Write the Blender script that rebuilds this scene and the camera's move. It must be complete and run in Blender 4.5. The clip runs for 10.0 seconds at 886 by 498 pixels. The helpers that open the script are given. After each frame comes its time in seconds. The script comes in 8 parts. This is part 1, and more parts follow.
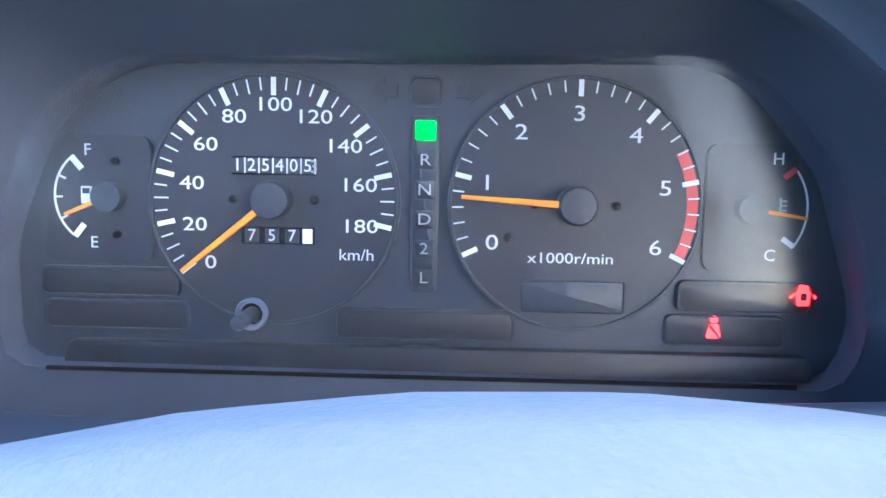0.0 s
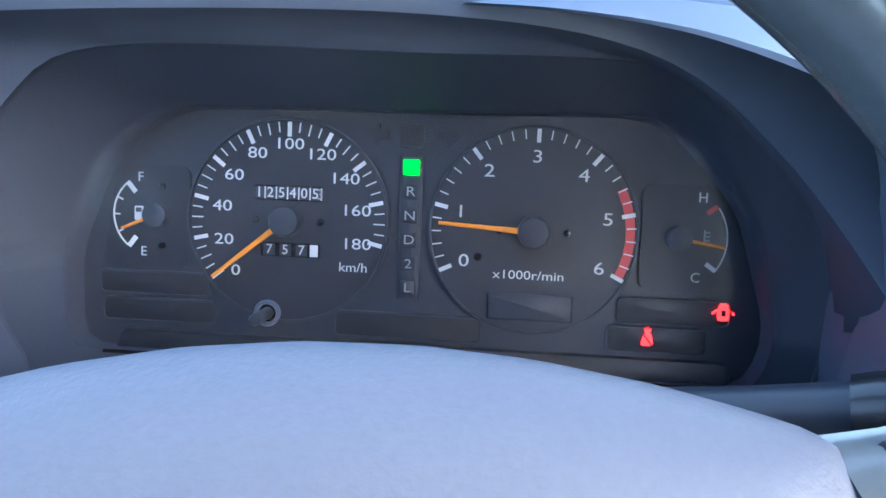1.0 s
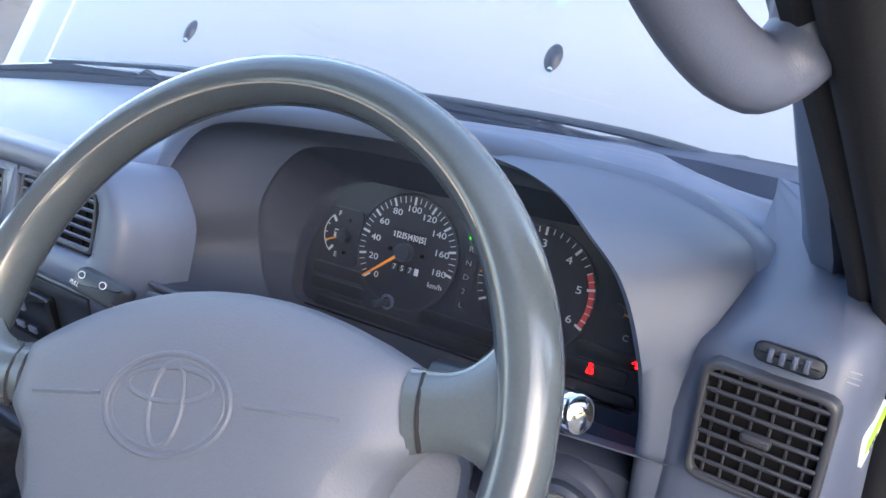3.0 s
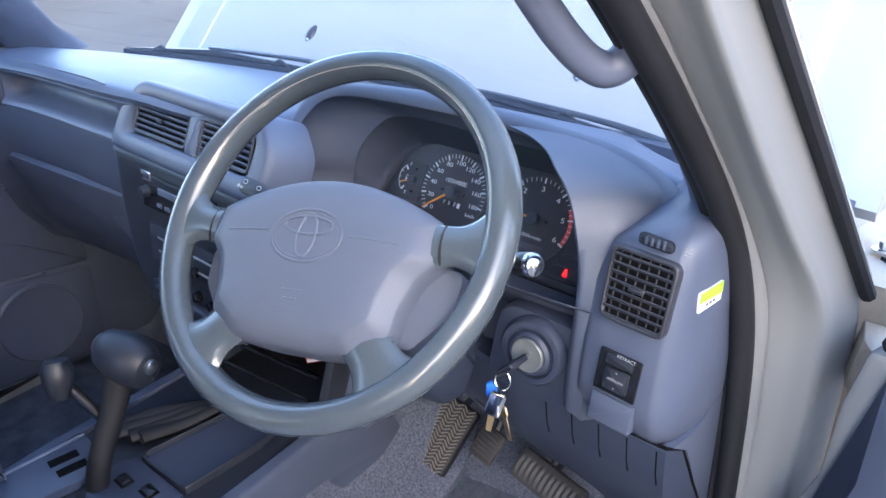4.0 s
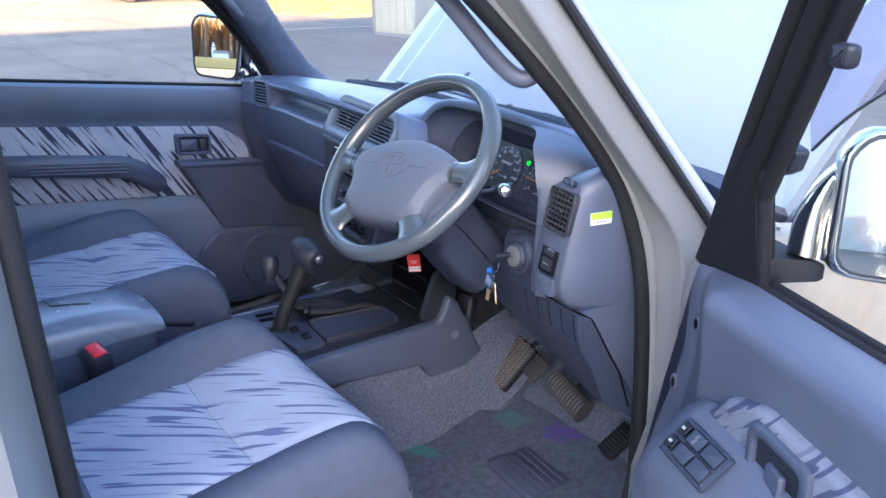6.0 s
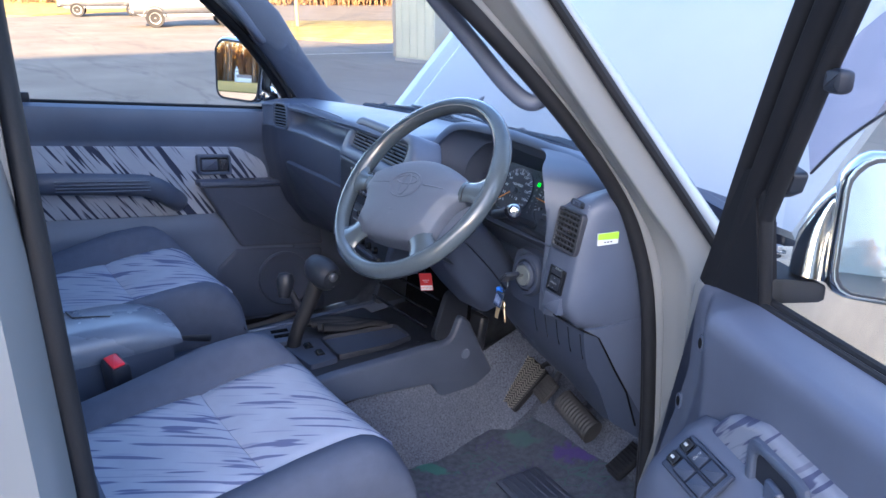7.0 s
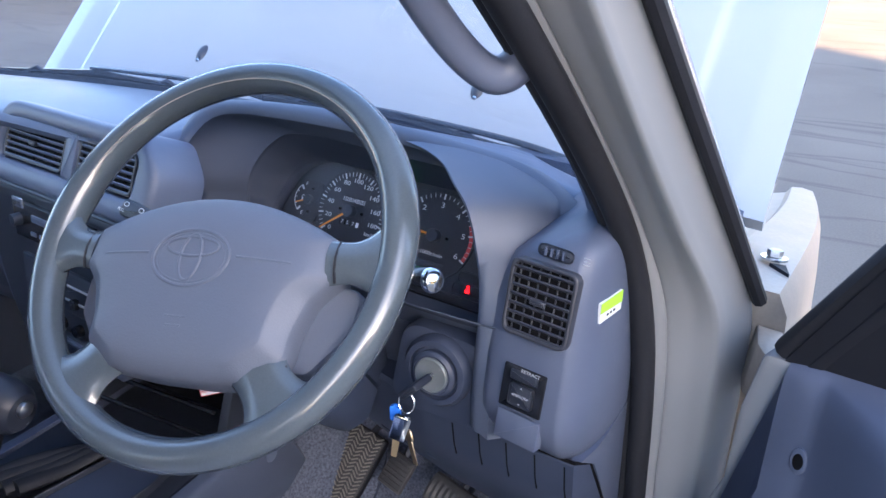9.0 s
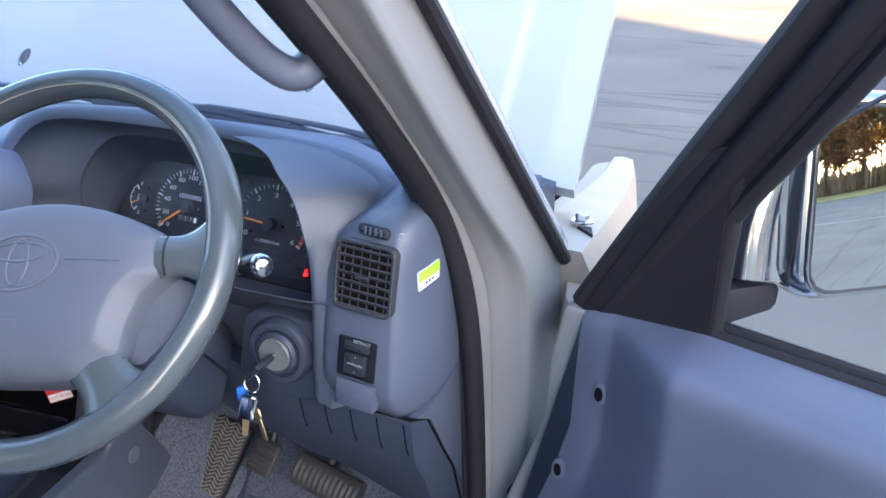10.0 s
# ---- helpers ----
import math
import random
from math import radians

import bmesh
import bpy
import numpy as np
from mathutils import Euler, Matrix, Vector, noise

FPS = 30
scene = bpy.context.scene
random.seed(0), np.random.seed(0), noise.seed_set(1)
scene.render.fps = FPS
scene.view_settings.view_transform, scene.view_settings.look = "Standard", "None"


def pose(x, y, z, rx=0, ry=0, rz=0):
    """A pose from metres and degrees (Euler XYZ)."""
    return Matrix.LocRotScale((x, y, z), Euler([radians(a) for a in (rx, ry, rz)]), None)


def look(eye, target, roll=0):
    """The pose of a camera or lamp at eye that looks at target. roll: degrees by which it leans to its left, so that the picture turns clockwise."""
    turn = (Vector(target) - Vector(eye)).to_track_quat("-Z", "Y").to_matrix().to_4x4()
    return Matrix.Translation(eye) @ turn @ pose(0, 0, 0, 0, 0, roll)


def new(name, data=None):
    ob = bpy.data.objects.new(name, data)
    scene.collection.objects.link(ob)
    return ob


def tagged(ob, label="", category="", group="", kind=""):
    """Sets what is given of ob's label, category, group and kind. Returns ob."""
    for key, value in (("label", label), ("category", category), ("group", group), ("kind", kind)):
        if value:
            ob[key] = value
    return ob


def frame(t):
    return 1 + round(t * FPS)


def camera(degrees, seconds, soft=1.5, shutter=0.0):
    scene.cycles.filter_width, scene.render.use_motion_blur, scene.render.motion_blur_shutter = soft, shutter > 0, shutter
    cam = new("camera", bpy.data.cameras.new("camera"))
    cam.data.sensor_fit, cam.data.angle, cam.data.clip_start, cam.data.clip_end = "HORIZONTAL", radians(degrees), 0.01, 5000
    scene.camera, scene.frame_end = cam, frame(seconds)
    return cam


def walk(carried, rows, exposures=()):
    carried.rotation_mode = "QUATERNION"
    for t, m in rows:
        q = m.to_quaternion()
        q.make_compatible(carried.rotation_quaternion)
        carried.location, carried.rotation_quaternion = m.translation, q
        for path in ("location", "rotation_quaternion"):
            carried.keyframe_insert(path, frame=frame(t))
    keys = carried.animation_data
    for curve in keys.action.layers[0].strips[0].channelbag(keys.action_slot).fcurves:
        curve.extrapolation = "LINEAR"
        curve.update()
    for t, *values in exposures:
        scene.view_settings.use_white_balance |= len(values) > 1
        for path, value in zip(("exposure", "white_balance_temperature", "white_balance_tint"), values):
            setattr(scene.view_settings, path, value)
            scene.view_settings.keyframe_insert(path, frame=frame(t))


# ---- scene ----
# ---------------------------------------------------------------- camera
cam = camera(60.9, 10.0)
PATH = [
    (0, (-0.013, 0.018, 1.326), (0.038, 1.733, 0.298), -1.7),
    (0.5, (-0.003, 0.002, 1.327), (0.033, 1.705, 0.28), -1.7),
    (1, (0.014, -0.039, 1.361), (-0.036, 1.694, 0.365), -1.8),
    (1.5, (0.033, -0.061, 1.376), (-0.185, 1.687, 0.428), -2.3),
    (2, (0.068, -0.078, 1.383), (-0.418, 1.648, 0.496), -2.4),
    (2.5, (0.147, -0.161, 1.454), (-0.572, 1.483, 0.571), -2.3),
    (2.7, (0.187, -0.176, 1.473), (-0.601, 1.406, 0.535), -3.7),
    (3.8, (0.36, -0.384, 1.541), (-0.598, 1.128, 0.649), -0.6),
    (4, (0.42, -0.456, 1.552), (-0.586, 1.026, 0.663), -0.6),
    (4.5, (0.589, -0.574, 1.577), (-0.558, 0.824, 0.722), -0.1),
    (5, (0.811, -0.645, 1.592), (-0.501, 0.627, 0.778), -0.7),
    (5.5, (0.963, -0.698, 1.593), (-0.452, 0.489, 0.826), -0.4),
    (7, (1.074, -0.732, 1.594), (-0.45, 0.383, 0.932), 0.2),
    (7.5, (1.022, -0.703, 1.58), (-0.462, 0.463, 0.916), 0.3),
    (8, (0.809, -0.631, 1.547), (-0.52, 0.687, 0.843), -0.0),
    (8.5, (0.532, -0.505, 1.556), (-0.508, 1.023, 0.792), 0.5),
    (9, (0.42, -0.435, 1.532), (-0.395, 1.196, 0.709), 0.9),
    (9.5, (0.419, -0.395, 1.524), (-0.198, 1.298, 0.656), 1.4),
    (10, (0.49, -0.474, 1.553), (-0.014, 1.265, 0.702), 0.6),
]
EXPOSURE = [(0, 6.32, 5900, 9), (0.5, 5.56, 5850, 8), (1.5, 5.46, 5900, 9), (2.0, 5.12, 6100, 12), (2.7, 4.87, 6850, 13), (3.8, 4.82, 6150, 15), (4.5, 4.87, 6050, 16), (5.0, 4.84, 6000, 17), (5.7, 4.66, 5900, 16), (7.0, 4.30, 5700, 15), (7.5, 4.24, 5700, 15), (8.0, 4.28, 5750, 19), (8.5, 4.40, 5800, 20), (9.0, 4.44, 5850, 17), (10.0, 4.58, 5950, 13)]
walk(cam, [(t, look(eye, target, roll)) for t, eye, target, roll in PATH], EXPOSURE)

# ---------------------------------------------------------------- light
SUN_EL, SUN_AZ = 19.0, 129.0          # degrees; azimuth clockwise from +y to where the sun stands
world = bpy.data.worlds.new("world")
scene.world = world
world.use_nodes = True
wn, wl = world.node_tree.nodes, world.node_tree.links
wn.clear()
w_out, w_bg, w_sky = wn.new("ShaderNodeOutputWorld"), wn.new("ShaderNodeBackground"), wn.new("ShaderNodeTexSky")
w_sky.sky_type = "NISHITA"
w_sky.sun_disc = False
w_sky.sun_elevation = radians(SUN_EL)
w_sky.sun_rotation = radians(SUN_AZ)
w_sky.air_density, w_sky.dust_density, w_sky.ozone_density = 1.0, 2.0, 1.0
w_bg.inputs["Strength"].default_value = 0.055
wl.new(w_sky.outputs[0], w_bg.inputs["Color"])
wl.new(w_bg.outputs[0], w_out.inputs["Surface"])
sun_data = bpy.data.lights.new("sun", "SUN")
sun_data.energy, sun_data.angle, sun_data.color = 3.0, radians(0.35), (1.0, 0.63, 0.30)
sun = new("sun", sun_data)
_az, _el = radians(SUN_AZ), radians(SUN_EL)
SUN_DIR = Vector((math.sin(_az) * math.cos(_el), math.cos(_az) * math.cos(_el), math.sin(_el)))
sun.matrix_world = look(SUN_DIR * 50, (0, 0, 0))

# ---------------------------------------------------------------- building helpers
def part(name, bm, material, parent=None, label="", flat=False, angle=40):
    """Links a bmesh as one mesh object under parent."""
    bmesh.ops.recalc_face_normals(bm, faces=bm.faces)
    me = bpy.data.meshes.new(name)
    bm.to_mesh(me)
    bm.free()
    for p in me.polygons:
        p.use_smooth = not flat
    if not flat:
        me.set_sharp_from_angle(angle=radians(angle))
    me.materials.append(material)
    ob = new(name, me)
    hang(ob, parent)
    if label:
        ob["label"] = label
    return ob


def hang(ob, parent):
    """Parents what was built in world coordinates, so that it stays in its place."""
    ob.parent = parent
    if parent is not None and parent.data is None:
        ob.matrix_parent_inverse = Matrix.Translation(-Vector(parent.location))


def thing(name, label, category, at=(0, 0, 0), group="", kind=""):
    """An empty at the base of a thing; parts keep world coordinates."""
    ob = new(name)
    ob.empty_display_size = 0.05
    ob.location = at
    tagged(ob, label, category, group, kind)
    return ob


def rpoly(corners, r, n=5):
    """A polygon with rounded corners; r is one radius or one for each corner."""
    out = []
    k = len(corners)
    for i in range(k):
        p, a, b = Vector(corners[i]), Vector(corners[i - 1]), Vector(corners[(i + 1) % k])
        ri = r[i] if isinstance(r, (list, tuple)) else r
        u, v = (a - p), (b - p)
        lu, lv = u.length, v.length
        u, v = u / lu, v / lv
        ang = u.angle(v)
        d = min(ri / math.tan(ang / 2), 0.49 * lu, 0.49 * lv)
        if d < 1e-6:
            out.append(p)
            continue
        p0, p2 = p + u * d, p + v * d
        for j in range(n + 1):
            t = j / n
            out.append(p0 * (1 - t) ** 2 + p * 2 * t * (1 - t) + p2 * t * t)
    return [tuple(q) for q in out]


def resample(pts, n, closed=True):
    """n points evenly along a polyline of any dimension."""
    P = [Vector(p) for p in pts]
    if closed:
        P = P + [P[0]]
    ds = [0.0]
    for a, b in zip(P, P[1:]):
        ds.append(ds[-1] + (b - a).length)
    total, out, j = ds[-1], [], 0
    m = n if closed else n - 1
    for i in range(n):
        s = total * i / m
        while j < len(ds) - 2 and ds[j + 1] < s:
            j += 1
        seg = ds[j + 1] - ds[j]
        t = (s - ds[j]) / seg if seg > 1e-9 else 0
        out.append(tuple(P[j].lerp(P[j + 1], t)))
    return out


def smooth_path(pts, n, closed=False):
    """Catmull-Rom through points."""
    P = [Vector(p) for p in pts]
    out = []
    k = len(P)
    segs = k if closed else k - 1
    per = max(1, n // segs)
    for i in range(segs):
        p0 = P[(i - 1) % k] if closed or i > 0 else P[0] * 2 - P[1]
        p1, p2 = P[i], P[(i + 1) % k]
        p3 = P[(i + 2) % k] if closed or i + 2 < k else P[-1] * 2 - P[-2]
        for j in range(per):
            t = j / per
            out.append(0.5 * ((2 * p1) + (p2 - p0) * t + (2 * p0 - 5 * p1 + 4 * p2 - p3) * t * t + (3 * p1 - 3 * p2 + p3 - p0) * t ** 3))
    if not closed:
        out.append(P[-1])
    return out


def loft(rings, closed=True, cap=True, wrap=False, bm=None):
    """Skins rings of equal length; closed: each ring is a loop; wrap: the last ring meets the first."""
    bm = bm or bmesh.new()
    vs = [[bm.verts.new(p) for p in ring] for ring in rings]
    n = len(vs[0])
    rows = list(zip(vs, vs[1:])) + ([(vs[-1], vs[0])] if wrap else [])
    for a, b in rows:
        for i in range(n if closed else n - 1):
            j = (i + 1) % n
            try:
                bm.faces.new((a[i], a[j], b[j], b[i]))
            except ValueError:
                pass
    if cap and closed and not wrap:
        bm.faces.new(vs[0])
        bm.faces.new(vs[-1])
    return bm


def prism(poly, m, d0, d1, bev=0.0, seg=2, bm=None, both=False):
    """A flat polygon of the local xy plane, extruded along local z from d0 to d1, its d1 edge rounded by bev."""
    bm = bm or bmesh.new()
    c = Vector((0, 0))
    for p in poly:
        c += Vector(p[:2])
    c /= len(poly)

    def ring(shrink, d):
        out = []
        k = len(poly)
        for i in range(k):
            p, a, b = Vector(poly[i][:2]), Vector(poly[i - 1][:2]), Vector(poly[(i + 1) % k][:2])
            t = (b - a)
            t = t / t.length if t.length > 1e-9 else Vector((1, 0))
            nrm = Vector((t.y, -t.x))
            q = p - nrm * shrink * SIGN
            out.append(m @ Vector((q.x, q.y, d)))
        return out
    area = sum(poly[i - 1][0] * poly[i][1] - poly[i][0] * poly[i - 1][1] for i in range(len(poly)))
    SIGN = 1 if area > 0 else -1
    up = 1 if d1 > d0 else -1
    rings = []
    if both and bev > 0:
        for j in range(seg, 0, -1):
            a = math.pi / 2 * j / seg
            rings.append(ring(bev * (1 - math.cos(a)), d0 + up * bev * (1 - math.sin(a))))
    rings.append(ring(0, d0 + (up * bev if both else 0)))
    if bev > 0:
        for j in range(0, seg + 1):
            a = math.pi / 2 * j / seg
            rings.append(ring(bev * (1 - math.cos(a)), d1 - up * bev * (1 - math.sin(a))))
    else:
        rings.append(ring(0, d1))
    return loft(rings, bm=bm)


def rrect(w, h, r, cx=0.0, cy=0.0, n=4):
    return rpoly([(cx - w / 2, cy - h / 2), (cx + w / 2, cy - h / 2), (cx + w / 2, cy + h / 2), (cx - w / 2, cy + h / 2)], r, n)


def circle(r, n=32, cx=0.0, cy=0.0, a0=0.0, ry=None):
    return [(cx + r * math.cos(a0 + 2 * math.pi * i / n), cy + (ry or r) * math.sin(a0 + 2 * math.pi * i / n)) for i in range(n)]


def rbox(w, d, h, m, bev=0.004, seg=2, r=None, bm=None):
    """A box of w x d x h centred on m's origin in x and y, standing on it, rounded."""
    return prism(rrect(w, d, r if r is not None else bev, n=3), m, 0, h, bev, seg, bm, both=True)


def tube(path, radius, n=10, closed=False, bm=None, flat=1.0, up=(0, 0, 1)):
    """A round bar along points; radius: a number or a function of 0..1."""
    P = [Vector(p) for p in path]
    k = len(P)
    rings = []
    side = None
    for i, p in enumerate(P):
        a = P[i - 1] if (i > 0 or closed) else P[0]
        b = P[(i + 1) % k] if (i < k - 1 or closed) else P[-1]
        t = (b - a).normalized()
        if side is None:
            ref = Vector(up)
            if abs(ref.dot(t)) > 0.95:
                ref = Vector((1, 0, 0))
            side = t.cross(ref).normalized()
        else:
            side = (side - t * side.dot(t)).normalized()
        oth = t.cross(side)
        r = radius(i / max(1, k - 1)) if callable(radius) else radius
        rings.append([p + side * r * math.cos(2 * math.pi * j / n) + oth * r * flat * math.sin(2 * math.pi * j / n) for j in range(n)])
    return loft(rings, wrap=closed, bm=bm)


def revolve(profile, m, n=32, bm=None):
    """Turns (r, z) pairs round local z."""
    rings = [[m @ Vector((r * math.cos(2 * math.pi * i / n), r * math.sin(2 * math.pi * i / n), z)) for i in range(n)] for r, z in profile]
    return loft(rings, bm=bm)


def ringplate(outer, inner, m, d0, d1, bev=0.0, bm=None):
    """A frame between two loops of equal length in the local xy plane, from d0 to d1."""
    def R(loop, d):
        return [m @ Vector((x, y, d)) for x, y in loop]
    mid = lambda a, b, t: [((1 - t) * p[0] + t * q[0], (1 - t) * p[1] + t * q[1]) for p, q in zip(a, b)]
    rings = [R(outer, d0)]
    if bev > 0:
        w = 0.25
        rings += [R(outer, d1 - bev), R(mid(outer, inner, w * 0.3), d1 - bev * 0.3), R(mid(outer, inner, w), d1), R(mid(outer, inner, 1 - w), d1), R(mid(outer, inner, 1 - w * 0.3), d1 - bev * 0.3), R(inner, d1 - bev)]
    else:
        rings += [R(outer, d1), R(inner, d1)]
    rings += [R(inner, d0)]
    return loft(rings, wrap=True, bm=bm)


def letters(text, m, size, material, parent, name="lettering", depth=0.0003, align="CENTER", stretch=1.0, bold=0.0):
    """Raised writing in the built-in font, centred on m's origin."""
    cu = bpy.data.curves.new(name, "FONT")
    cu.body, cu.size, cu.align_x, cu.align_y, cu.extrude, cu.offset = text, size, align, "CENTER", depth / 2, bold
    cu.resolution_u = 3
    tmp = bpy.data.objects.new(name + "_tmp", cu)
    scene.collection.objects.link(tmp)
    deps = bpy.context.evaluated_depsgraph_get()
    me = bpy.data.meshes.new_from_object(tmp.evaluated_get(deps))
    me.name = name
    bpy.data.objects.remove(tmp)
    bpy.data.curves.remove(cu)
    me.transform(m @ Matrix.Diagonal((stretch, 1, 1, 1)))
    me.materials.clear()
    me.materials.append(material)
    ob = new(name, me)
    hang(ob, parent)
    return ob


def tilted(x, y, z, tilt, yaw=0.0, spin=0.0):
    """Local x to the right, y up a face that leans back by tilt, z out of it towards the seats."""
    return pose(x, y, z, 90 - tilt, 0, yaw) @ pose(0, 0, 0, 0, 0, spin)

# ---------------------------------------------------------------- materials
def mat(name, base, rough=0.5, metal=0.0, grain=900.0, bump=0.12, var=0.12, stain=9.0, spec=0.5, coat=0.0, rvar=0.1, dist=0.0004):
    m = bpy.data.materials.new(name)
    m.use_nodes = True
    nt = m.node_tree
    N, L = nt.nodes, nt.links
    b = N["Principled BSDF"]
    tc = N.new("ShaderNodeTexCoord")
    big, fine = N.new("ShaderNodeTexNoise"), N.new("ShaderNodeTexNoise")
    big.inputs["Scale"].default_value, big.inputs["Detail"].default_value = stain, 6
    fine.inputs["Scale"].default_value, fine.inputs["Detail"].default_value = grain, 3
    L.new(tc.outputs["Object"], big.inputs["Vector"])
    L.new(tc.outputs["Object"], fine.inputs["Vector"])
    add = N.new("ShaderNodeMath")
    add.operation = "ADD"
    L.new(big.outputs["Fac"], add.inputs[0])
    mul = N.new("ShaderNodeMath")
    mul.operation, mul.inputs[1].default_value = "MULTIPLY", 0.5
    L.new(fine.outputs["Fac"], mul.inputs[0])
    L.new(mul.outputs[0], add.inputs[1])
    ramp = N.new("ShaderNodeValToRGB")
    c = Vector(base)
    ramp.color_ramp.elements[0].position, ramp.color_ramp.elements[1].position = 0.45, 1.05
    ramp.color_ramp.elements[0].color = (*(c * (1 - var)), 1)
    ramp.color_ramp.elements[1].color = (*(c * (1 + var)), 1)
    L.new(add.outputs[0], ramp.inputs["Fac"])
    L.new(ramp.outputs["Color"], b.inputs["Base Color"])
    rr = N.new("ShaderNodeMapRange")
    rr.inputs["To Min"].default_value, rr.inputs["To Max"].default_value = max(0.02, rough - rvar), min(1, rough + rvar)
    L.new(big.outputs["Fac"], rr.inputs["Value"])
    L.new(rr.outputs["Result"], b.inputs["Roughness"])
    b.inputs["Metallic"].default_value = metal
    b.inputs["Specular IOR Level"].default_value = spec
    b.inputs["Coat Weight"].default_value = coat
    b.inputs["Coat Roughness"].default_value = 0.08
    if bump > 0:
        bp = N.new("ShaderNodeBump")
        bp.inputs["Strength"].default_value, bp.inputs["Distance"].default_value = bump, dist
        L.new(fine.outputs["Fac"], bp.inputs["Height"])
        L.new(bp.outputs["Normal"], b.inputs["Normal"])
    return m


def glow(name, color, strength):
    m = bpy.data.materials.new(name)
    m.use_nodes = True
    b = m.node_tree.nodes["Principled BSDF"]
    b.inputs["Base Color"].default_value = (*color, 1)
    b.inputs["Emission Color"].default_value = (*color, 1)
    b.inputs["Emission Strength"].default_value = strength
    b.inputs["Roughness"].default_value = 0.4
    return m


def pane_glass(name, tint=(0.97, 0.98, 0.98), rough=0.0, gloss=0.022, edge=0.5):
    """A thin pane: clear, with the gloss that its angle gives."""
    m = bpy.data.materials.new(name)
    m.use_nodes = True
    nt = m.node_tree
    N, L = nt.nodes, nt.links
    N.remove(N["Principled BSDF"])
    out = N["Material Output"]
    tr, gl, mix, fr = N.new("ShaderNodeBsdfTransparent"), N.new("ShaderNodeBsdfGlossy"), N.new("ShaderNodeMixShader"), N.new("ShaderNodeLayerWeight")
    pw, ml = N.new("ShaderNodeMath"), N.new("ShaderNodeMath")
    pw.operation, pw.inputs[1].default_value = "POWER", 4.0
    ml.operation, ml.inputs[1].default_value, ml.inputs[2].default_value = "MULTIPLY_ADD", edge, gloss
    tr.inputs["Color"].default_value = (*tint, 1)
    gl.inputs["Roughness"].default_value = rough
    L.new(fr.outputs["Facing"], pw.inputs[0])
    L.new(pw.outputs[0], ml.inputs[0])
    L.new(ml.outputs[0], mix.inputs["Fac"])
    L.new(tr.outputs[0], mix.inputs[1])
    L.new(gl.outputs[0], mix.inputs[2])
    L.new(mix.outputs[0], out.inputs["Surface"])
    return m


def dusty(m, amount):
    """A thin film over a clear pane: dust, and a painted haze of glare."""
    N, L = m.node_tree.nodes, m.node_tree.links
    out = N["Material Output"]
    old = out.inputs["Surface"].links[0].from_socket
    df, mix, tc, nz, ml = N.new("ShaderNodeBsdfDiffuse"), N.new("ShaderNodeMixShader"), N.new("ShaderNodeTexCoord"), N.new("ShaderNodeTexNoise"), N.new("ShaderNodeMath")
    df.inputs["Color"].default_value = (0.75, 0.75, 0.75, 1)
    nz.inputs["Scale"].default_value, nz.inputs["Detail"].default_value = 22.0, 6
    ml.operation, ml.inputs[1].default_value = "MULTIPLY", amount * 2
    L.new(tc.outputs["Object"], nz.inputs["Vector"])
    L.new(nz.outputs["Fac"], ml.inputs[0])
    L.new(ml.outputs[0], mix.inputs["Fac"])
    L.new(old, mix.inputs[1])
    L.new(df.outputs[0], mix.inputs[2])
    L.new(mix.outputs[0], out.inputs["Surface"])


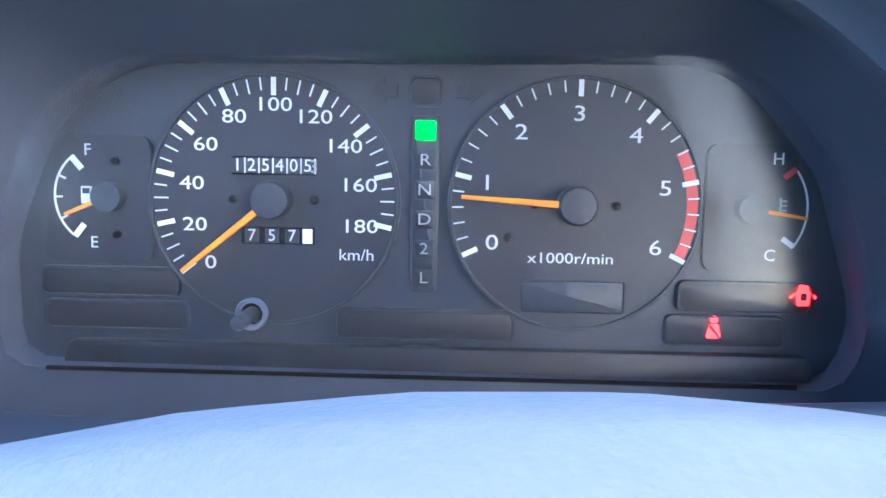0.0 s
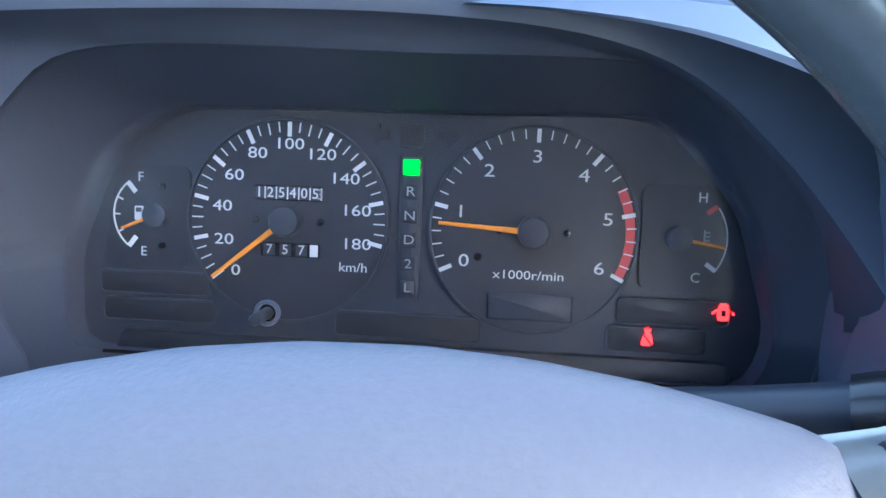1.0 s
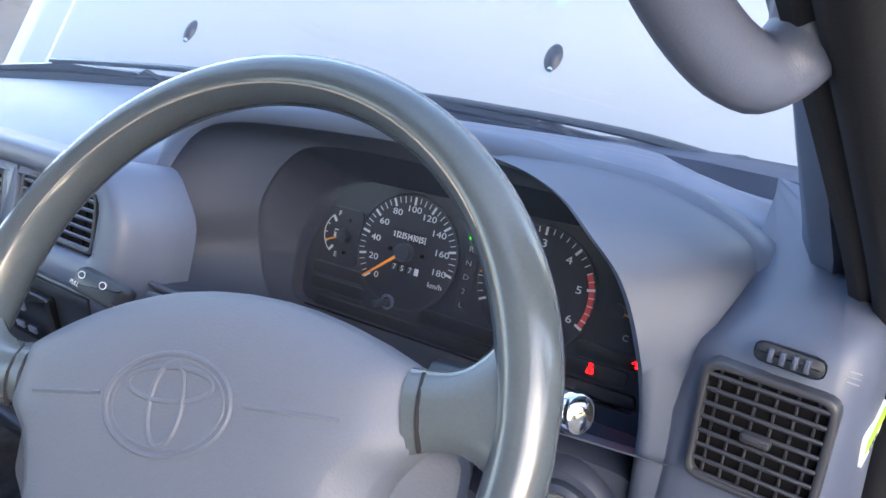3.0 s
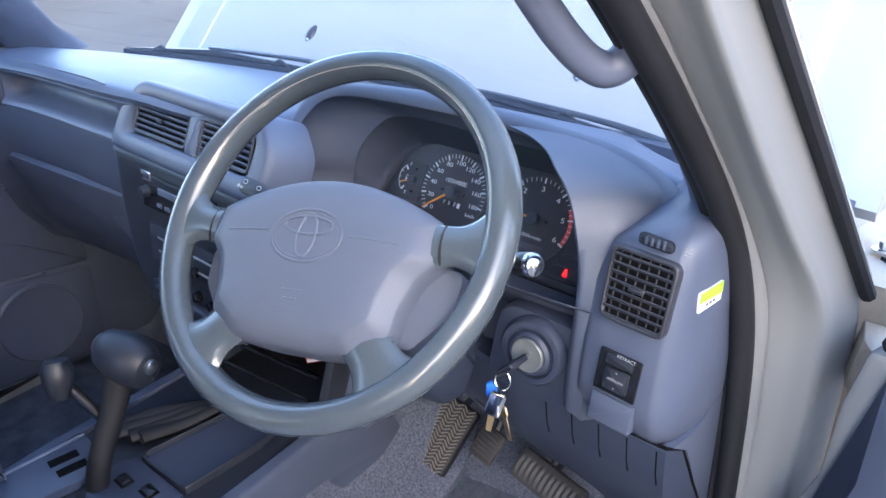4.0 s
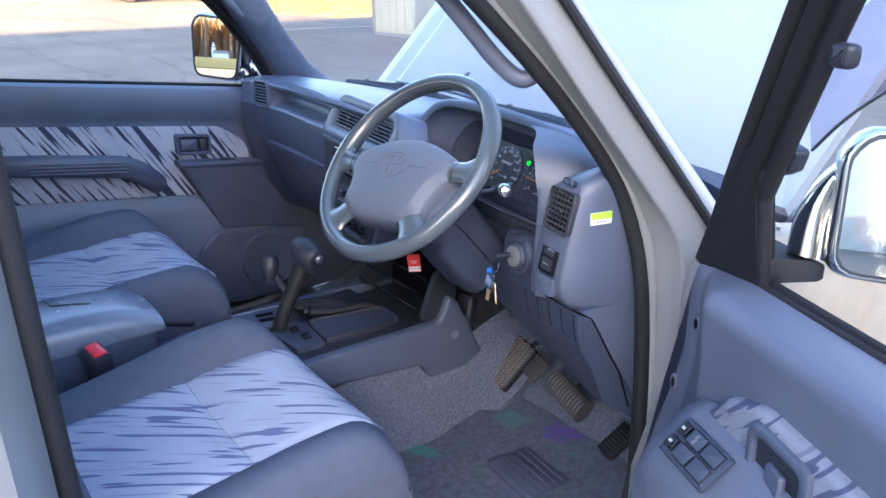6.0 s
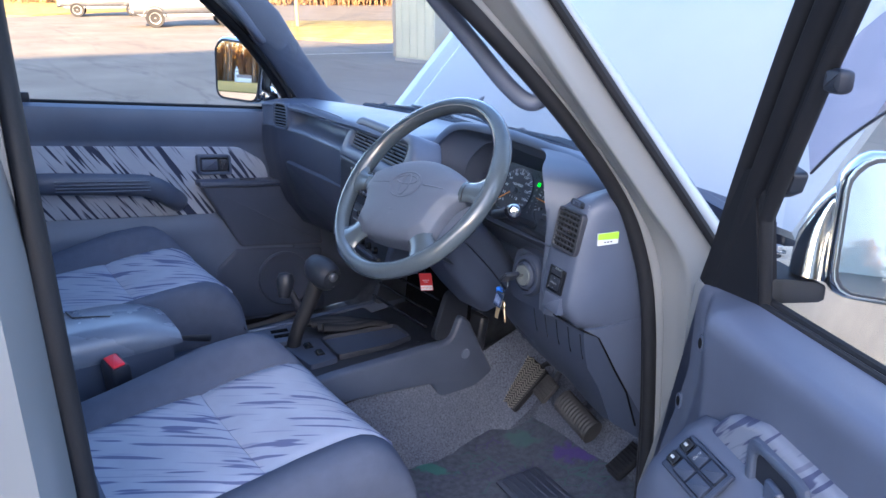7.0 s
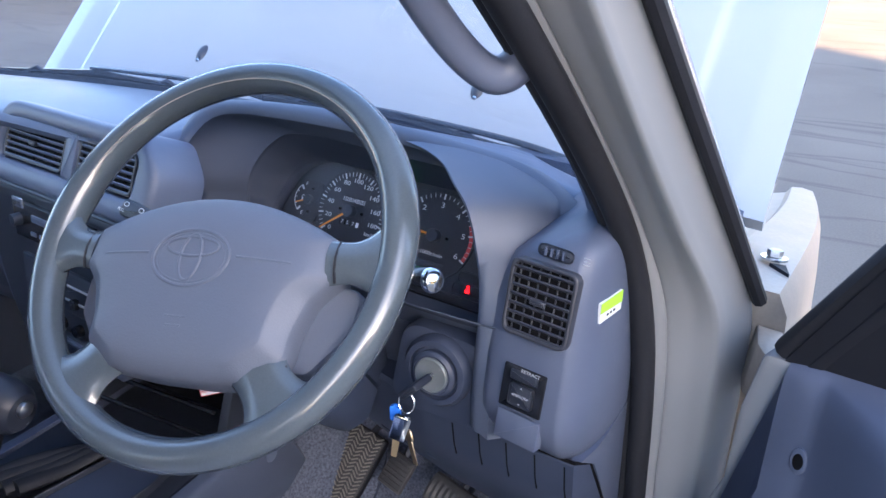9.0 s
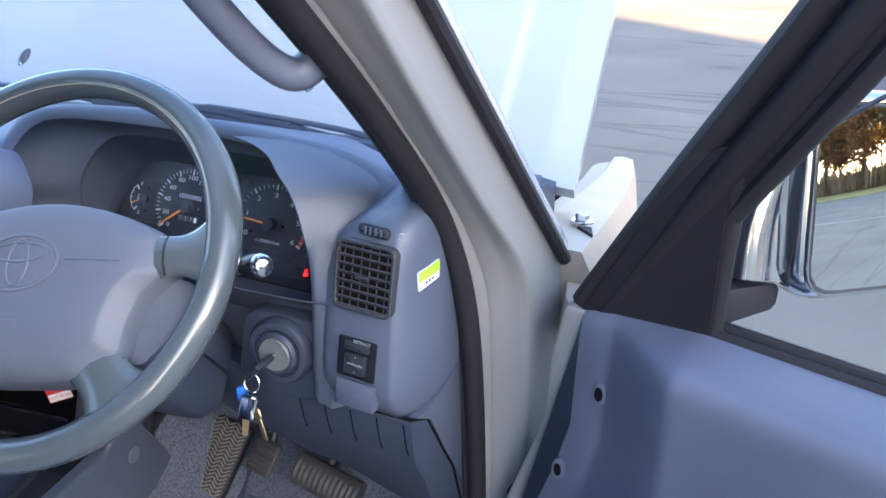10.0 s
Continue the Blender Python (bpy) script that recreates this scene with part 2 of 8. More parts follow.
def streaked(name, light, dark, scale, rot=0.0, cut=0.56, axes=("x", "y"), weave=2200.0, rough=0.9):
    """Cloth woven with long brush-like streaks; scale: (along, across) the streaks, in the two axes named."""
    m = mat(name, light, rough, bump=0.35, grain=weave, var=0.10, stain=14, spec=0.2, dist=0.0006)
    nt = m.node_tree
    N, L = nt.nodes, nt.links
    b = N["Principled BSDF"]
    tc = N.new("ShaderNodeTexCoord")
    sep = N.new("ShaderNodeSeparateXYZ")
    L.new(tc.outputs["Object"], sep.inputs[0])
    idx = {"x": 0, "y": 1, "z": 2}
    com = N.new("ShaderNodeCombineXYZ")
    L.new(sep.outputs[idx[axes[0]]], com.inputs[0])
    L.new(sep.outputs[idx[axes[1]]], com.inputs[1])
    mp0 = N.new("ShaderNodeMapping")
    mp0.inputs["Rotation"].default_value = (0, 0, radians(rot))
    L.new(com.outputs[0], mp0.inputs["Vector"])
    mp = N.new("ShaderNodeMapping")
    mp.inputs["Scale"].default_value = (scale[0], scale[1], 1)
    L.new(mp0.outputs[0], mp.inputs["Vector"])
    nz = N.new("ShaderNodeTexNoise")
    nz.inputs["Scale"].default_value, nz.inputs["Detail"].default_value, nz.inputs["Roughness"].default_value = 1.0, 1.2, 0.4
    nz.inputs["Distortion"].default_value = 0.15
    L.new(mp.outputs[0], nz.inputs["Vector"])
    rp = N.new("ShaderNodeValToRGB")
    rp.color_ramp.elements[0].position, rp.color_ramp.elements[1].position = cut, cut + 0.035
    L.new(nz.outputs["Fac"], rp.inputs["Fac"])
    # a fainter second set of streaks
    mp2 = N.new("ShaderNodeMapping")
    mp2.inputs["Scale"].default_value = (scale[0] * 0.8, scale[1] * 1.5, 1)
    mp2.inputs["Location"].default_value = (3.1, 7.7, 0)
    L.new(mp0.outputs[0], mp2.inputs["Vector"])
    nz2 = N.new("ShaderNodeTexNoise")
    nz2.inputs["Scale"].default_value, nz2.inputs["Detail"].default_value = 1.0, 1.0
    L.new(mp2.outputs[0], nz2.inputs["Vector"])
    rp2 = N.new("ShaderNodeValToRGB")
    rp2.color_ramp.elements[0].position, rp2.color_ramp.elements[1].position = 0.62, 0.68
    L.new(nz2.outputs["Fac"], rp2.inputs["Fac"])
    old = b.inputs["Base Color"].links[0].from_socket
    mx2 = N.new("ShaderNodeMixRGB")
    mx2.inputs["Color2"].default_value = (*[0.55 * p + 0.45 * q for p, q in zip(light, dark)], 1)
    L.new(rp2.outputs["Color"], mx2.inputs["Fac"])
    L.new(old, mx2.inputs["Color1"])
    mx = N.new("ShaderNodeMixRGB")
    mx.inputs["Color2"].default_value = (*dark, 1)
    L.new(rp.outputs["Color"], mx.inputs["Fac"])
    L.new(mx2.outputs[0], mx.inputs["Color1"])
    L.new(mx.outputs[0], b.inputs["Base Color"])
    return m


PLASTIC = mat("grey_blue_plastic", (0.098, 0.122, 0.181), 0.4, bump=0.30, grain=1400, var=0.10, spec=0.45)
PLASTIC_MID = mat("mid_grey_plastic", (0.110, 0.134, 0.193), 0.4, bump=0.22, grain=1500, var=0.10)
FASCIA_PLASTIC = mat("slate_blue_fascia_plastic", (0.066, 0.082, 0.126), 0.45, bump=0.25, grain=1400, var=0.10)
PLASTIC_DARK = mat("dark_slate_plastic", (0.058, 0.074, 0.116), 0.42, bump=0.3, grain=1200, var=0.14)
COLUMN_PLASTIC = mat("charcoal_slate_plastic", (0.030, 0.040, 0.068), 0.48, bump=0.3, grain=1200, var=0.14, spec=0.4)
# hood plastic darkened to hold the shade inside the instrument hood
HOOD_INNER = mat("shaded_hood_plastic", (0.038, 0.048, 0.072), 0.62, bump=0.3, grain=1300, var=0.12, spec=0.3)
HOOD_PLASTIC = mat("slate_hood_plastic", (0.076, 0.094, 0.137), 0.50, bump=0.25, grain=1400, var=0.08, spec=0.5)
VENT = mat("vent_plastic", (0.030, 0.033, 0.043), 0.40, bump=0.15, grain=1500, var=0.12)
PEDAL_RUBBER = mat("worn_pedal_rubber", (0.046, 0.047, 0.051), 0.6, bump=0.4, grain=500, var=0.25)
LOWER_PLASTIC = mat("deep_slate_plastic", (0.052, 0.065, 0.102), 0.5, bump=0.3, grain=1200, var=0.14, spec=0.4)
DOOR_PLASTIC = mat("slate_door_plastic", (0.080, 0.096, 0.144), 0.42, bump=0.3, grain=1300, var=0.12, spec=0.45)
PAD = mat("airbag_cover_plastic", (0.093, 0.109, 0.147), 0.54, bump=0.5, grain=700, var=0.08, dist=0.0005)
LEATHER = mat("polished_worn_rim", (0.066, 0.083, 0.097), 0.25, bump=0.05, grain=500, var=0.12, stain=14, rvar=0.06, coat=0.5)
BLACK = mat("black_plastic", (0.017, 0.021, 0.032), 0.45, bump=0.12, grain=1500, var=0.2)
# white wing paint, toned cream to carry the warm low sun
FLANGE = mat("sun_warmed_white_paint", (0.355, 0.300, 0.240), 0.5, bump=0.1, grain=200, var=0.15, stain=20)
FRAME_BLACK = mat("matt_black_trim", (0.0085, 0.0095, 0.0135), 0.6, bump=0.15, grain=1500, var=0.2, spec=0.3)
# near-black that paints the unlit depth of ducts, wells and joints
DUCT = mat("unlit_depth_black", (0.004, 0.004, 0.005), 0.8, bump=0.0, var=0.2, spec=0.1)
BLACK_SHINY = mat("shiny_black_plastic", (0.010, 0.011, 0.014), 0.22, bump=0.03, var=0.2)
RUBBER = mat("black_rubber_seal", (0.012, 0.013, 0.017), 0.62, bump=0.25, grain=500, var=0.25, spec=0.28)
FACE = mat("dial_face_black", (0.0135, 0.0185, 0.0285), 0.55, bump=0.08, grain=2500, var=0.1)
LAMP_FACE = mat("lamp_panel_black", (0.008, 0.011, 0.017), 0.5, bump=0.05, grain=2500, var=0.1)
FACE_PANEL = mat("dial_panel_charcoal", (0.0210, 0.0285, 0.0425), 0.5, bump=0.1, grain=2500, var=0.1)
INK = mat("white_dial_print", (0.62, 0.64, 0.66), 0.6, bump=0.0, var=0.05)
INK_GREY = mat("grey_print", (0.30, 0.32, 0.35), 0.6, bump=0.0, var=0.05)
RED_INK = mat("red_dial_print", (0.55, 0.06, 0.06), 0.6, bump=0.0, var=0.08)
ORANGE = mat("orange_needle", (0.85, 0.28, 0.02), 0.45, bump=0.0, var=0.05)
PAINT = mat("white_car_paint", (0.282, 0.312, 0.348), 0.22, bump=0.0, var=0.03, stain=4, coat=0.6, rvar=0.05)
# the car's white paint again, darkened to hold the shade of the door openings
PAINT_SHADED = mat("shaded_car_paint", (0.182, 0.190, 0.202), 0.38, bump=0.0, var=0.02, stain=3, coat=0.12, rvar=0.03)
CHROME = mat("chrome", (0.720, 0.730, 0.740), 0.12, 1.0, bump=0.0, var=0.05, rvar=0.04)
STEEL = mat("worn_steel", (0.45, 0.45, 0.46), 0.3, 1.0, bump=0.15, grain=600, var=0.15)
MIRROR = mat("mirror_silver", (0.88, 0.90, 0.90), 0.01, 1.0, bump=0.0, var=0.0, rvar=0.0)
CLEAR = pane_glass("window_glass")
LENS = pane_glass("cluster_lens", (0.94, 0.94, 0.96), 0.14, 0.006, 0.03)
# pale film lifts the dials' blacks as a haze of glare would
dusty(LENS, 0.006)
GREEN_ON = glow("green_lit_lamp", (0.01, 0.72, 0.0), 0.24)
RED_ON = glow("red_lit_lamp", (1.0, 0.004, 0.004), 0.45)
SEAT_CLOTH = streaked("streaked_seat_cloth", (0.315, 0.345, 0.430), (0.120, 0.136, 0.235), (6.5, 82.0), -50, 0.585)
DOOR_CLOTH = streaked("streaked_door_cloth", (0.320, 0.350, 0.430), (0.034, 0.042, 0.075), (5.5, 92.0), 58, 0.555, ("y", "z"))
VELOUR = mat("dark_blue_velour", (0.078, 0.092, 0.132), 0.85, bump=0.5, grain=1600, var=0.10, stain=40, spec=0.15)
CARPET = mat("grey_loop_carpet", (0.098, 0.114, 0.158), 0.95, bump=1.0, grain=560, var=0.62, stain=230, spec=0.1, dist=0.003)
CARPET_DARK = mat("dark_carpet", (0.10, 0.115, 0.15), 0.95, bump=0.8, grain=420, var=0.4, stain=25, spec=0.1, dist=0.003)
# ---------------------------------------------------------------- the car: frame of the place
CX = -0.425                      # the car's centre line


def ease(t):
    t = min(1.0, max(0.0, t))
    return t * t * (3 - 2 * t)


def mirror_x(p):
    return (2 * CX - p[0], *p[1:])


car = thing("four_wheel_drive_car", "white four-wheel-drive car with raised bonnet, parked on asphalt", "car", (CX, 0.0, 0.0))

# ---- bonnet, raised on its hinges
HOOD_S = math.tan(radians(42))
def hood_point(u, v):
    """u: -1..1 across, v: 0 at the hinge end to 1 at the nose."""
    y = 0.565 + 0.80 * v
    half = 0.72 + 0.05 * v - 0.05 * max(0, v - 0.75) ** 2 * 16
    x = -0.335 + u * half
    z = 1.171 + (y - 0.565) * HOOD_S
    crown = 0.012 * (1 - u * u) + 0.05 * (v * (1 - v)) * 0.6
    # a pressed crease along each side
    k = abs(u) - 0.822
    crown += 0.008 / (1 + math.exp(max(-2.0, min(2.0, k * 4)) * 85)) - 0.02 * max(0, abs(u) - 0.93) * 6
    c = math.cos(radians(42))
    return Vector((x, y - crown * math.sin(radians(42)), z + crown * c))

NU, NV = 260, 24
top = [[hood_point(-1 + 2 * i / NU, j / NV) for i in range(NU + 1)] for j in range(NV + 1)]
drop = Vector((0, 0.018, -0.02))
rings = [row + [p + drop for p in reversed(row)] for row in top]
bonnet = part("bonnet", loft(rings), PAINT, car, "raised white bonnet", angle=60)
for nx, ny in ((-0.064, 0.655), (-0.638, 0.659)):
    m = Matrix.Translation((nx, ny, 1.252 + (ny - 0.655) * HOOD_S + 0.014)) @ pose(0, 0, 0, 42)
    nz = part("washer_jet", revolve([(0.0, -0.004), (0.016, -0.003), (0.017, 0.004), (0.014, 0.012), (0.006, 0.017), (0.0, 0.018)], m @ Matrix.Diagonal((0.78, 1.35, 0.95, 1)), 20), BLACK, bonnet, "black plastic washer jet")
    part("nozzle", revolve([(0, 0), (0.004, 0), (0.004, 0.004), (0, 0.005)], m @ pose(0, -0.016, 0.010, 70), 10), CHROME, nz)

# ---- wings, bonnet side rails
def wing(side):
    f = (lambda p: p) if side > 0 else mirror_x
    rows = []
    for i in range(17):
        t = i / 16
        y = 0.36 + 0.935 * t
        zt = 1.170 - 0.157 * t - 0.02 * t * t
        xo = 0.372 + 0.065 * math.sin(min(1, t * 1.2) * math.pi / 2)
        prof = [(xo - 0.085, zt - 0.10), (xo - 0.085, zt - 0.030), (xo - 0.070, zt - 0.022), (xo - 0.045, zt - 0.016), (xo - 0.035, zt - 0.002), (xo - 0.015, zt), (xo + 0.050 * (1 - 0.85 * t), zt - 0.005), (xo + 0.062 * (1 - 0.76 * t), zt - 0.030), (xo + 0.066 * (1 - 0.6 * t), zt - 0.10), (xo + 0.08 * (1 - 0.4 * t), zt - 0.35), (xo + 0.04, zt - 0.6), (xo - 0.06, zt - 0.6)]
        rows.append([f((x, y, z)) for x, z in prof])
    return loft(rows)
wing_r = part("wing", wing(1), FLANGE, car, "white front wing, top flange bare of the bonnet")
part("wing", wing(-1), PAINT, car, "white front wing")
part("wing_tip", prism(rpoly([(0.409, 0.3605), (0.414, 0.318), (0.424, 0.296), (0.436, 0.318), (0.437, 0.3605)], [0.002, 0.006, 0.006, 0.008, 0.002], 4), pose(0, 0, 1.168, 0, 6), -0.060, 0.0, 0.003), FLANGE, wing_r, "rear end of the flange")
BOLT = (0.408, 0.487, 1.151)
part("bolt", prism(circle(0.0095, 6), Matrix.Translation(BOLT) @ pose(0, 0, 0.004, -8), 0, 0.008, 0.001), STEEL, wing_r, "hexagon bolt head")
part("washer", revolve([(0.0, 0.0), (0.016, 0.0), (0.016, 0.003), (0.0, 0.0035)], Matrix.Translation(BOLT) @ pose(0, 0, 0.0, -8), 20), CHROME, wing_r)
part("flange_slot", prism([(-0.013, 0.006), (0.005, 0.016), (0.010, -0.025)], pose(0.4175, 0.462, 1.1515, -9.6, 6), -0.004, 0.0012), FRAME_BLACK, wing_r, "dark triangular slot in the flange")

# ---- engine bay floor and dark bits seen past the bonnet's edge
part("engine_bay_floor", rbox(1.40, 1.0, 0.05, pose(CX, 1.05, 0.86), 0.01), BLACK, car)
engine = thing("engine_parts", "dusty black engine parts and hoses under the bonnet", "engine", (CX, 1.0, 0.91))
rng = random.Random(4)
for i in range(7):
    x = 0.30 - 0.10 * (i % 3) - rng.random() * 0.03
    y = 0.72 + 0.15 * (i // 3) + rng.random() * 0.05
    part("reservoir" if i % 2 else "relay_box", rbox(0.075, 0.10, 0.09 + 0.08 * rng.random(), pose(x, y, 0.905, 0, 0, rng.random() * 30), 0.012), (BLACK, mat("engine_blue_%d" % i, (0.05, 0.06, 0.22), 0.4) if i == 1 else BLACK, mat("engine_tan_%d" % i, (0.35, 0.2, 0.08), 0.5) if i == 2 else BLACK)[i % 3], engine)
hose = smooth_path([(0.33, 0.70, 1.02), (0.28, 0.82, 1.06), (0.30, 0.95, 1.04), (0.22, 1.10, 1.05), (0.1, 1.2, 1.02)], 24)
part("hose", tube(hose, 0.011, 8), RUBBER, engine, "ribbed black hose")

# ---- scuttle below the windscreen
cowl = thing("cowl_panel", "black plastic scuttle grille below the windscreen", "cowl panel", (CX, 0.55, 1.15))
rows = []
for i in range(31):
    t = -1 + 2 * i / 30
    x = CX + 0.785 * t
    bow = 0.05 * t * t
    z = 1.238 - 0.025 * t * t + 0.012 * ease((t - 0.42) / 0.30) * ease((0.98 - t) / 0.12)
    y0 = 0.500 - bow * 1.6
    rows.append([(x, y0, z - 0.04), (x, y0 - 0.004, z + 0.004), (x, y0 + 0.03, z + 0.001), (x, y0 + 0.06, z - 0.012), (x, y0 + 0.10, z - 0.03), (x, y0 + 0.14, z - 0.034), (x, y0 + 0.14, z - 0.09)])
part("panel", loft(rows), COLUMN_PLASTIC, cowl, "dusty charcoal scuttle panel")
rng = random.Random(2)
for i in range(34):
    t = -0.9 + 1.8 * i / 33
    x = CX + 0.785 * t
    y0 = 0.500 - 0.08 * t * t
    part("slot", rbox(0.006, 0.05, 0.006, pose(x, y0 + 0.075, 1.211 - 0.025 * t * t, -18), 0.002), BLACK_SHINY, cowl)


def wiper(pivot, tip, lift):
    w = thing("windscreen_wiper", "black windscreen wiper parked along the glass", "wiper", pivot, "windscreen wipers")
    p, q = Vector(pivot), Vector(tip)
    d = q - p
    mid = p + d * 0.5 + Vector((0, 0.0, lift))
    part("arm", tube(smooth_path([p, p + d * 0.2 + Vector((0, 0, lift * 0.8)), mid, p + d * 0.62 + Vector((0, 0, lift))], 16), lambda t: 0.008 - 0.003 * t, 8, flat=0.6), BLACK_SHINY, w)
    part("spring_cover", revolve([(0.0, -0.004), (0.011, -0.003), (0.010, 0.007), (0.0, 0.009)], Matrix.Translation(p), 16), BLACK, w)
    a, b = p + d * 0.18, q
    part("blade_rubber", tube([a + Vector((0, -0.006, -0.004)), (a + b) / 2 + Vector((0, -0.006, 0)), b + Vector((0, -0.006, -0.004))], 0.0035, 6, flat=1.6), RUBBER, w)
    part("blade_spine", tube([a, (a + b) / 2 + Vector((0, 0, 0.011)), b], lambda t: 0.005 * (1 - abs(2 * t - 1)) + 0.003, 6), BLACK_SHINY, w)
    for t in (0.2, 0.4, 0.6, 0.8):
        c = a.lerp(b, t)
        part("yoke", tube([c - d.normalized() * 0.03 + Vector((0, -0.003, 0)), c + Vector((0, 0, 0.012)), c + d.normalized() * 0.03 + Vector((0, -0.003, 0))], 0.003, 6), BLACK, w)
    return w
wiper((-0.38, 0.525, 1.246), (-0.95, 0.452, 1.250), 0.020)
wiper((0.17, 0.488, 1.228), (-0.36, 0.492, 1.262), 0.016)

# ---- windscreen
def screen_point(u, v):
    """u -1..1 across, v 0 at the bottom to 1 at the roof."""
    bx, tx = 0.765, 0.64
    y0, y1 = 0.500, -0.185
    z0, z1 = 1.205, 1.80
    x = CX + u * (bx + (tx - bx) * v)
    bow = 0.075 * u * u
    return Vector((x, y0 + (y1 - y0) * v - bow, z0 + (z1 - z0) * v - 0.012 * u * u))
rows = []
for j in range(13):
    a = [screen_point(-1 + 2 * i / 24, j / 12) for i in range(25)]
    rows.append(a + [p + Vector((0, 0.003, 0.004)) for p in reversed(a)])
glass = part("windscreen", loft(rows), CLEAR, car, "clear windscreen glass")
glass.visible_shadow = False

# ---- roof, rear of the cabin
def roof_ring(y, z, drop=0.0):
    return [(CX - 0.765, y, z - 0.10), (CX - 0.725, y, z - 0.03), (CX - 0.615, y, z), (CX, y, z + 0.02), (CX + 0.615, y, z), (CX + 0.725, y, z - 0.03), (CX + 0.765, y, z - 0.10), (CX + 0.685, y, z - 0.10), (CX + 0.5, y, z - 0.05), (CX, y, z - 0.035), (CX - 0.5, y, z - 0.05), (CX - 0.685, y, z - 0.10)]
part("roof", loft([roof_ring(-0.18, 1.83), roof_ring(-0.35, 1.86), roof_ring(-1.2, 1.88), roof_ring(-2.4, 1.85)]), PAINT, car)
part("headliner", loft([[(CX - 0.665, y, 1.765), (CX, y, 1.805), (CX + 0.665, y, 1.765), (CX + 0.665, y, 1.755), (CX, y, 1.795), (CX - 0.665, y, 1.755)] for y in (-0.20, -1.2, -2.35)]), mat("headliner_cloth", (0.55, 0.56, 0.57), 0.9), car)
part("tailgate", rbox(1.50, 0.06, 0.72, pose(CX, -2.42, 0.5), 0.03), PAINT, car)
part("rear_floor", rbox(1.50, 1.75, 0.05, pose(CX, -1.53, 0.49), 0.01), CARPET_DARK, car)
for s in (1, -1):
    part("rear_side", rbox(0.06, 1.7, 0.75, pose(CX + s * 0.785, -1.55, 0.5), 0.02), PAINT, car)
    part("c_pillar", rbox(0.06, 0.5, 0.6, pose(CX + s * 0.755, -2.15, 1.22), 0.02), PAINT, car)
    part("sill", rbox(0.12, 1.75, 0.13, pose(CX + s * 0.765, -0.45, 0.40 if s > 0 else 0.345), 0.02), PAINT, car)
part("firewall", loft([[(x, 0.47, 0.50), (x, 0.66, 0.66), (x, 0.64, 0.80), (x, 0.56, 1.10), (x, 0.52, 1.19), (x, 0.55, 1.19), (x, 0.62, 1.05), (x, 0.72, 0.80), (x, 0.72, 0.55), (x, 0.5, 0.46)] for x in (CX - 0.765, CX, CX + 0.765)]), CARPET_DARK, car)
part("floor_pan", rbox(1.53, 1.3, 0.045, pose(CX, -0.17, 0.455), 0.01), CARPET_DARK, car)

# ---- A pillars: painted outer, trim inside, rubber seal round the door opening
SEAL = [(0.165, -0.30, 1.765), (0.188, -0.14, 1.640), (0.222, 0.030, 1.485), (0.252, 0.130, 1.375), (0.280, 0.205, 1.270), (0.298, 0.248, 1.170), (0.307, 0.275, 1.060), (0.313, 0.292, 0.90), (0.317, 0.300, 0.74), (0.320, 0.295, 0.62), (0.325, 0.24, 0.545), (0.33, 0.12, 0.525), (0.33, -0.30, 0.525)]
SEAL_B = [(0.33, -0.30, 0.525), (0.33, -0.56, 0.535), (0.332, -0.625, 0.62), (0.330, -0.640, 0.90), (0.322, -0.645, 1.15), (0.300, -0.645, 1.35), (0.245, -0.64, 1.60), (0.20, -0.62, 1.74), (0.165, -0.55, 1.77), (0.165, -0.30, 1.765)]
# outer edge of the opening, point by point beside the seal
EDGE = [(0.189, -0.143, 1.83), (0.230, -0.049, 1.70), (0.277, 0.059, 1.55), (0.318, 0.152, 1.42), (0.3595, 0.246, 1.29), (0.4006, 0.339, 1.16), (0.408, 0.350, 1.04), (0.408, 0.350, 0.90), (0.405, 0.345, 0.74), (0.40, 0.33, 0.58), (0.40, 0.28, 0.49), (0.40, 0.12, 0.465), (0.40, -0.30, 0.465)]
SKIN = [(0.200, -0.135, 1.83), (0.234, -0.034, 1.70), (0.276, 0.088, 1.55), (0.313, 0.194, 1.42), (0.349, 0.300, 1.29), (0.386, 0.406, 1.16)]


def far_pillar(p):
    """A point of the driver's pillar carried over to the passenger's side, whose pillar stands a little further forward."""
    x, y, z = mirror_x(p)
    return (x, y + 0.066 * min(1.0, max(0.0, (z - 1.06) / 0.12)), z)


def aperture(side):
    """The painted frame between the rubber seal and the outer skin: a channel, a step and an outer lip."""
    f = (lambda p: p) if side > 0 else far_pillar
    inner, outer = smooth_path(SEAL, 72), smooth_path(EDGE, 72)
    rows, n = [], len(inner)
    for i, p in enumerate(inner):
        t = (inner[min(n - 1, i + 1)] - inner[max(0, i - 1)]).normalized()
        o = outer[i]
        nrm = (o - p).cross(t).normalized()
        if nrm.x < 0:
            nrm = -nrm
        prof = [(0.0, -0.012), (0.03, 0.003), (0.12, 0.006), (0.20, 0.007), (0.215, 0.0045), (0.23, 0.0072), (0.36, 0.012), (0.44, 0.019), (0.50, 0.026), (0.54, 0.028), (0.57, 0.0272), (0.66, 0.019), (0.80, 0.008), (0.93, 0.0), (0.97, -0.002), (1.0, -0.006), (1.0, -0.02), (0.5, -0.035), (0.1, -0.035)]
        rows.append([f(tuple(p.lerp(o, u) + nrm * h)) for u, h in prof])
    return loft(rows)
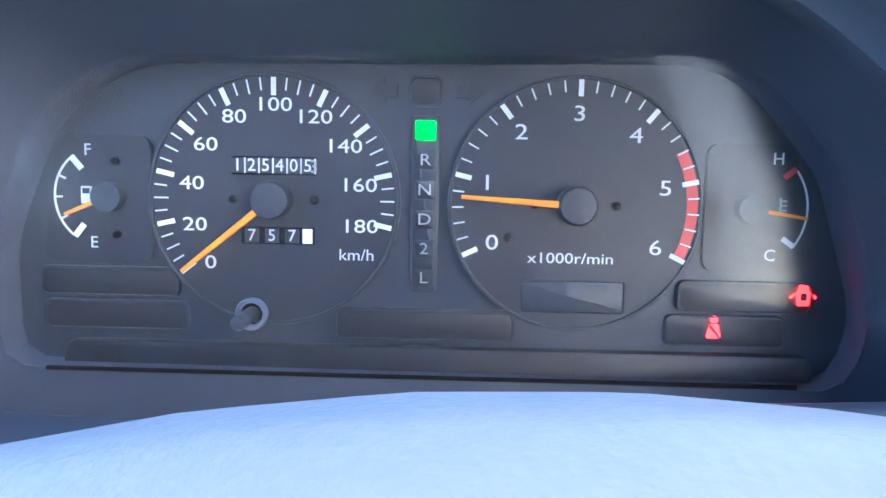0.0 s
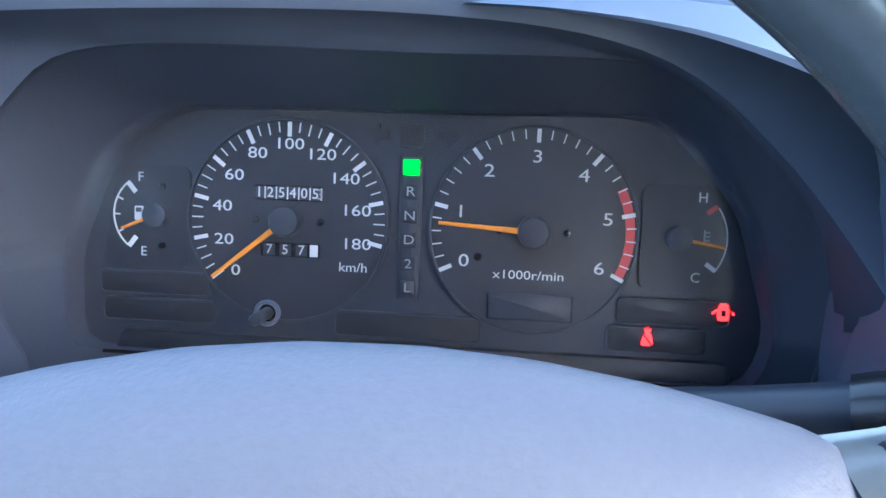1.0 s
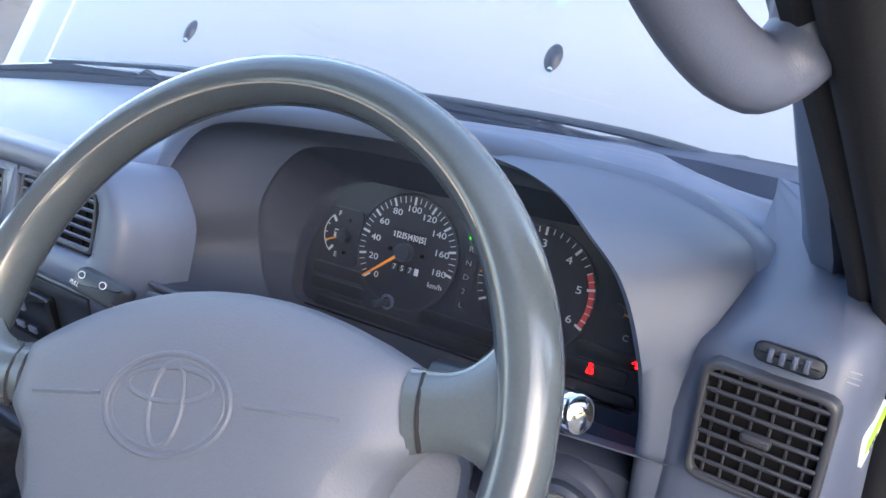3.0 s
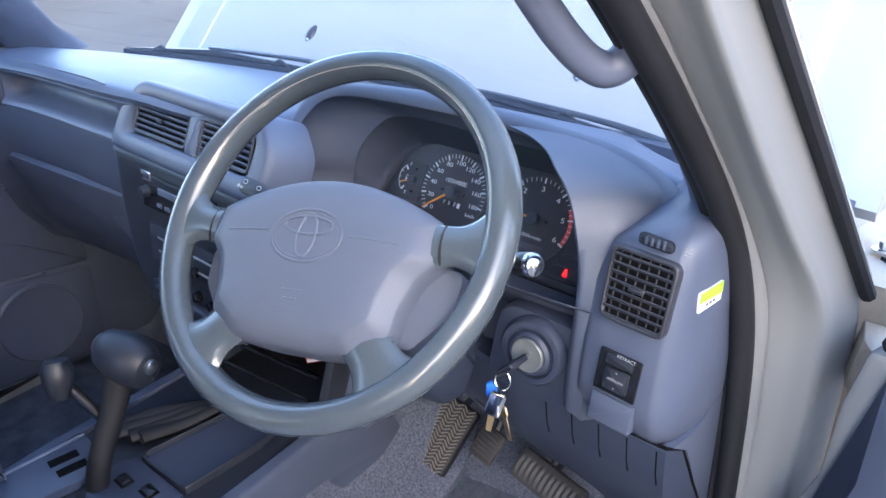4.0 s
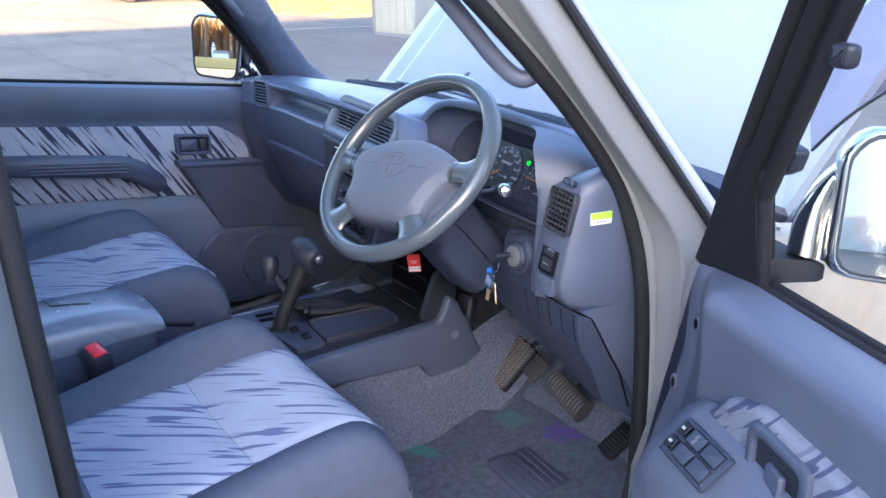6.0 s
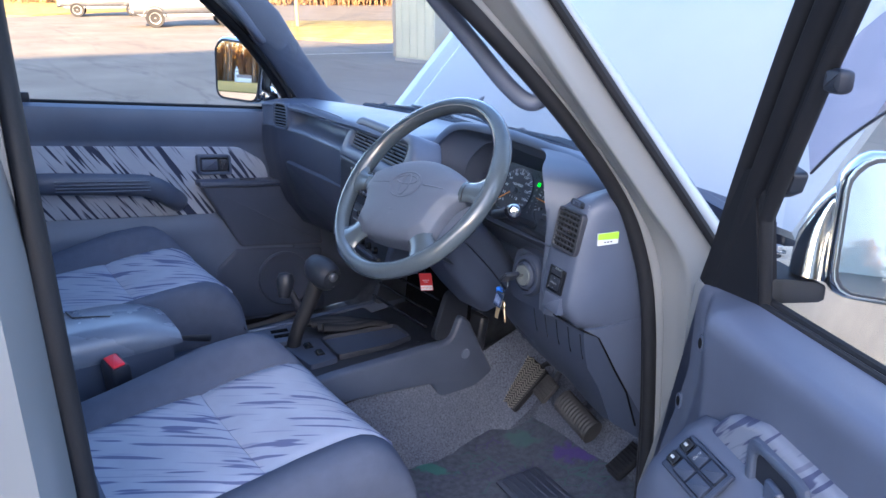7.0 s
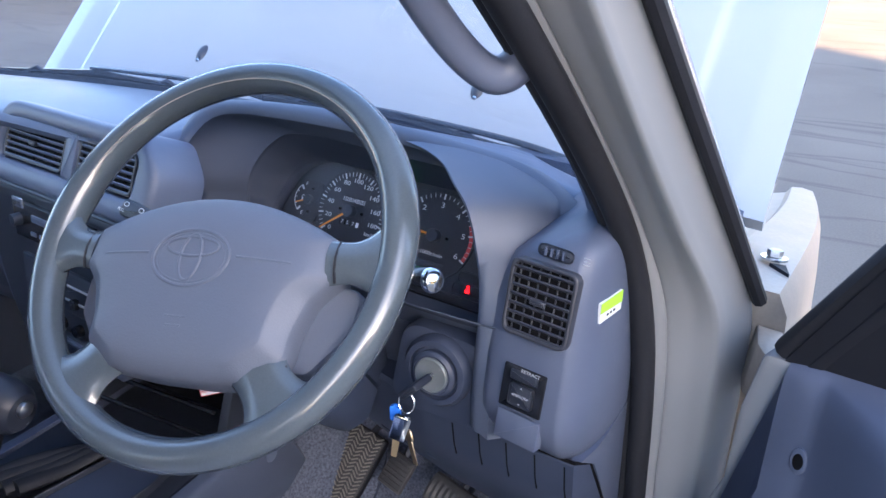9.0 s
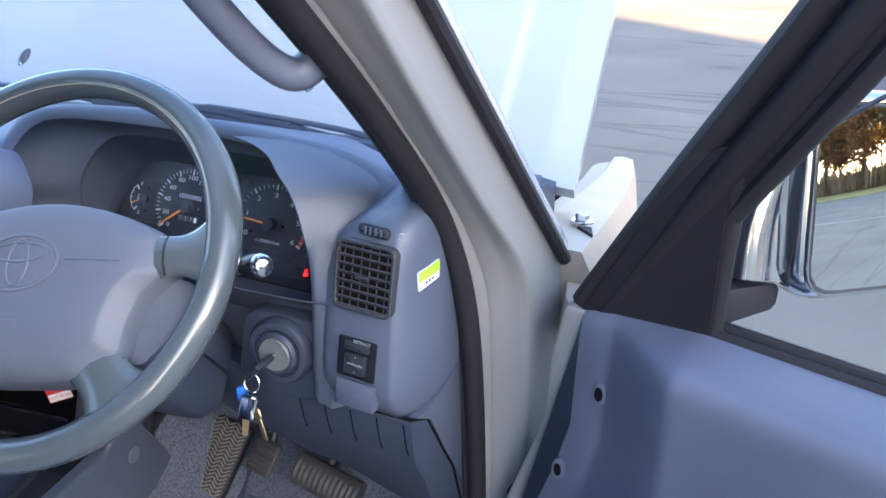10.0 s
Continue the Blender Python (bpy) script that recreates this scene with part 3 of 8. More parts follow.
for s in (1, -1):
    f = (lambda p: p) if s > 0 else far_pillar
    ap = part("door_aperture", aperture(s), PAINT_SHADED, car, "painted door opening beside the front pillar", angle=70)
    path = smooth_path(SEAL, 70)
    part("door_seal", tube([f(tuple(p + Vector((0.004, -0.004, 0)))) for p in path], 0.0125, 10), RUBBER, car, "black rubber door seal")
    part("door_seal_lip", tube([f(tuple(p + Vector((-0.012, 0.004, 0)))) for p in path], 0.0085, 8), RUBBER, car)
    path_b = smooth_path(SEAL_B, 60)
    part("rear_door_seal", tube([f(tuple(p)) for p in path_b], 0.0125, 10), RUBBER, car, "black rubber door seal")
    # black gap strip and outer skin of the pillar
    sk, eg = smooth_path(SKIN, 30), smooth_path(EDGE[:6], 30)
    part("pillar_skin", loft([[f(tuple(q)) for q in (b.lerp(a, 0.1), b.lerp(a, 0.35) + Vector((0.010, 0, 0.003)), b.lerp(a, 0.7) + Vector((0.012, 0.002, 0.004)), a, a + Vector((-0.02, 0.0, -0.01)), b + Vector((-0.03, 0, -0.01)))] for a, b in zip(sk, eg)]), PAINT, car, "white outer skin of the front pillar", angle=80)
    part("pillar_gap", tube([f(tuple(Vector(p) + Vector((0.004, 0.002, 0.002)))) for p in eg], 0.0080, 8), RUBBER, car, "black weather strip on the pillar")
    # inner trim
    trim = [((0.118, -0.29, 1.772), (0.125, -0.17, 1.79)), ((0.160, -0.13, 1.655), (0.162, 0.0, 1.665)), ((0.198, 0.030, 1.510), (0.200, 0.165, 1.520)), ((0.232, 0.135, 1.385), (0.236, 0.255, 1.395)), ((0.250, 0.215, 1.285), (0.252, 0.305, 1.285)), ((0.255, 0.245, 1.235), (0.256, 0.36, 1.235))]
    rows = []
    for (a, b) in trim:
        a, b = Vector(a), Vector(b)
        if s < 0:
            b.y += 0.045 * min(1.0, max(0.0, (1.40 - b.z) / 0.14))
        ring = []
        for tt, dx in ((0, 0.0), (0.12, -0.012), (0.5, -0.020), (0.88, -0.012), (1, 0.0), (0.88, 0.012), (0.5, 0.018), (0.12, 0.012)):
            ring.append(f(tuple(a.lerp(b, tt) + Vector((dx, 0, 0)))))
        rows.append(ring)
    part("pillar_trim", loft(rows), PLASTIC_DARK, car, "dark pillar trim")
    # grab handle on the trim
    gh = thing("grab_handle", "dark grey grab handle on the front pillar trim", "grab handle", f((0.19, -0.02, 1.50)), "grab handles")
    path = smooth_path([(0.172, -0.135, 1.665), (0.160, -0.130, 1.635), (0.160, -0.075, 1.575), (0.172, -0.010, 1.505), (0.190, 0.035, 1.450), (0.208, 0.062, 1.425), (0.222, 0.078, 1.432), (0.226, 0.082, 1.455)], 42)
    path = [p + Vector((0, 0.0 if s > 0 else 0.045, 0.0 if s > 0 else 0.018)) for p in path]
    part("grip", tube([f(tuple(p)) for p in path], lambda t: 0.0135 + 0.003 * abs(2 * t - 1) ** 3, 12, flat=0.85), DOOR_PLASTIC, gh)
    for q in ((0.176, -0.132, 1.672), (0.225, 0.085, 1.452)):
        part("mount", rbox(0.034, 0.045, 0.03, Matrix.Translation(f(q)) @ pose(0, 0, -0.012, -48), 0.008), DOOR_PLASTIC, gh)

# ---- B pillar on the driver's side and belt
part("b_pillar", loft([[(0.30, -0.655, z), (0.345 + dx, -0.655, z), (0.405 + dx, -0.69, z), (0.415 + dx, -0.80, z), (0.30, -0.80, z)] for z, dx in ((0.50, 0.0), (0.9, 0.005), (1.12, 0.0), (1.35, -0.035), (1.6, -0.085), (1.80, -0.125))]), PAINT_SHADED, car, "white painted middle pillar")
part("b_pillar", loft([[mirror_x(p) for p in [(0.30, -0.655, z), (0.345 + dx, -0.655, z), (0.405 + dx, -0.69, z), (0.415 + dx, -0.80, z), (0.30, -0.80, z)]] for z, dx in ((0.50, 0.0), (0.9, 0.005), (1.12, 0.0), (1.35, -0.035), (1.6, -0.085), (1.80, -0.125))]), PAINT_SHADED, car)
part("pillar_cover", loft([[(0.255 + dx, y, z), (0.300 + dx, y + 0.012, z), (0.318 + dx, y - 0.02, z), (0.318 + dx, y - 0.10, z), (0.255 + dx, y - 0.10, z)] for z, y, dx in ((0.50, -0.612, 0.012), (0.95, -0.640, 0.008), (1.14, -0.655, 0.004), (1.25, -0.668, 0.0), (1.40, -0.690, -0.02), (1.75, -0.72, -0.10))]), PLASTIC_DARK, car, "dark trim on the middle pillar", angle=60)
belt = thing("seat_belt", "black seat belt hanging beside the driver's seat", "seat belt", (0.275, -0.66, 0.75))
part("webbing", loft([[(0.245 - 0.05 * max(0, z - 1.1), -0.70, z), (0.248 - 0.05 * max(0, z - 1.1), -0.648 - 0.06 * max(0, z - 1.1), z), (0.252 - 0.05 * max(0, z - 1.1), -0.648 - 0.06 * max(0, z - 1.1), z), (0.249 - 0.05 * max(0, z - 1.1), -0.70, z)] for z in (0.70, 0.95, 1.2, 1.45, 1.62)]), mat("belt_webbing", (0.06, 0.065, 0.08), 0.7, bump=0.4, grain=800), belt)
rw = part("rear_window", rbox(1.40, 0.006, 0.52, pose(CX, -2.42, 1.23, 4), 0.002), CLEAR, car, "clear rear window")
rw.visible_shadow = False
# trim beside the feet, closing the dashboard's ends
for xk in (-1.150,):
    part("kick_panel", rbox(0.012, 0.30, 0.60, pose(xk, 0.42, 0.52), 0.004), PLASTIC_DARK, car, "dark trim beside the footwell")
# ---------------------------------------------------------------- dashboard
dash = thing("dashboard", "grey-blue moulded plastic dashboard with a hooded instrument binnacle", "dashboard", (CX, 0.3, 0.9))


def interp(table, x):
    for (x0, y0), (x1, y1) in zip(table, table[1:]):
        if x <= x1:
            t = max(0, (x - x0) / (x1 - x0))
            t = t * t * (3 - 2 * t)
            return y0 + (y1 - y0) * t
    return table[-1][1]


# top pad: across the whole car
FRONT = [(-1.158, 0.200), (-1.12, 0.212), (-1.09, 0.221), (-0.95, 0.225), (-0.62, 0.205), (-0.40, 0.190), (-0.30, 0.190), (-0.265, 0.36), (0.10, 0.36), (0.18, 0.32), (0.24, 0.285), (0.285, 0.235)]
rows = []
for i in range(49):
    x = -1.156 + (0.300 + 1.156) * i / 48
    yf = interp(FRONT, x)
    t = (x - CX) / 0.785
    yb = 0.505 - 0.085 * t * t
    zt = 1.268 - 0.012 * t * t
    endd = max(0.0, abs(t) - 0.90) * 0.12
    zt -= endd
    sag = 0.015 * ease((x - 0.08) / 0.12)
    rows.append([(x, yb, 1.15), (x, yb, zt - 0.030 - sag), (x, yb - 0.05, zt - 0.014 - sag), (x, (yb + yf) / 2, zt - sag), (x, yf + 0.05, zt + 0.002 - 0.7 * sag), (x, yf + 0.018, zt - 0.001 - 0.3 * sag), (x, yf + 0.006, zt - 0.005), (x, yf, zt - 0.012), (x, yf + 0.004, zt - 0.021), (x, yf + 0.06, zt - 0.03), (x, yf + 0.06, 1.15)])
part("top_pad", loft(rows), PLASTIC, dash, "grey-blue grained top pad", angle=60)

seam_pts = [(-1.007, 0.251), (-0.878, 0.240), (-0.734, 0.226), (-0.665, 0.213)]
part("pad_seam", tube(smooth_path([(x, y, 1.2674 - 0.012 * ((x - CX) / 0.785) ** 2) for x, y in seam_pts], 40), 0.0012, 6), PLASTIC_DARK, dash, "thin dark seam in the top pad")

# passenger fascia with a recessed tray above the glove box
tray_rows, low_rows = [], []
for i in range(61):
    x = -1.156 + 0.556 * i / 60
    yf = interp(FRONT, x)
    e = ease((x + 1.012) / 0.030) * ease((-0.640 - x) / 0.030)
    tray_rows.append([(x, yf + 0.09, 1.238), (x, yf + 0.006, 1.249), (x, yf + 0.001, 1.245), (x, yf + 0.003 + 0.020 * e, 1.242), (x, yf + 0.003 + 0.036 * e, 1.236), (x, yf + 0.003 + 0.043 * e, 1.224), (x, yf + 0.003 + 0.040 * e, 1.210), (x, yf + 0.002 + 0.030 * e, 1.200), (x, yf + 0.010 * e, 1.194), (x, yf - 0.004, 1.189), (x, yf - 0.006, 1.184), (x, yf + 0.05, 1.182), (x, yf + 0.09, 1.20)])
    low_rows.append([(x, yf + 0.06, 1.181), (x, yf - 0.003, 1.181), (x, yf - 0.005, 1.176), (x, yf - 0.004, 1.10), (x, yf + 0.012, 1.02), (x, yf + 0.045, 0.93), (x, yf + 0.10, 0.85), (x, yf + 0.20, 0.80), (x, yf + 0.26, 0.85), (x, yf + 0.26, 1.15)])
part("passenger_tray", loft(tray_rows), PLASTIC, dash, "grey-blue fascia with a long recessed tray", angle=60)
part("passenger_fascia", loft(low_rows), LOWER_PLASTIC, dash, "deep slate lower fascia", angle=50)
glove = part("glove_box_lid", prism(rpoly([(-0.205, -0.075), (0.205, -0.075), (0.205, 0.085), (-0.205, 0.085)], 0.02, 4), tilted(-0.835, 0.2345, 1.004, -19, -2), -0.01, 0.0022, 0.0015), LOWER_PLASTIC, dash)
part("glove_latch", rbox(0.07, 0.02, 0.006, tilted(-0.715, 0.2230, 1.040, -19, -2), 0.003), BLACK, glove)
for i in range(2):
    part("lower_bracket", rbox(0.05, 0.02, 0.03, pose(-0.70 + 0.02 * i, 0.30, 0.83 + 0.02 * i), 0.005), BLACK, dash)


def air_vent(name, m, w, h, nx, nz, label, barrel=0.0):
    """An air outlet: frame, dark duct, slats and vanes, a little tab."""
    v = thing(name, label, "air vent", m.translation, "air vents")
    o, i = rrect(w, h, 0.010), rrect(w - 0.009, h - 0.009, 0.007)
    part("frame", ringplate(o, i, m, -0.008, 0.0060, 0.002), VENT, v)
    # a flat black sheet stands in for the duct's dark depth
    part("duct", prism(i, m, -0.004, 0.0012), DUCT, v, "flat black sheet for the unlit duct behind the slats")
    for k in range(nz):
        z = -h / 2 + h * (k + 0.75) / (nz + 0.5)
        # centre slats get a paler plastic as painted light along their edges
        part("slat", rbox(w - 0.008, 0.0060, 0.0024, m @ pose(0, z - 0.0015, 0.0026, 58), 0.0008, 1), PLASTIC_MID if "centre" in name else VENT, v)
    for k in range(nx):
        x = -w / 2 + w * (k + 1) / (nx + 1)
        part("vane", rbox(0.0018, h - 0.010, 0.0016, m @ pose(x, 0, 0.0014), 0.0006, 1), VENT if "driver" in name else DUCT, v)
    part("tab", rbox(0.016, 0.006, 0.006, m @ pose(0, 0.001, 0.0040), 0.002), VENT, v)
    return v

# side vent by the passenger door
ps = thing("passenger_vent", "slatted dark vent at the end of the dashboard", "air vent", (-1.10, 0.25, 1.215), "air vents")
MPV = tilted(-1.052, 0.219, 1.220, 3, 6, 1)
part("frame", ringplate(rrect(0.082, 0.080, 0.020), rrect(0.070, 0.066, 0.016), MPV, -0.02, 0.008, 0.003), PLASTIC, ps, "rounded grey frame")
# again a black sheet in place of a deep, unlit duct
part("duct", prism(rrect(0.070, 0.066, 0.016), MPV, -0.012, 0.0012), DUCT, ps)
for k in range(7):
    # paler plastic paints the light these slats catch
    part("slat", rbox(0.066, 0.0065, 0.0024, MPV @ pose(0, -0.0275 + 0.0088 * k, 0.0030, 58), 0.0008, 1), PLASTIC_MID, ps)

# ---- centre stack: vents in a leaning bezel, controls in a steeper black panel below
MV = tilted(-0.435, 0.184, 1.235, 23, -8)
bez_out = resample(rpoly([(-0.214, -0.062), (-0.203, -0.005), (-0.158, 0.053), (0.150, 0.053), (0.186, 0.010), (0.180, -0.062)], [0.012, 0.06, 0.045, 0.03, 0.04, 0.012], 8), 96)
bez_in = resample(rpoly([(-0.166, -0.030), (-0.160, 0.006), (-0.140, 0.028), (0.138, 0.028), (0.146, 0.016), (0.140, -0.030)], [0.008, 0.02, 0.014, 0.012, 0.012, 0.008], 8), 96)
part("panel_bezel", ringplate(bez_out, bez_in, MV, -0.07, 0.004, 0.010), PLASTIC, dash, "rounded grey frame round the centre vents", angle=60)
part("bezel_divider", prism(rrect(0.026, 0.062, 0.004, 0.004, -0.001), MV, -0.02, 0.001, 0.004), PLASTIC, dash)
part("bezel_back", prism([(x * 0.99, y * 0.99) for x, y in bez_in], MV, -0.03, -0.014), DUCT, dash)
MS = tilted(*(MV @ Vector((0, -0.062, -0.004))), 5, -8)
left_side = [(-0.212, 0.0), (-0.207, -0.06), (-0.194, -0.13), (-0.168, -0.19), (-0.140, -0.232)]
outer = smooth_path([(*p, 0) for p in left_side], 24)
panel = [(p.x, p.y) for p in outer] + [(-0.02 - p.x * 0.86, p.y) for p in reversed(outer)]
part("centre_panel", prism(panel, MS, -0.09, 0.0, 0.006, 3), PLASTIC_DARK, dash, "slate centre panel")
recess = [(p.x * 0.93 + 0.002, p.y - 0.004) for p in outer] + [(-0.032 - p.x * 0.80, p.y - 0.004) for p in reversed(outer)]
part("panel_recess", prism(recess, MS, -0.01, 0.0025, 0.002), BLACK, dash, "black recess round radio and heater controls")
for cx_, w_ in ((-0.084, 0.146), (0.079, 0.120)):
    air_vent("centre_vent", MV @ pose(cx_, -0.001, -0.008), w_, 0.054, 5, 6, "dark slatted centre air vent")
radio = thing("car_radio", "black car radio with small silver buttons", "radio", MS @ Vector((0, -0.10, 0.0)))
part("body", rbox(0.19, 0.052, 0.010, MS @ pose(-0.01, -0.098 + 0.056, 0.002), 0.003), BLACK_SHINY, radio)
part("slot", rbox(0.10, 0.010, 0.002, MS @ pose(-0.005, -0.089 + 0.056, 0.012), 0.002), PLASTIC_MID, radio)
for k in range(6):
    part("button", rbox(0.013, 0.006, 0.003, MS @ pose(-0.055 + 0.021 * k, -0.112 + 0.056, 0.011), 0.001), PLASTIC_MID, radio)
part("knob", revolve([(0, 0), (0.009, 0), (0.008, 0.012), (0, 0.013)], MS @ pose(-0.088, -0.097 + 0.056, 0.012), 18), BLACK, radio)
for k in range(2):
    part("key", rbox(0.026, 0.012, 0.004, MS @ pose(-0.088, -0.075 - 0.0 * k + 0.003 * k + 0.056, 0.010), 0.002), CHROME, radio)
heater = thing("heater_panel", "black heater control panel with sliders and dials", "heater controls", MS @ Vector((0, -0.18, 0)))
part("plate", rbox(0.20, 0.062, 0.008, MS @ pose(0, -0.180 + 0.056, 0.002), 0.003), BLACK, heater)
for k in range(2):
    part("groove", rbox(0.15, 0.004, 0.0016, MS @ pose(0, -0.168 - 0.022 * k + 0.056, 0.0098), 0.001), INK_GREY, heater)
    part("slider", rbox(0.010, 0.014, 0.010, MS @ pose(-0.03 + 0.06 * k, -0.168 - 0.022 * k + 0.056, 0.009), 0.002), BLACK_SHINY, heater)
for k in range(4):
    part("dial", revolve([(0, 0), (0.0085, 0), (0.0075, 0.010), (0, 0.011)], MS @ pose(-0.06 + 0.04 * k, -0.235 + 0.056, 0.003), 18), BLACK_SHINY, heater)
ashtray = thing("ashtray", "closed black ashtray below the heater controls", "ashtray", MS @ Vector((0, -0.29, 0)))
part("drawer", rbox(0.19, 0.036, 0.010, MS @ pose(-0.01, -0.208, 0.002), 0.004), BLACK, ashtray)
part("pull", rbox(0.15, 0.006, 0.006, MS @ pose(-0.01, -0.196, 0.011), 0.002), PLASTIC_DARK, ashtray)

# ---- instrument binnacle: flared hood round the cluster
MC = tilted(-0.0115, 0.2906, 1.185, 25, -3, -2.2)        # cluster face
LIP = tilted(-0.010, 0.270, 1.285, 45, 0, -1)          # mouth of the hood
NR = 96
def loop(corners, radii, m, d):
    pts = resample(smooth_path([(*c, 0) for c in corners], 80, True) if m is LIP or d > 0.02 else rpoly(corners, radii, 8), NR)
    pts = [tuple(p[:2]) for p in pts]
    # start every loop at the same compass point, to keep the skin straight
    a0 = min(range(NR), key=lambda k: abs(math.atan2(pts[k][1] + 0.03, pts[k][0]) + math.pi / 2))
    pts = pts[a0:] + pts[:a0]
    pts3 = [m @ Vector((x, y, d if d < 0.02 else d * (0.30 + 0.70 * min(1, max(0, (y + 0.085) / 0.10))))) for x, y in pts]
    return pts3
lens_c = [(-0.168, -0.068), (0.167, -0.071), (0.176, -0.045), (0.158, 0.014), (0.120, 0.057), (-0.118, 0.054), (-0.150, 0.030), (-0.169, -0.020)]
rim_c = [(-0.170, -0.088), (0.0, -0.090), (0.170, -0.090), (0.192, -0.060), (0.189, -0.010), (0.165, 0.040), (0.120, 0.074), (0.0, 0.078), (-0.135, 0.077), (-0.178, 0.056), (-0.200, 0.012), (-0.201, -0.040), (-0.191, -0.072)]
lip_c = [(-0.255, -0.141), (0.199, -0.165), (0.187, -0.121), (0.148, -0.050), (0.098, -0.006), (0.0, 0.012), (-0.16, 0.015), (-0.245, 0.006), (-0.272, -0.030), (-0.272, -0.087)]
out_c = [(-0.275, -0.145), (0.228, -0.165), (0.236, -0.10), (0.237, -0.055), (0.218, -0.018), (0.160, 0.014), (0.06, 0.028), (-0.02, 0.035), (-0.12, 0.039), (-0.258, 0.026), (-0.292, -0.010), (-0.292, -0.09)]
rad = [0.014, 0.016, 0.05, 0.05, 0.05, 0.05, 0.05, 0.05]
rings = [loop(lens_c, rad, MC, -0.004), loop(lens_c, rad, MC, 0.014), loop(rim_c, rad, MC, 0.034), loop(rim_c, rad, MC, 0.040), loop(lip_c, rad, LIP, -0.012), loop(lip_c, rad, LIP, -0.004)]
edge_a, edge_b = loop(lip_c, rad, LIP, -0.004), loop(out_c, rad, LIP, -0.004)
toward = LIP.to_3x3() @ Vector((0, 0, 1))
rings += [[a.lerp(b, u) + toward * h for a, b in zip(edge_a, edge_b)] for u, h in ((0.15, 0.0035), (0.45, 0.006), (0.75, 0.004))] + [edge_b]
out2 = [(x * 1.06, y + 0.006) for x, y in out_c]
out3 = [(x * 1.10, y + 0.004) for x, y in out_c]
rings += [loop(out2, rad, LIP, -0.022), loop(out3, rad, LIP, -0.060), loop(out3, rad, LIP, -0.15)]
part("binnacle_hood", loft(rings[5:], cap=False), HOOD_PLASTIC, dash, "flared grey-blue hood over the instruments", angle=180)
part("hood_lining", loft(rings[3:6], cap=False), HOOD_INNER, dash, "inner wall of the instrument hood, its shade put into the colour", angle=180)
part("cluster_surround", loft(rings[:4], cap=False), HOOD_INNER, dash, "dark inner surround of the instruments", angle=70)

# apron: the hood's outer edge sweeps forward and runs down between the lock and the outer fascia
APRON = [((0.160, 0.152, 1.040), (0.186, 0.140, 1.040)), ((0.160, 0.152, 1.075), (0.186, 0.141, 1.075)), ((0.161, 0.155, 1.13), (0.187, 0.148, 1.13)), ((0.163, 0.156, 1.18), (0.189, 0.158, 1.18)), ((0.161, 0.157, 1.213), (0.192, 0.170, 1.215)), ((0.157, 0.155, 1.240), (0.197, 0.190, 1.243)), ((0.150, 0.159, 1.262), (0.200, 0.208, 1.259)), ((0.140, 0.164, 1.280), (0.199, 0.224, 1.270)), ((0.120, 0.182, 1.290), (0.188, 0.240, 1.279)), ((0.090, 0.218, 1.295), (0.160, 0.262, 1.286)), ((0.052, 0.252, 1.295), (0.115, 0.284, 1.292)), ((0.015, 0.274, 1.294), (0.07, 0.300, 1.294))]
ins, outs = smooth_path([a for a, b in APRON], 48), smooth_path([b for a, b in APRON], 48)
part("hood_apron", loft([[a + Vector((0.012, 0.060, -0.004)), a + Vector((0.002, 0.008, 0)), a + Vector((0.0005, 0.002, 0.0005)), a + Vector((0.004, -0.0015, 0.002)), a.lerp(b, 0.35) + Vector((0, -0.003, 0.002)), a.lerp(b, 0.7) + Vector((0, -0.001, 0.002)), b, b + Vector((0.012, 0.03, -0.012))] for a, b in zip(ins, outs)], closed=False, cap=False), HOOD_PLASTIC, dash, "slate apron sweeping down beside the lock", angle=75)

# ---- driver's outer fascia with vent and switches
MF = tilted(0.230, 0.148, 1.205, 12, -11)
rows = []
for z, back in ((1.272, 0.052), (1.2705, 0.036), (1.266, 0.020), (1.259, 0.009), (1.250, 0.003), (1.238, 0.0), (1.20, 0.0), (1.15, 0.0), (1.10, 0.0), (1.085, 0.003), (1.068, 0.012), (1.052, 0.026), (1.038, 0.043)):
    yf = 0.148 + (z - 1.205) * 0.2126 + back
    xl = (0.176 + 0.068 * max(0.0, (z - 1.212) / 0.060) ** 1.9) if z > 1.0 else 0.252
    low = max(0.0, 1.205 - z)
    ring = [(xl, yf + 0.10), (xl, yf + 0.026), (xl + 0.003, yf + 0.016), (xl + 0.010, yf + 0.0105)]
    ring += [(max(0.200, xl + 0.015), yf + 0.0060), (max(0.230, xl + 0.018), yf), (0.259, yf - 0.0055), (0.265, yf - 0.004), (0.2720, yf + 0.003), (0.2785, yf + 0.013), (0.2840, yf + 0.030), (0.2890, yf + 0.052), (0.2925, yf + 0.080), (0.300 - 0.06 * max(0.0, z - 1.10), 0.345 - 0.25 * max(0.0, z - 1.10)), (0.21, 0.36)]
    rows.append([(x, y, z) for x, y in ring])
part("outer_fascia", loft(rows), FASCIA_PLASTIC, dash, "slate outer fascia rounding into the dashboard's end", angle=75)
KNEE_END = [(1.040, 0.150), (1.022, 0.176), (0.985, 0.198), (0.949, 0.219), (0.908, 0.244), (0.867, 0.268), (0.825, 0.282), (0.780, 0.293)]
def flank_x(y):
    return interp([(0.1435, 0.2785), (0.1605, 0.2840), (0.1825, 0.2890), (0.2105, 0.2925), (0.345, 0.300)], y)
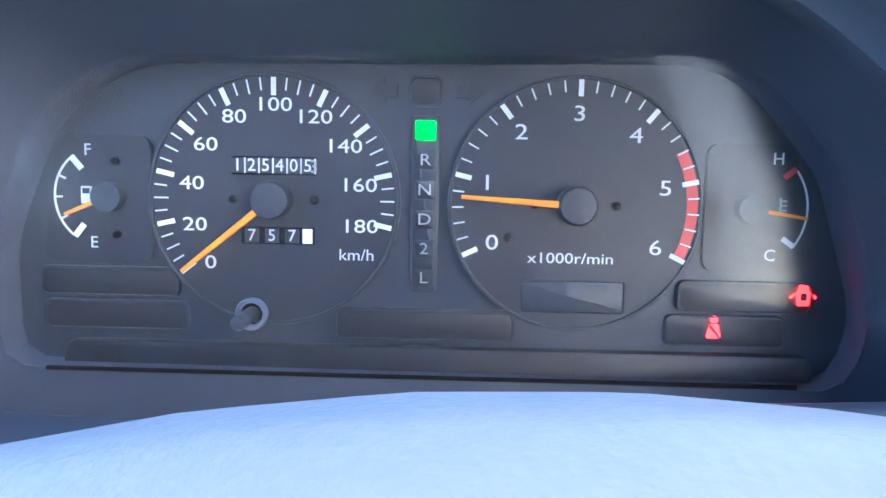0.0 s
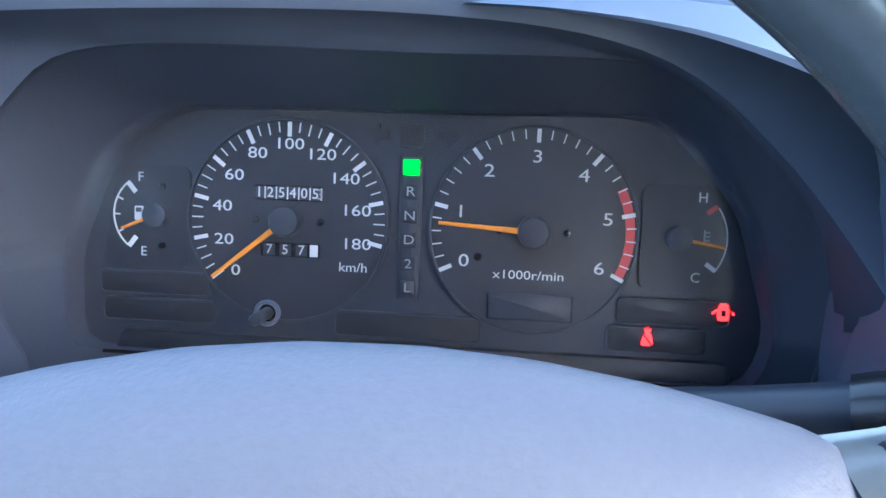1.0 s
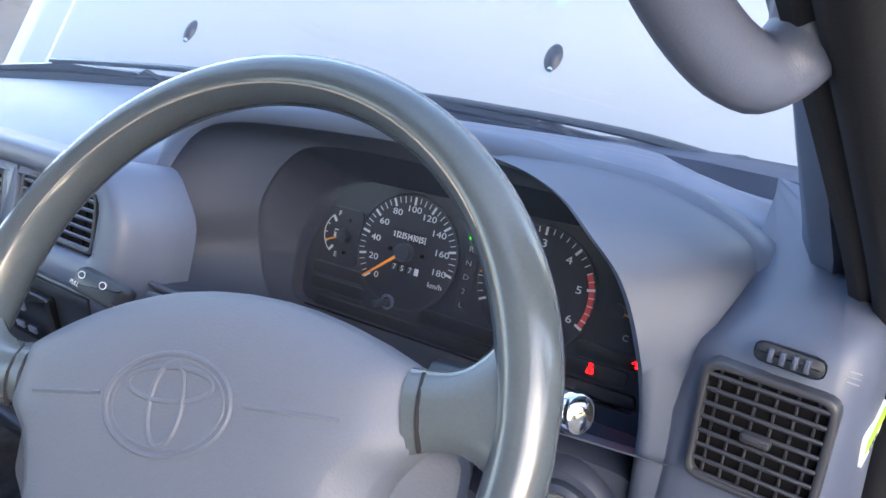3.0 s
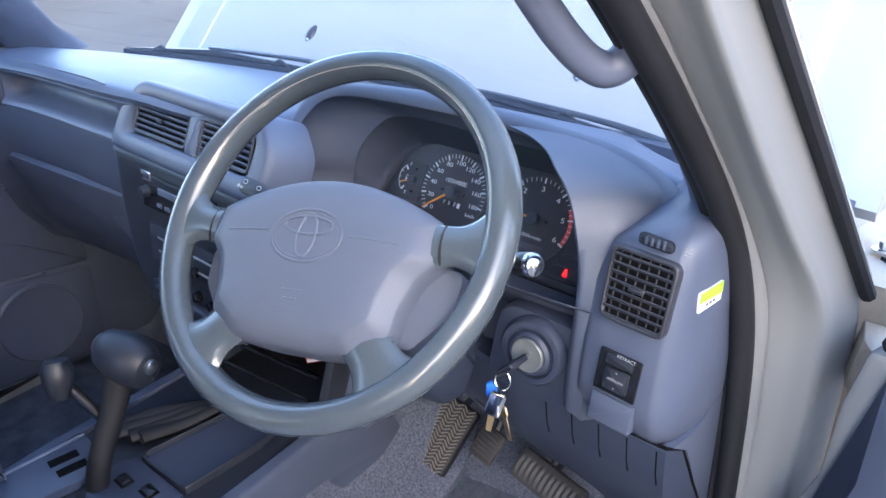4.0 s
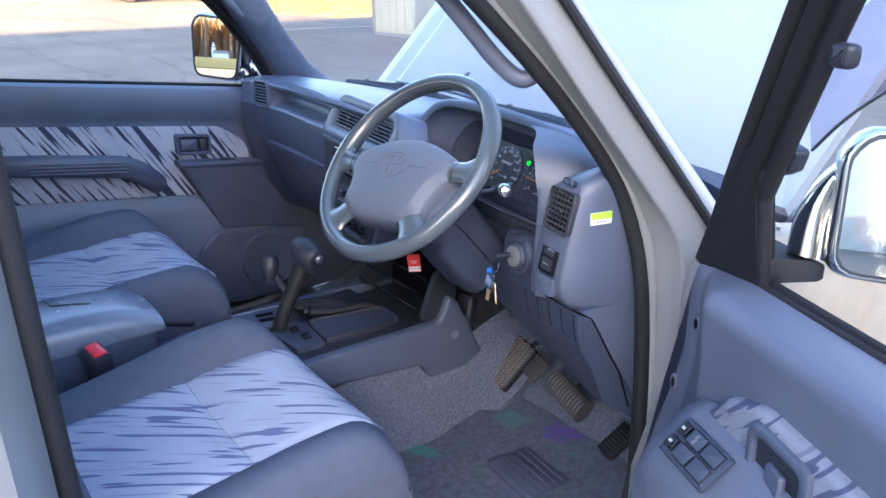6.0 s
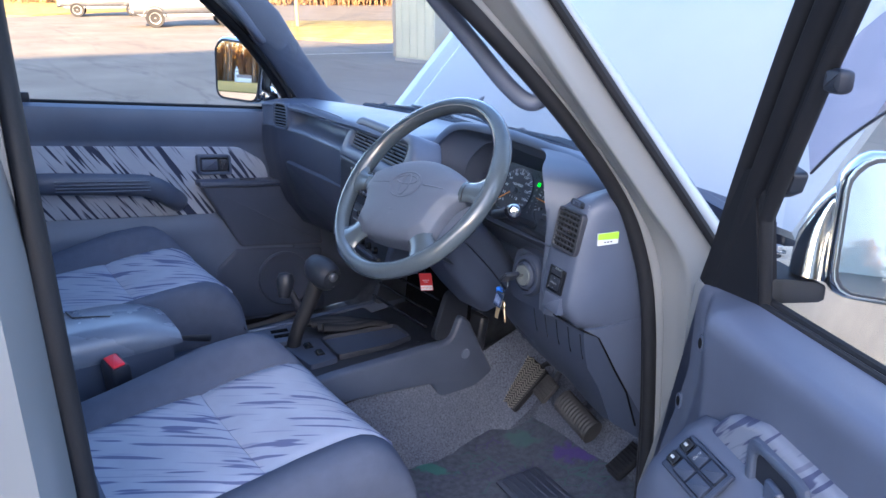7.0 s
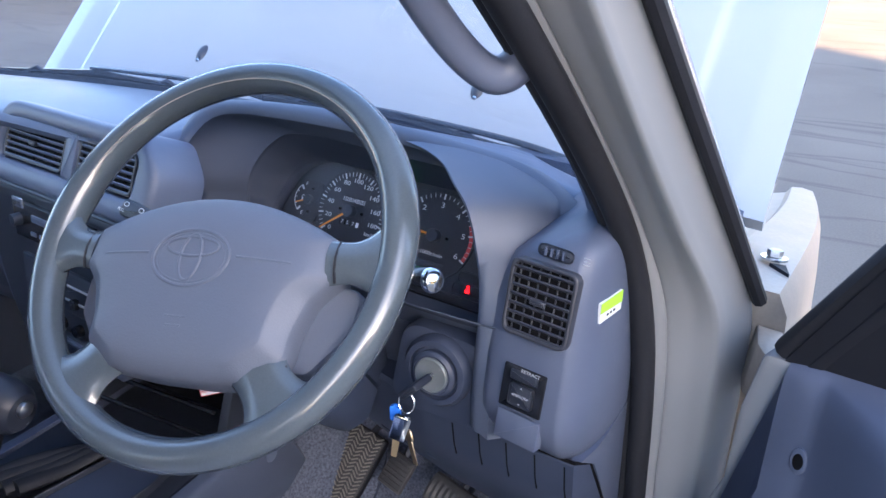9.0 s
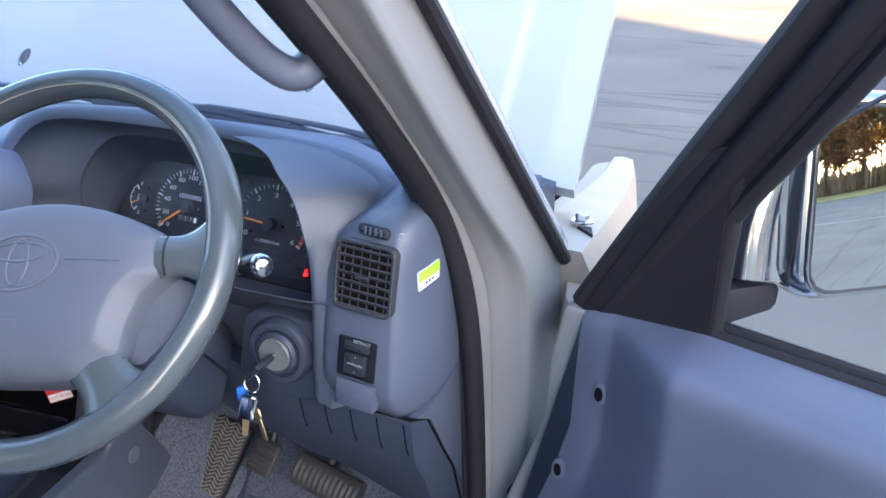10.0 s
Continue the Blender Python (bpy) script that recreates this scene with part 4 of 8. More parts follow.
part("end_panel", loft([[(0.252, yb + 0.06, z), (0.272, yb + 0.002, z)] + [(flank_x(yb + 0.002 + (0.343 - yb) * q), yb + 0.002 + (0.343 - yb) * q, z) for q in (0.0, 0.15, 0.3, 0.5, 0.75, 1.0)] + [(0.21, 0.36, z)] for z, yb in KNEE_END]), FASCIA_PLASTIC, dash, "slate lower end of the dashboard beside the door", angle=75)
sticker = thing("service_sticker", "green and white service sticker on the dashboard end", "sticker", (0.29, 0.19, 1.2))
MST = Matrix.Translation((0.2855, 0.1812, 1.2008)) @ pose(0, 0, 0, 90, 0, 76.4)
part("white_half", prism(rrect(0.040, 0.0205, 0.001, 0, 0), MST, -0.002, 0.0008), INK, sticker)
part("green_half", prism([(-0.020, 0.0), (0.020, -0.002), (0.020, 0.0102), (-0.020, 0.0102)], MST, 0.0008, 0.0013), mat("lime_green_print", (0.35, 0.62, 0.04), 0.5), sticker)
for k in range(3):
    part("mark", prism(rrect(0.0035, 0.0022, 0.0004, -0.006 + 0.006 * k, -0.0055), MST, 0.0008, 0.0012), BLACK, sticker)
air_vent("driver_vent", MF @ pose(0.0, 0.001, 0.001), 0.070, 0.074, 6, 8, "dark slatted air vent beside the steering wheel")
sl = thing("vent_slider", "small dark vent slider above the air outlet", "slider", MF @ Vector((0.005, 0.05, 0)))
part("plate", rbox(0.036, 0.012, 0.004, MF @ pose(0.006, 0.050, 0.0, 0, 0, -2), 0.003, r=0.006), BLACK, sl)
for k in range(4):
    part("ridge", rbox(0.003, 0.008, 0.003, MF @ pose(-0.003 + 0.006 * k, 0.050, 0.003), 0.001), PLASTIC_DARK, sl)
for k in range(3):
    part("mark", rbox(0.006, 0.0008, 0.0004, MF @ pose(0.036, 0.047 + 0.003 * k, 0.0002), 0.0002, 1), INK_GREY, sl)
ms = thing("mirror_switch", "black door mirror switch with a four-way pad", "switch", MF @ Vector((0, -0.085, 0)))
part("plate", rbox(0.046, 0.044, 0.004, MF @ pose(-0.002, -0.087, 0.0), 0.002), BLACK_SHINY, ms)
part("pad", rbox(0.026, 0.022, 0.003, MF @ pose(-0.001, -0.092, 0.0038), 0.003), BLACK, ms)
part("rocker", rbox(0.030, 0.010, 0.003, MF @ pose(-0.001, -0.073, 0.0038), 0.002), BLACK, ms)
letters("RETRACT", MF @ pose(0.006, -0.0665, 0.0073), 0.0048, INK_GREY, ms)
letters("MIRROR", MF @ pose(-0.001, -0.092, 0.0073), 0.0038, INK_GREY, ms)
for a in range(4):
    part("arrow", prism([(-0.0012, 0), (0.0012, 0), (0, 0.0018)], MF @ pose(-0.001, -0.092, 0.0068) @ pose(0, 0, 0, 0, 0, 90 * a) @ pose(0, 0.0075, 0), 0, 0.0005), INK_GREY, ms)
bl = thing("switch_blank", "blank switch cover in the fascia", "switch cover", MF @ Vector((0, -0.13, 0)))
part("cover", rbox(0.046, 0.030, 0.014, MF @ pose(-0.002, -0.128, -0.0120), 0.001), FASCIA_PLASTIC, bl)

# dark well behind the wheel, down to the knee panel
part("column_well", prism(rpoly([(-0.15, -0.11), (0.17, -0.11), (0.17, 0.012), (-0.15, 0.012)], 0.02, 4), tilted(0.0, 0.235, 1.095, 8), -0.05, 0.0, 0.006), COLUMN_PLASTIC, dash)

# ---- knee panel: runs across below the column and ends in a sloping facet against the dashboard's end
def knee_front(x):
    return 0.150 + 0.11 * (0.278 - x) + 0.22 * max(0.0, 0.10 - x)
def knee_row(x):
    yf, zt = knee_front(x), 1.036
    zb = 0.849 - 0.031 * ease((x - 0.12) / 0.13) + 0.05 * ease((-0.05 - x) / 0.15)
    return [(x, yf + 0.07, zt + 0.003), (x, yf + 0.004, zt + 0.001), (x, yf, zt - 0.004), (x, yf + 0.007, zt - 0.045), (x, yf + 0.016, zt - 0.075), (x, yf + 0.050, zt - 0.125), (x, yf + 0.088, zb + 0.012), (x, yf + 0.10, zb), (x, yf + 0.14, zb + 0.004), (x, yf + 0.16, zt - 0.03)]
rows = [knee_row(-0.20 + 0.46 * i / 30) for i in range(31)] + [knee_row(0.268), knee_row(0.275)]
rows.append([(0.285, 0.22, 1.030), (0.2845, 0.178, 1.026), (0.2850, 0.176, 1.020), (0.2885, 0.199, 0.985), (0.2915, 0.219, 0.949), (0.2960, 0.252, 0.895), (0.2990, 0.285, 0.812), (0.3005, 0.293, 0.785), (0.300, 0.33, 0.785), (0.300, 0.33, 1.00)])
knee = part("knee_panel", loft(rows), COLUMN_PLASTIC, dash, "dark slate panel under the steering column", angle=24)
for k in range(5):
    xb = 0.1335 + 0.033 * k
    part("blank_joint", tube([(xb, knee_front(xb) + 0.0006, 1.028), (xb + 0.0005, knee_front(xb) + 0.0062, 0.996), (xb + 0.002, knee_front(xb) + 0.0100, 0.978)], 0.0009, 6), DUCT, knee, "dark joint between the switch blanks")
part("knee_joint", tube([(x, knee_front(x) - 0.0002, 1.0375) for x in [0.06 + 0.215 * q / 24 for q in range(25)]] + [(0.2848, 0.1765, 1.0235), (0.2884, 0.199, 0.985), (0.2914, 0.219, 0.949), (0.2958, 0.252, 0.895), (0.2985, 0.283, 0.815)], 0.0020, 6), DUCT, knee, "dark joint above the knee panel")
part("knee_pull", rbox(0.060, 0.014, 0.008, tilted(0.108, knee_front(0.108) + 0.048, 0.930, -33, -8, -6), 0.004), PLASTIC_DARK, knee, "shiny moulded pull")
part("bonnet_release", rbox(0.070, 0.012, 0.010, tilted(0.02, 0.262, 0.905, -33, -16, -10), 0.004), BLACK, knee, "bonnet release lever")
# ---------------------------------------------------------------- instrument cluster
cl = thing("instrument_cluster", "black instrument cluster with white figures and orange needles", "instrument cluster", MC.translation)
face = resample(rpoly(lens_c, rad, 8), 64)
part("face_plate", prism([(x * 1.02, y * 1.02) for x, y in face], MC, -0.012, -0.002), FACE_PANEL, cl)
DR = 0.0503                                 # radius of both big dials


def dial(cx_, cy_, name):
    m = MC @ pose(cx_, cy_, 0)
    d = part(name, prism(circle(DR, 64), m, -0.002, 0.0006), FACE, cl)
    part("ring", ringplate(circle(DR + 0.0013, 64), circle(DR - 0.0002, 64), m, -0.001, 0.0020, 0.0006), FACE_PANEL, d)
    part("hub", revolve([(0, 0.0), (0.0078, 0.0), (0.0078, 0.0085), (0.0070, 0.0098), (0, 0.0102)], m, 32), FACE_PANEL, d, "black needle hub")
    for s in (-1, 1):
        part("pin", revolve([(0, 0), (0.0019, 0), (0.0016, 0.002), (0, 0.0024)], m @ pose(s * 0.0165, 0.0, 0.0006), 12), BLACK_SHINY, d)
    return d, m


def tick(m, ang, r0, r1, w, material, parent, name="tick", z=0.0008):
    part(name, prism([(r0, -w / 2), (r1, -w / 2), (r1, w / 2), (r0, w / 2)], m @ pose(0, 0, 0, 0, 0, ang), z, z + 0.0004), material, parent, flat=True)


def needle(m, ang, length, parent, w0=0.0014, w1=0.0008, start=0.006, z=0.0068):
    part("needle", prism([(start, -w0), (length, -w1), (length, w1), (start, w0)], m @ pose(0, 0, 0, 0, 0, ang), z, z + 0.0016, 0.0004, 1), ORANGE, parent, "orange needle")

# speedometer: 0 at 217 degrees, 20 km/h each 28.2 degrees
spd, mS = dial(-0.0615, 0.0000, "speedometer")
SPD0, SPDK = 218.5, -1.285
for v in range(0, 181, 5):
    a = SPD0 + SPDK * v
    if v % 20 == 0:
        tick(mS, a, 0.0418, 0.0490, 0.0020, INK, spd)
    else:
        tick(mS, a, 0.0440 if v % 10 else 0.0432, 0.0490, 0.0006, INK, spd)
for v, dx, dy in ((0, -0.0262, -0.0263), (20, -0.0325, -0.0108), (40, -0.0335, 0.0060), (60, -0.0277, 0.0217), (80, -0.0160, 0.0330), (100, 0.0, 0.0380), (120, 0.0162, 0.0333), (140, 0.0283, 0.0218), (160, 0.0344, 0.0062), (180, 0.0350, -0.0105)):
    letters(str(v), mS @ pose(dx, dy, 0.0009), 0.0078, INK, spd, stretch=1.32)
letters("km/h", mS @ pose(0.0337, -0.0222, 0.0009), 0.0066, INK, spd, stretch=1.1)
needle(mS, SPD0 + 0.5, 0.0462, spd)
# odometer and trip counter windows with their number drums
odo = part("odometer_window", rbox(0.0345, 0.0074, 0.0006, mS @ pose(0.0000, 0.0137, 0.0004), 0.0002, 1), BLACK_SHINY, spd)
for k, ch in enumerate("125405"):
    part("drum", rbox(0.0047, 0.0062, 0.0008, mS @ pose(-0.0146 + 0.0057 * k, 0.0137, 0.0007), 0.0002, 1), FACE_PANEL, odo)
    letters(ch, mS @ pose(-0.0146 + 0.0057 * k, 0.0137, 0.0017), 0.0072, INK, odo)
    part("edge", rbox(0.0006, 0.0062, 0.001, mS @ pose(-0.0117 + 0.0057 * k, 0.0137, 0.0007), 0.0002, 1), INK, odo)
letters("3", mS @ pose(0.0163, 0.0134, 0.0017), 0.0072, INK_GREY, odo)
trip = part("trip_window", rbox(0.0300, 0.0070, 0.0006, mS @ pose(0.0015, -0.0147, 0.0004), 0.0002, 1), BLACK_SHINY, spd)
for k, ch in enumerate("757"):
    part("drum", rbox(0.0058, 0.0060, 0.0008, mS @ pose(-0.0090 + 0.0082 * k, -0.0147, 0.0007), 0.0002, 1), FACE_PANEL, trip)
    letters(ch, mS @ pose(-0.0090 + 0.0082 * k, -0.0147, 0.0017), 0.0068, INK, trip)
part("drum", rbox(0.0040, 0.0060, 0.0010, mS @ pose(0.0137, -0.0147, 0.0007), 0.0002, 1), INK, trip)

# rev counter: 0 at 206 degrees, 1000 r/min each 38.7 degrees
tac, mT = dial(0.0607, 0.0000, "rev_counter")
T0, TK = 205.0, -38.6
for k in range(31):
    a = T0 + TK * k / 5
    red = k >= 23
    if k % 5 == 0:
        tick(mT, a, 0.0434, 0.0500, 0.0020, INK, tac, z=0.0012)
    else:
        tick(mT, a, 0.0452, 0.0498, 0.0006, INK, tac, z=0.0012)
for k in range(14):
    a = T0 + TK * (22.9 + 0.505 * k) / 5
    part("red_zone", prism([(0.0448 * math.cos(radians(q)), 0.0448 * math.sin(radians(q))) for q in (0, -1.95, -3.9)] + [(0.0492 * math.cos(radians(q)), 0.0492 * math.sin(radians(q))) for q in (-3.9, -1.95, 0)], mT @ pose(0, 0, 0, 0, 0, a), 0.0006, 0.0010), RED_INK, tac, flat=True)
for v in range(7):
    a = radians(T0 + TK * v)
    rr = 0.0368
    letters(str(v), mT @ pose(rr * math.cos(a), rr * math.sin(a) - 0.0004, 0.0009), 0.0088, INK, tac, stretch=1.3)
letters("x1000r/min", mT @ pose(-0.0012, -0.0218, 0.0009), 0.0062, INK, tac, stretch=1.22)
needle(mT, 176.5, 0.0462, tac)
part("pin", revolve([(0, 0), (0.0022, 0), (0.0018, 0.002), (0, 0.0024)], mT @ pose(-0.0265, -0.0135, 0.0006), 12), BLACK_SHINY, tac)
part("blank_panel", rbox(0.042, 0.013, 0.0006, mT @ pose(0, -0.0375, 0.0005), 0.001), FACE_PANEL, tac)

# fuel gauge
mF_ = MC @ pose(-0.1285, 0.000, 0)
fg = part("fuel_gauge", prism(rpoly([(-0.0285, -0.027), (0.0165, -0.027), (0.0165, 0.025), (-0.021, 0.025)], 0.006, 4), mF_, -0.002, 0.0004), FACE, cl)
arc = [(0.0205 * math.cos(radians(a)) - 0.002, 0.0205 * math.sin(radians(a))) for a in range(128, 236, 6)]
part("scale", loft([[mF_ @ Vector((x, y, 0.0006)), mF_ @ Vector((x * 1.035, y * 1.035, 0.0006)), mF_ @ Vector((x * 1.035, y * 1.035, 0.0010)), mF_ @ Vector((x, y, 0.0010))] for x, y in arc]), INK, fg)
for a, w in ((130, 0.0024), (232, 0.0024), (156, 0.0008), (181, 0.0008), (207, 0.0008)):
    tick(mF_ @ pose(-0.002, 0, 0), a, 0.0145 if w > 0.002 else 0.0175, 0.0208, w, INK, fg, z=0.0010)
letters("F", mF_ @ pose(-0.0091, 0.0187, 0.0006), 0.0068, INK, fg)
letters("E", mF_ @ pose(-0.0073, -0.0190, 0.0006), 0.0068, INK, fg)
pump = part("pump_symbol", rbox(0.0046, 0.0072, 0.0006, mF_ @ pose(-0.0098, 0.0005, 0.0005), 0.0004, 1), INK, fg)
part("pump_window", rbox(0.0030, 0.0022, 0.0004, mF_ @ pose(-0.0098, 0.0022, 0.0011), 0.0002, 1), FACE, pump)
part("pump_hose", tube([mF_ @ Vector(p) for p in ((-0.0072, -0.002, 0.0008), (-0.0060, -0.0026, 0.0008), (-0.0058, 0.001, 0.0008), (-0.0068, 0.0035, 0.0008))], 0.0004, 5), INK, pump)
needle(mF_, 203.0, 0.0185, fg, 0.0009, 0.0006, 0.004, 0.004)
part("hub", revolve([(0, 0.0), (0.0060, 0.0), (0.0060, 0.006), (0, 0.0068)], mF_, 24), FACE_PANEL, fg)
for dy in (0.0145, -0.0155):
    part("pin", revolve([(0, 0), (0.0017, 0), (0.0014, 0.002), (0, 0.0023)], mF_ @ pose(0.0025, dy, 0.0004), 12), BLACK_SHINY, fg)
# temperature gauge
mG = MC @ pose(0.1305, 0.000, 0)
tg = part("temperature_gauge", prism(rpoly([(-0.0175, -0.026), (0.020, -0.026), (0.018, 0.026), (-0.0175, 0.026)], 0.006, 4), mG, -0.002, 0.0004), FACE, cl)
arc = [(0.0260 * math.cos(radians(a)) - 0.003, 0.0260 * math.sin(radians(a))) for a in range(-36, 40, 6)]
part("scale", loft([[mG @ Vector((x, y, 0.0006)), mG @ Vector((x * 1.03, y * 1.03, 0.0006)), mG @ Vector((x * 1.03, y * 1.03, 0.0010)), mG @ Vector((x, y, 0.0010))] for x, y in arc]), INK, tg)
tick(mG @ pose(-0.003, 0, 0), -35, 0.0205, 0.0262, 0.0022, INK, tg, z=0.0010)
tick(mG @ pose(-0.003, 0, 0), 38, 0.0205, 0.0262, 0.0022, RED_INK, tg, z=0.0010)
letters("H", mG @ pose(0.0108, 0.0199, 0.0006), 0.0068, INK, tg)
letters("C", mG @ pose(0.0094, -0.0190, 0.0006), 0.0068, INK, tg)
thermo = part("thermometer_symbol", rbox(0.0008, 0.007, 0.0005, mG @ pose(0.0125, 0.001, 0.0005), 0.0002, 1), INK_GREY, tg)
for k in range(3):
    part("mark", rbox(0.0022, 0.0007, 0.0005, mG @ pose(0.0140, -0.0005 + 0.0019 * k, 0.0005), 0.0002, 1), INK_GREY, thermo)
needle(mG, -9.0, 0.0220, tg, 0.0008, 0.0006, 0.006, 0.004)
part("hub", revolve([(0, 0.0), (0.0058, 0.0), (0.0058, 0.006), (0, 0.0068)], mG, 24), FACE_PANEL, tg)
# gear indicator
gi = part("gear_indicator", rbox(0.0115, 0.0715, 0.0014, MC @ pose(-0.0003, -0.0008, -0.0012), 0.001), FACE_PANEL, cl)
for k, ch in enumerate("PRND2L"):
    mk = MC @ pose(-0.0003, 0.0290 - 0.0120 * k, 0.0002)
    cell = part("cell", rbox(0.0078, 0.0074, 0.0006, mk, 0.0006), GREEN_ON if k == 0 else FACE, gi, "lit green letter cell" if k == 0 else "")
    letters(ch, mk @ pose(0, 0, 0.0008), 0.0066, INK_GREY if k else mat("dark_green_letter", (0.02, 0.30, 0.08), 0.5), gi, stretch=1.2)
# warning lamps and blank panels
for cx_, cy_, w, h in ((-0.1300, -0.0350, 0.056, 0.0105), (-0.1275, -0.0490, 0.058, 0.0105), (0.0, -0.0506, 0.072, 0.0115), (0.1310, -0.0363, 0.053, 0.0112), (0.1235, -0.0506, 0.047, 0.0112), (-0.0003, 0.0446, 0.0115, 0.0105)):
    part("lamp_panel", prism(rrect(w, h, 0.003, cx_, cy_), MC, -0.002, 0.0004, 0.0003), LAMP_FACE, cl)
    part("lamp_panel_edge", ringplate(rrect(w + 0.002, h + 0.002, 0.0035, cx_, cy_), rrect(w, h, 0.003, cx_, cy_), MC, -0.002, 0.0012, 0.0004), FACE_PANEL, cl)
for s, cx_ in ((-1, -0.0168), (1, 0.0168)):
    part("arrow", prism([(s * p + cx_, q + 0.0446) for p, q in ((0.0065, 0.0), (0.0, 0.0055), (0.0, 0.0025), (-0.005, 0.0025), (-0.005, -0.0025), (0.0, -0.0025), (0.0, -0.0055))], MC, -0.002, 0.0002), FACE, cl)
mb = MC @ pose(0.1190, -0.0491, 0.0006)
wl_ = part("seat_belt_lamp", prism(circle(0.0016, 16, 0, 0.0036), mb, 0, 0.0004), RED_ON, cl, "lit red seat belt warning")
part("torso", prism(rpoly([(-0.0030, -0.0042), (0.0030, -0.0042), (0.0018, 0.0016), (-0.0018, 0.0016)], 0.0008, 3), mb, 0, 0.0004), RED_ON, wl_)
part("strap", rbox(0.0010, 0.0075, 0.0004, mb @ pose(0.0, -0.0012, 0.0005, 0, 0, 40), 0.0002, 1), BLACK, wl_)
md = MC @ pose(0.1545, -0.0349, 0.0006)
dl_ = part("door_open_lamp", prism(rpoly([(-0.0024, -0.0042), (0.0024, -0.0042), (0.0028, 0.0), (0.0016, 0.0044), (-0.0016, 0.0044), (-0.0028, 0.0)], 0.0008, 3), md, 0, 0.0004), RED_ON, cl, "lit red open door warning")
for s in (-1, 1):
    part("door", rbox(0.0032, 0.0011, 0.0004, md @ pose(s * 0.0040, 0.0000, 0, 0, 0, -s * 38), 0.0002, 1), RED_ON, dl_)
part("window", rbox(0.0024, 0.0030, 0.0003, md @ pose(0, -0.0005, 0.0004), 0.0003, 1), BLACK, dl_)
# trip reset stick
stick = part("reset_stick", revolve([(0.0, 0.0), (0.0030, 0.0), (0.0030, 0.022), (0.0024, 0.0235), (0.0, 0.0238)], MC @ pose(-0.0705, -0.0470, 0.0), 20), FACE_PANEL, cl, "trip reset stick")
part("collar", revolve([(0.0064, 0.0), (0.0068, 0.003), (0.0062, 0.0045), (0.0052, 0.0045), (0.0046, 0.003), (0.0046, 0.0)], MC @ pose(-0.0705, -0.0470, 0.0), 28), PLASTIC_MID, stick, "pale grey collar")
part("collar_well", revolve([(0.0, 0.0004), (0.0048, 0.0004), (0.0048, 0.0016), (0.0, 0.0016)], MC @ pose(-0.0705, -0.0470, 0.0), 20), DUCT, stick)
part("lower_ledge", prism(rpoly([(-0.150, -0.0705), (0.160, -0.0710), (0.157, -0.0600), (-0.146, -0.0593)], 0.003, 3), MC, -0.002, 0.0035, 0.0012), LAMP_FACE, cl, "dark ledge along the foot of the dials")
part("lens_joint", tube([MC @ Vector((-0.150 + 0.298 * k / 8, -0.0682 - 0.0014 * k / 8, 0.0140)) for k in range(9)], 0.0009, 6), DUCT, cl, "dark joint under the lens")
lens = part("clear_lens", prism([(x, y) for x, y in face], MC @ pose(0, 0, 0.018, 4), 0, 0.0015), LENS, cl, "clear plastic lens")
lens.visible_shadow = False
# ---------------------------------------------------------------- steering wheel and column
MW = tilted(-0.0469, 0.030, 1.2453, 43.7, 1.5, 9)
sw = thing("steering_wheel", "grey four-spoke steering wheel with a worn glossy rim", "steering wheel", MW.translation)
RR, RT = 0.1828, 0.0158
rings = []
for i in range(120):
    a = 2 * math.pi * i / 120
    # thumb grips swell a little at ten and two
    g = 1 + 0.10 * sum(math.exp(-((math.degrees(a) - c) / 16) ** 2) for c in (14, 166))
    ring = []
    for j in range(16):
        b = 2 * math.pi * j / 16
        r = RR + RT * g * math.cos(b) * 0.96
        z = RT * g * math.sin(b) * 1.06
        ring.append(MW @ Vector((r * math.cos(a), r * math.sin(a), z)))
    rings.append(ring)
part("rim", loft(rings, wrap=True), LEATHER, sw, "glossy blue-grey rim")
seam = [MW @ Vector(((RR - RT * 0.55) * math.cos(radians(a)), (RR - RT * 0.55) * math.sin(radians(a)), RT * 0.86)) for a in range(20, 161, 4)]
part("rim_seam", tube(seam, 0.0006, 5), mat("worn_seam", (0.30, 0.27, 0.24), 0.7), sw, "worn seam along the rim")


def spoke(p0, p1, w0, w1, z0, z1, name):
    """A spoke from the pad to the rim, flaring into both."""
    a, b = Vector(p0), Vector(p1)
    d = (b - a).normalized()
    n = Vector((-d.y, d.x))
    rows = []
    for i in range(11):
        t = i / 10
        c = a.lerp(b, t)
        w = w0 + (w1 - w0) * t
        w *= 1 - 0.26 * math.sin(math.pi * min(1, t * 1.15)) + 0.45 * t ** 4
        zc = z0 + (z1 - z0) * t
        th = 0.011
        ring = []
        for j in range(12):
            q = 2 * math.pi * j / 12
            ring.append(MW @ Vector((c.x + n.x * w / 2 * math.cos(q), c.y + n.y * w / 2 * math.cos(q), zc + th * math.sin(q))))
        rows.append(ring)
    return loft(rows)
for s in (-1, 1):
    part("upper_spoke", spoke((s * 0.124, -0.007), (s * 0.180, -0.003), 0.042, 0.066, 0.002, 0.0, "s"), LEATHER, sw)
    part("lower_spoke", spoke((s * 0.072, -0.096), (s * 0.116, -0.148), 0.058, 0.078, 0.001, 0.0, "s"), LEATHER, sw)
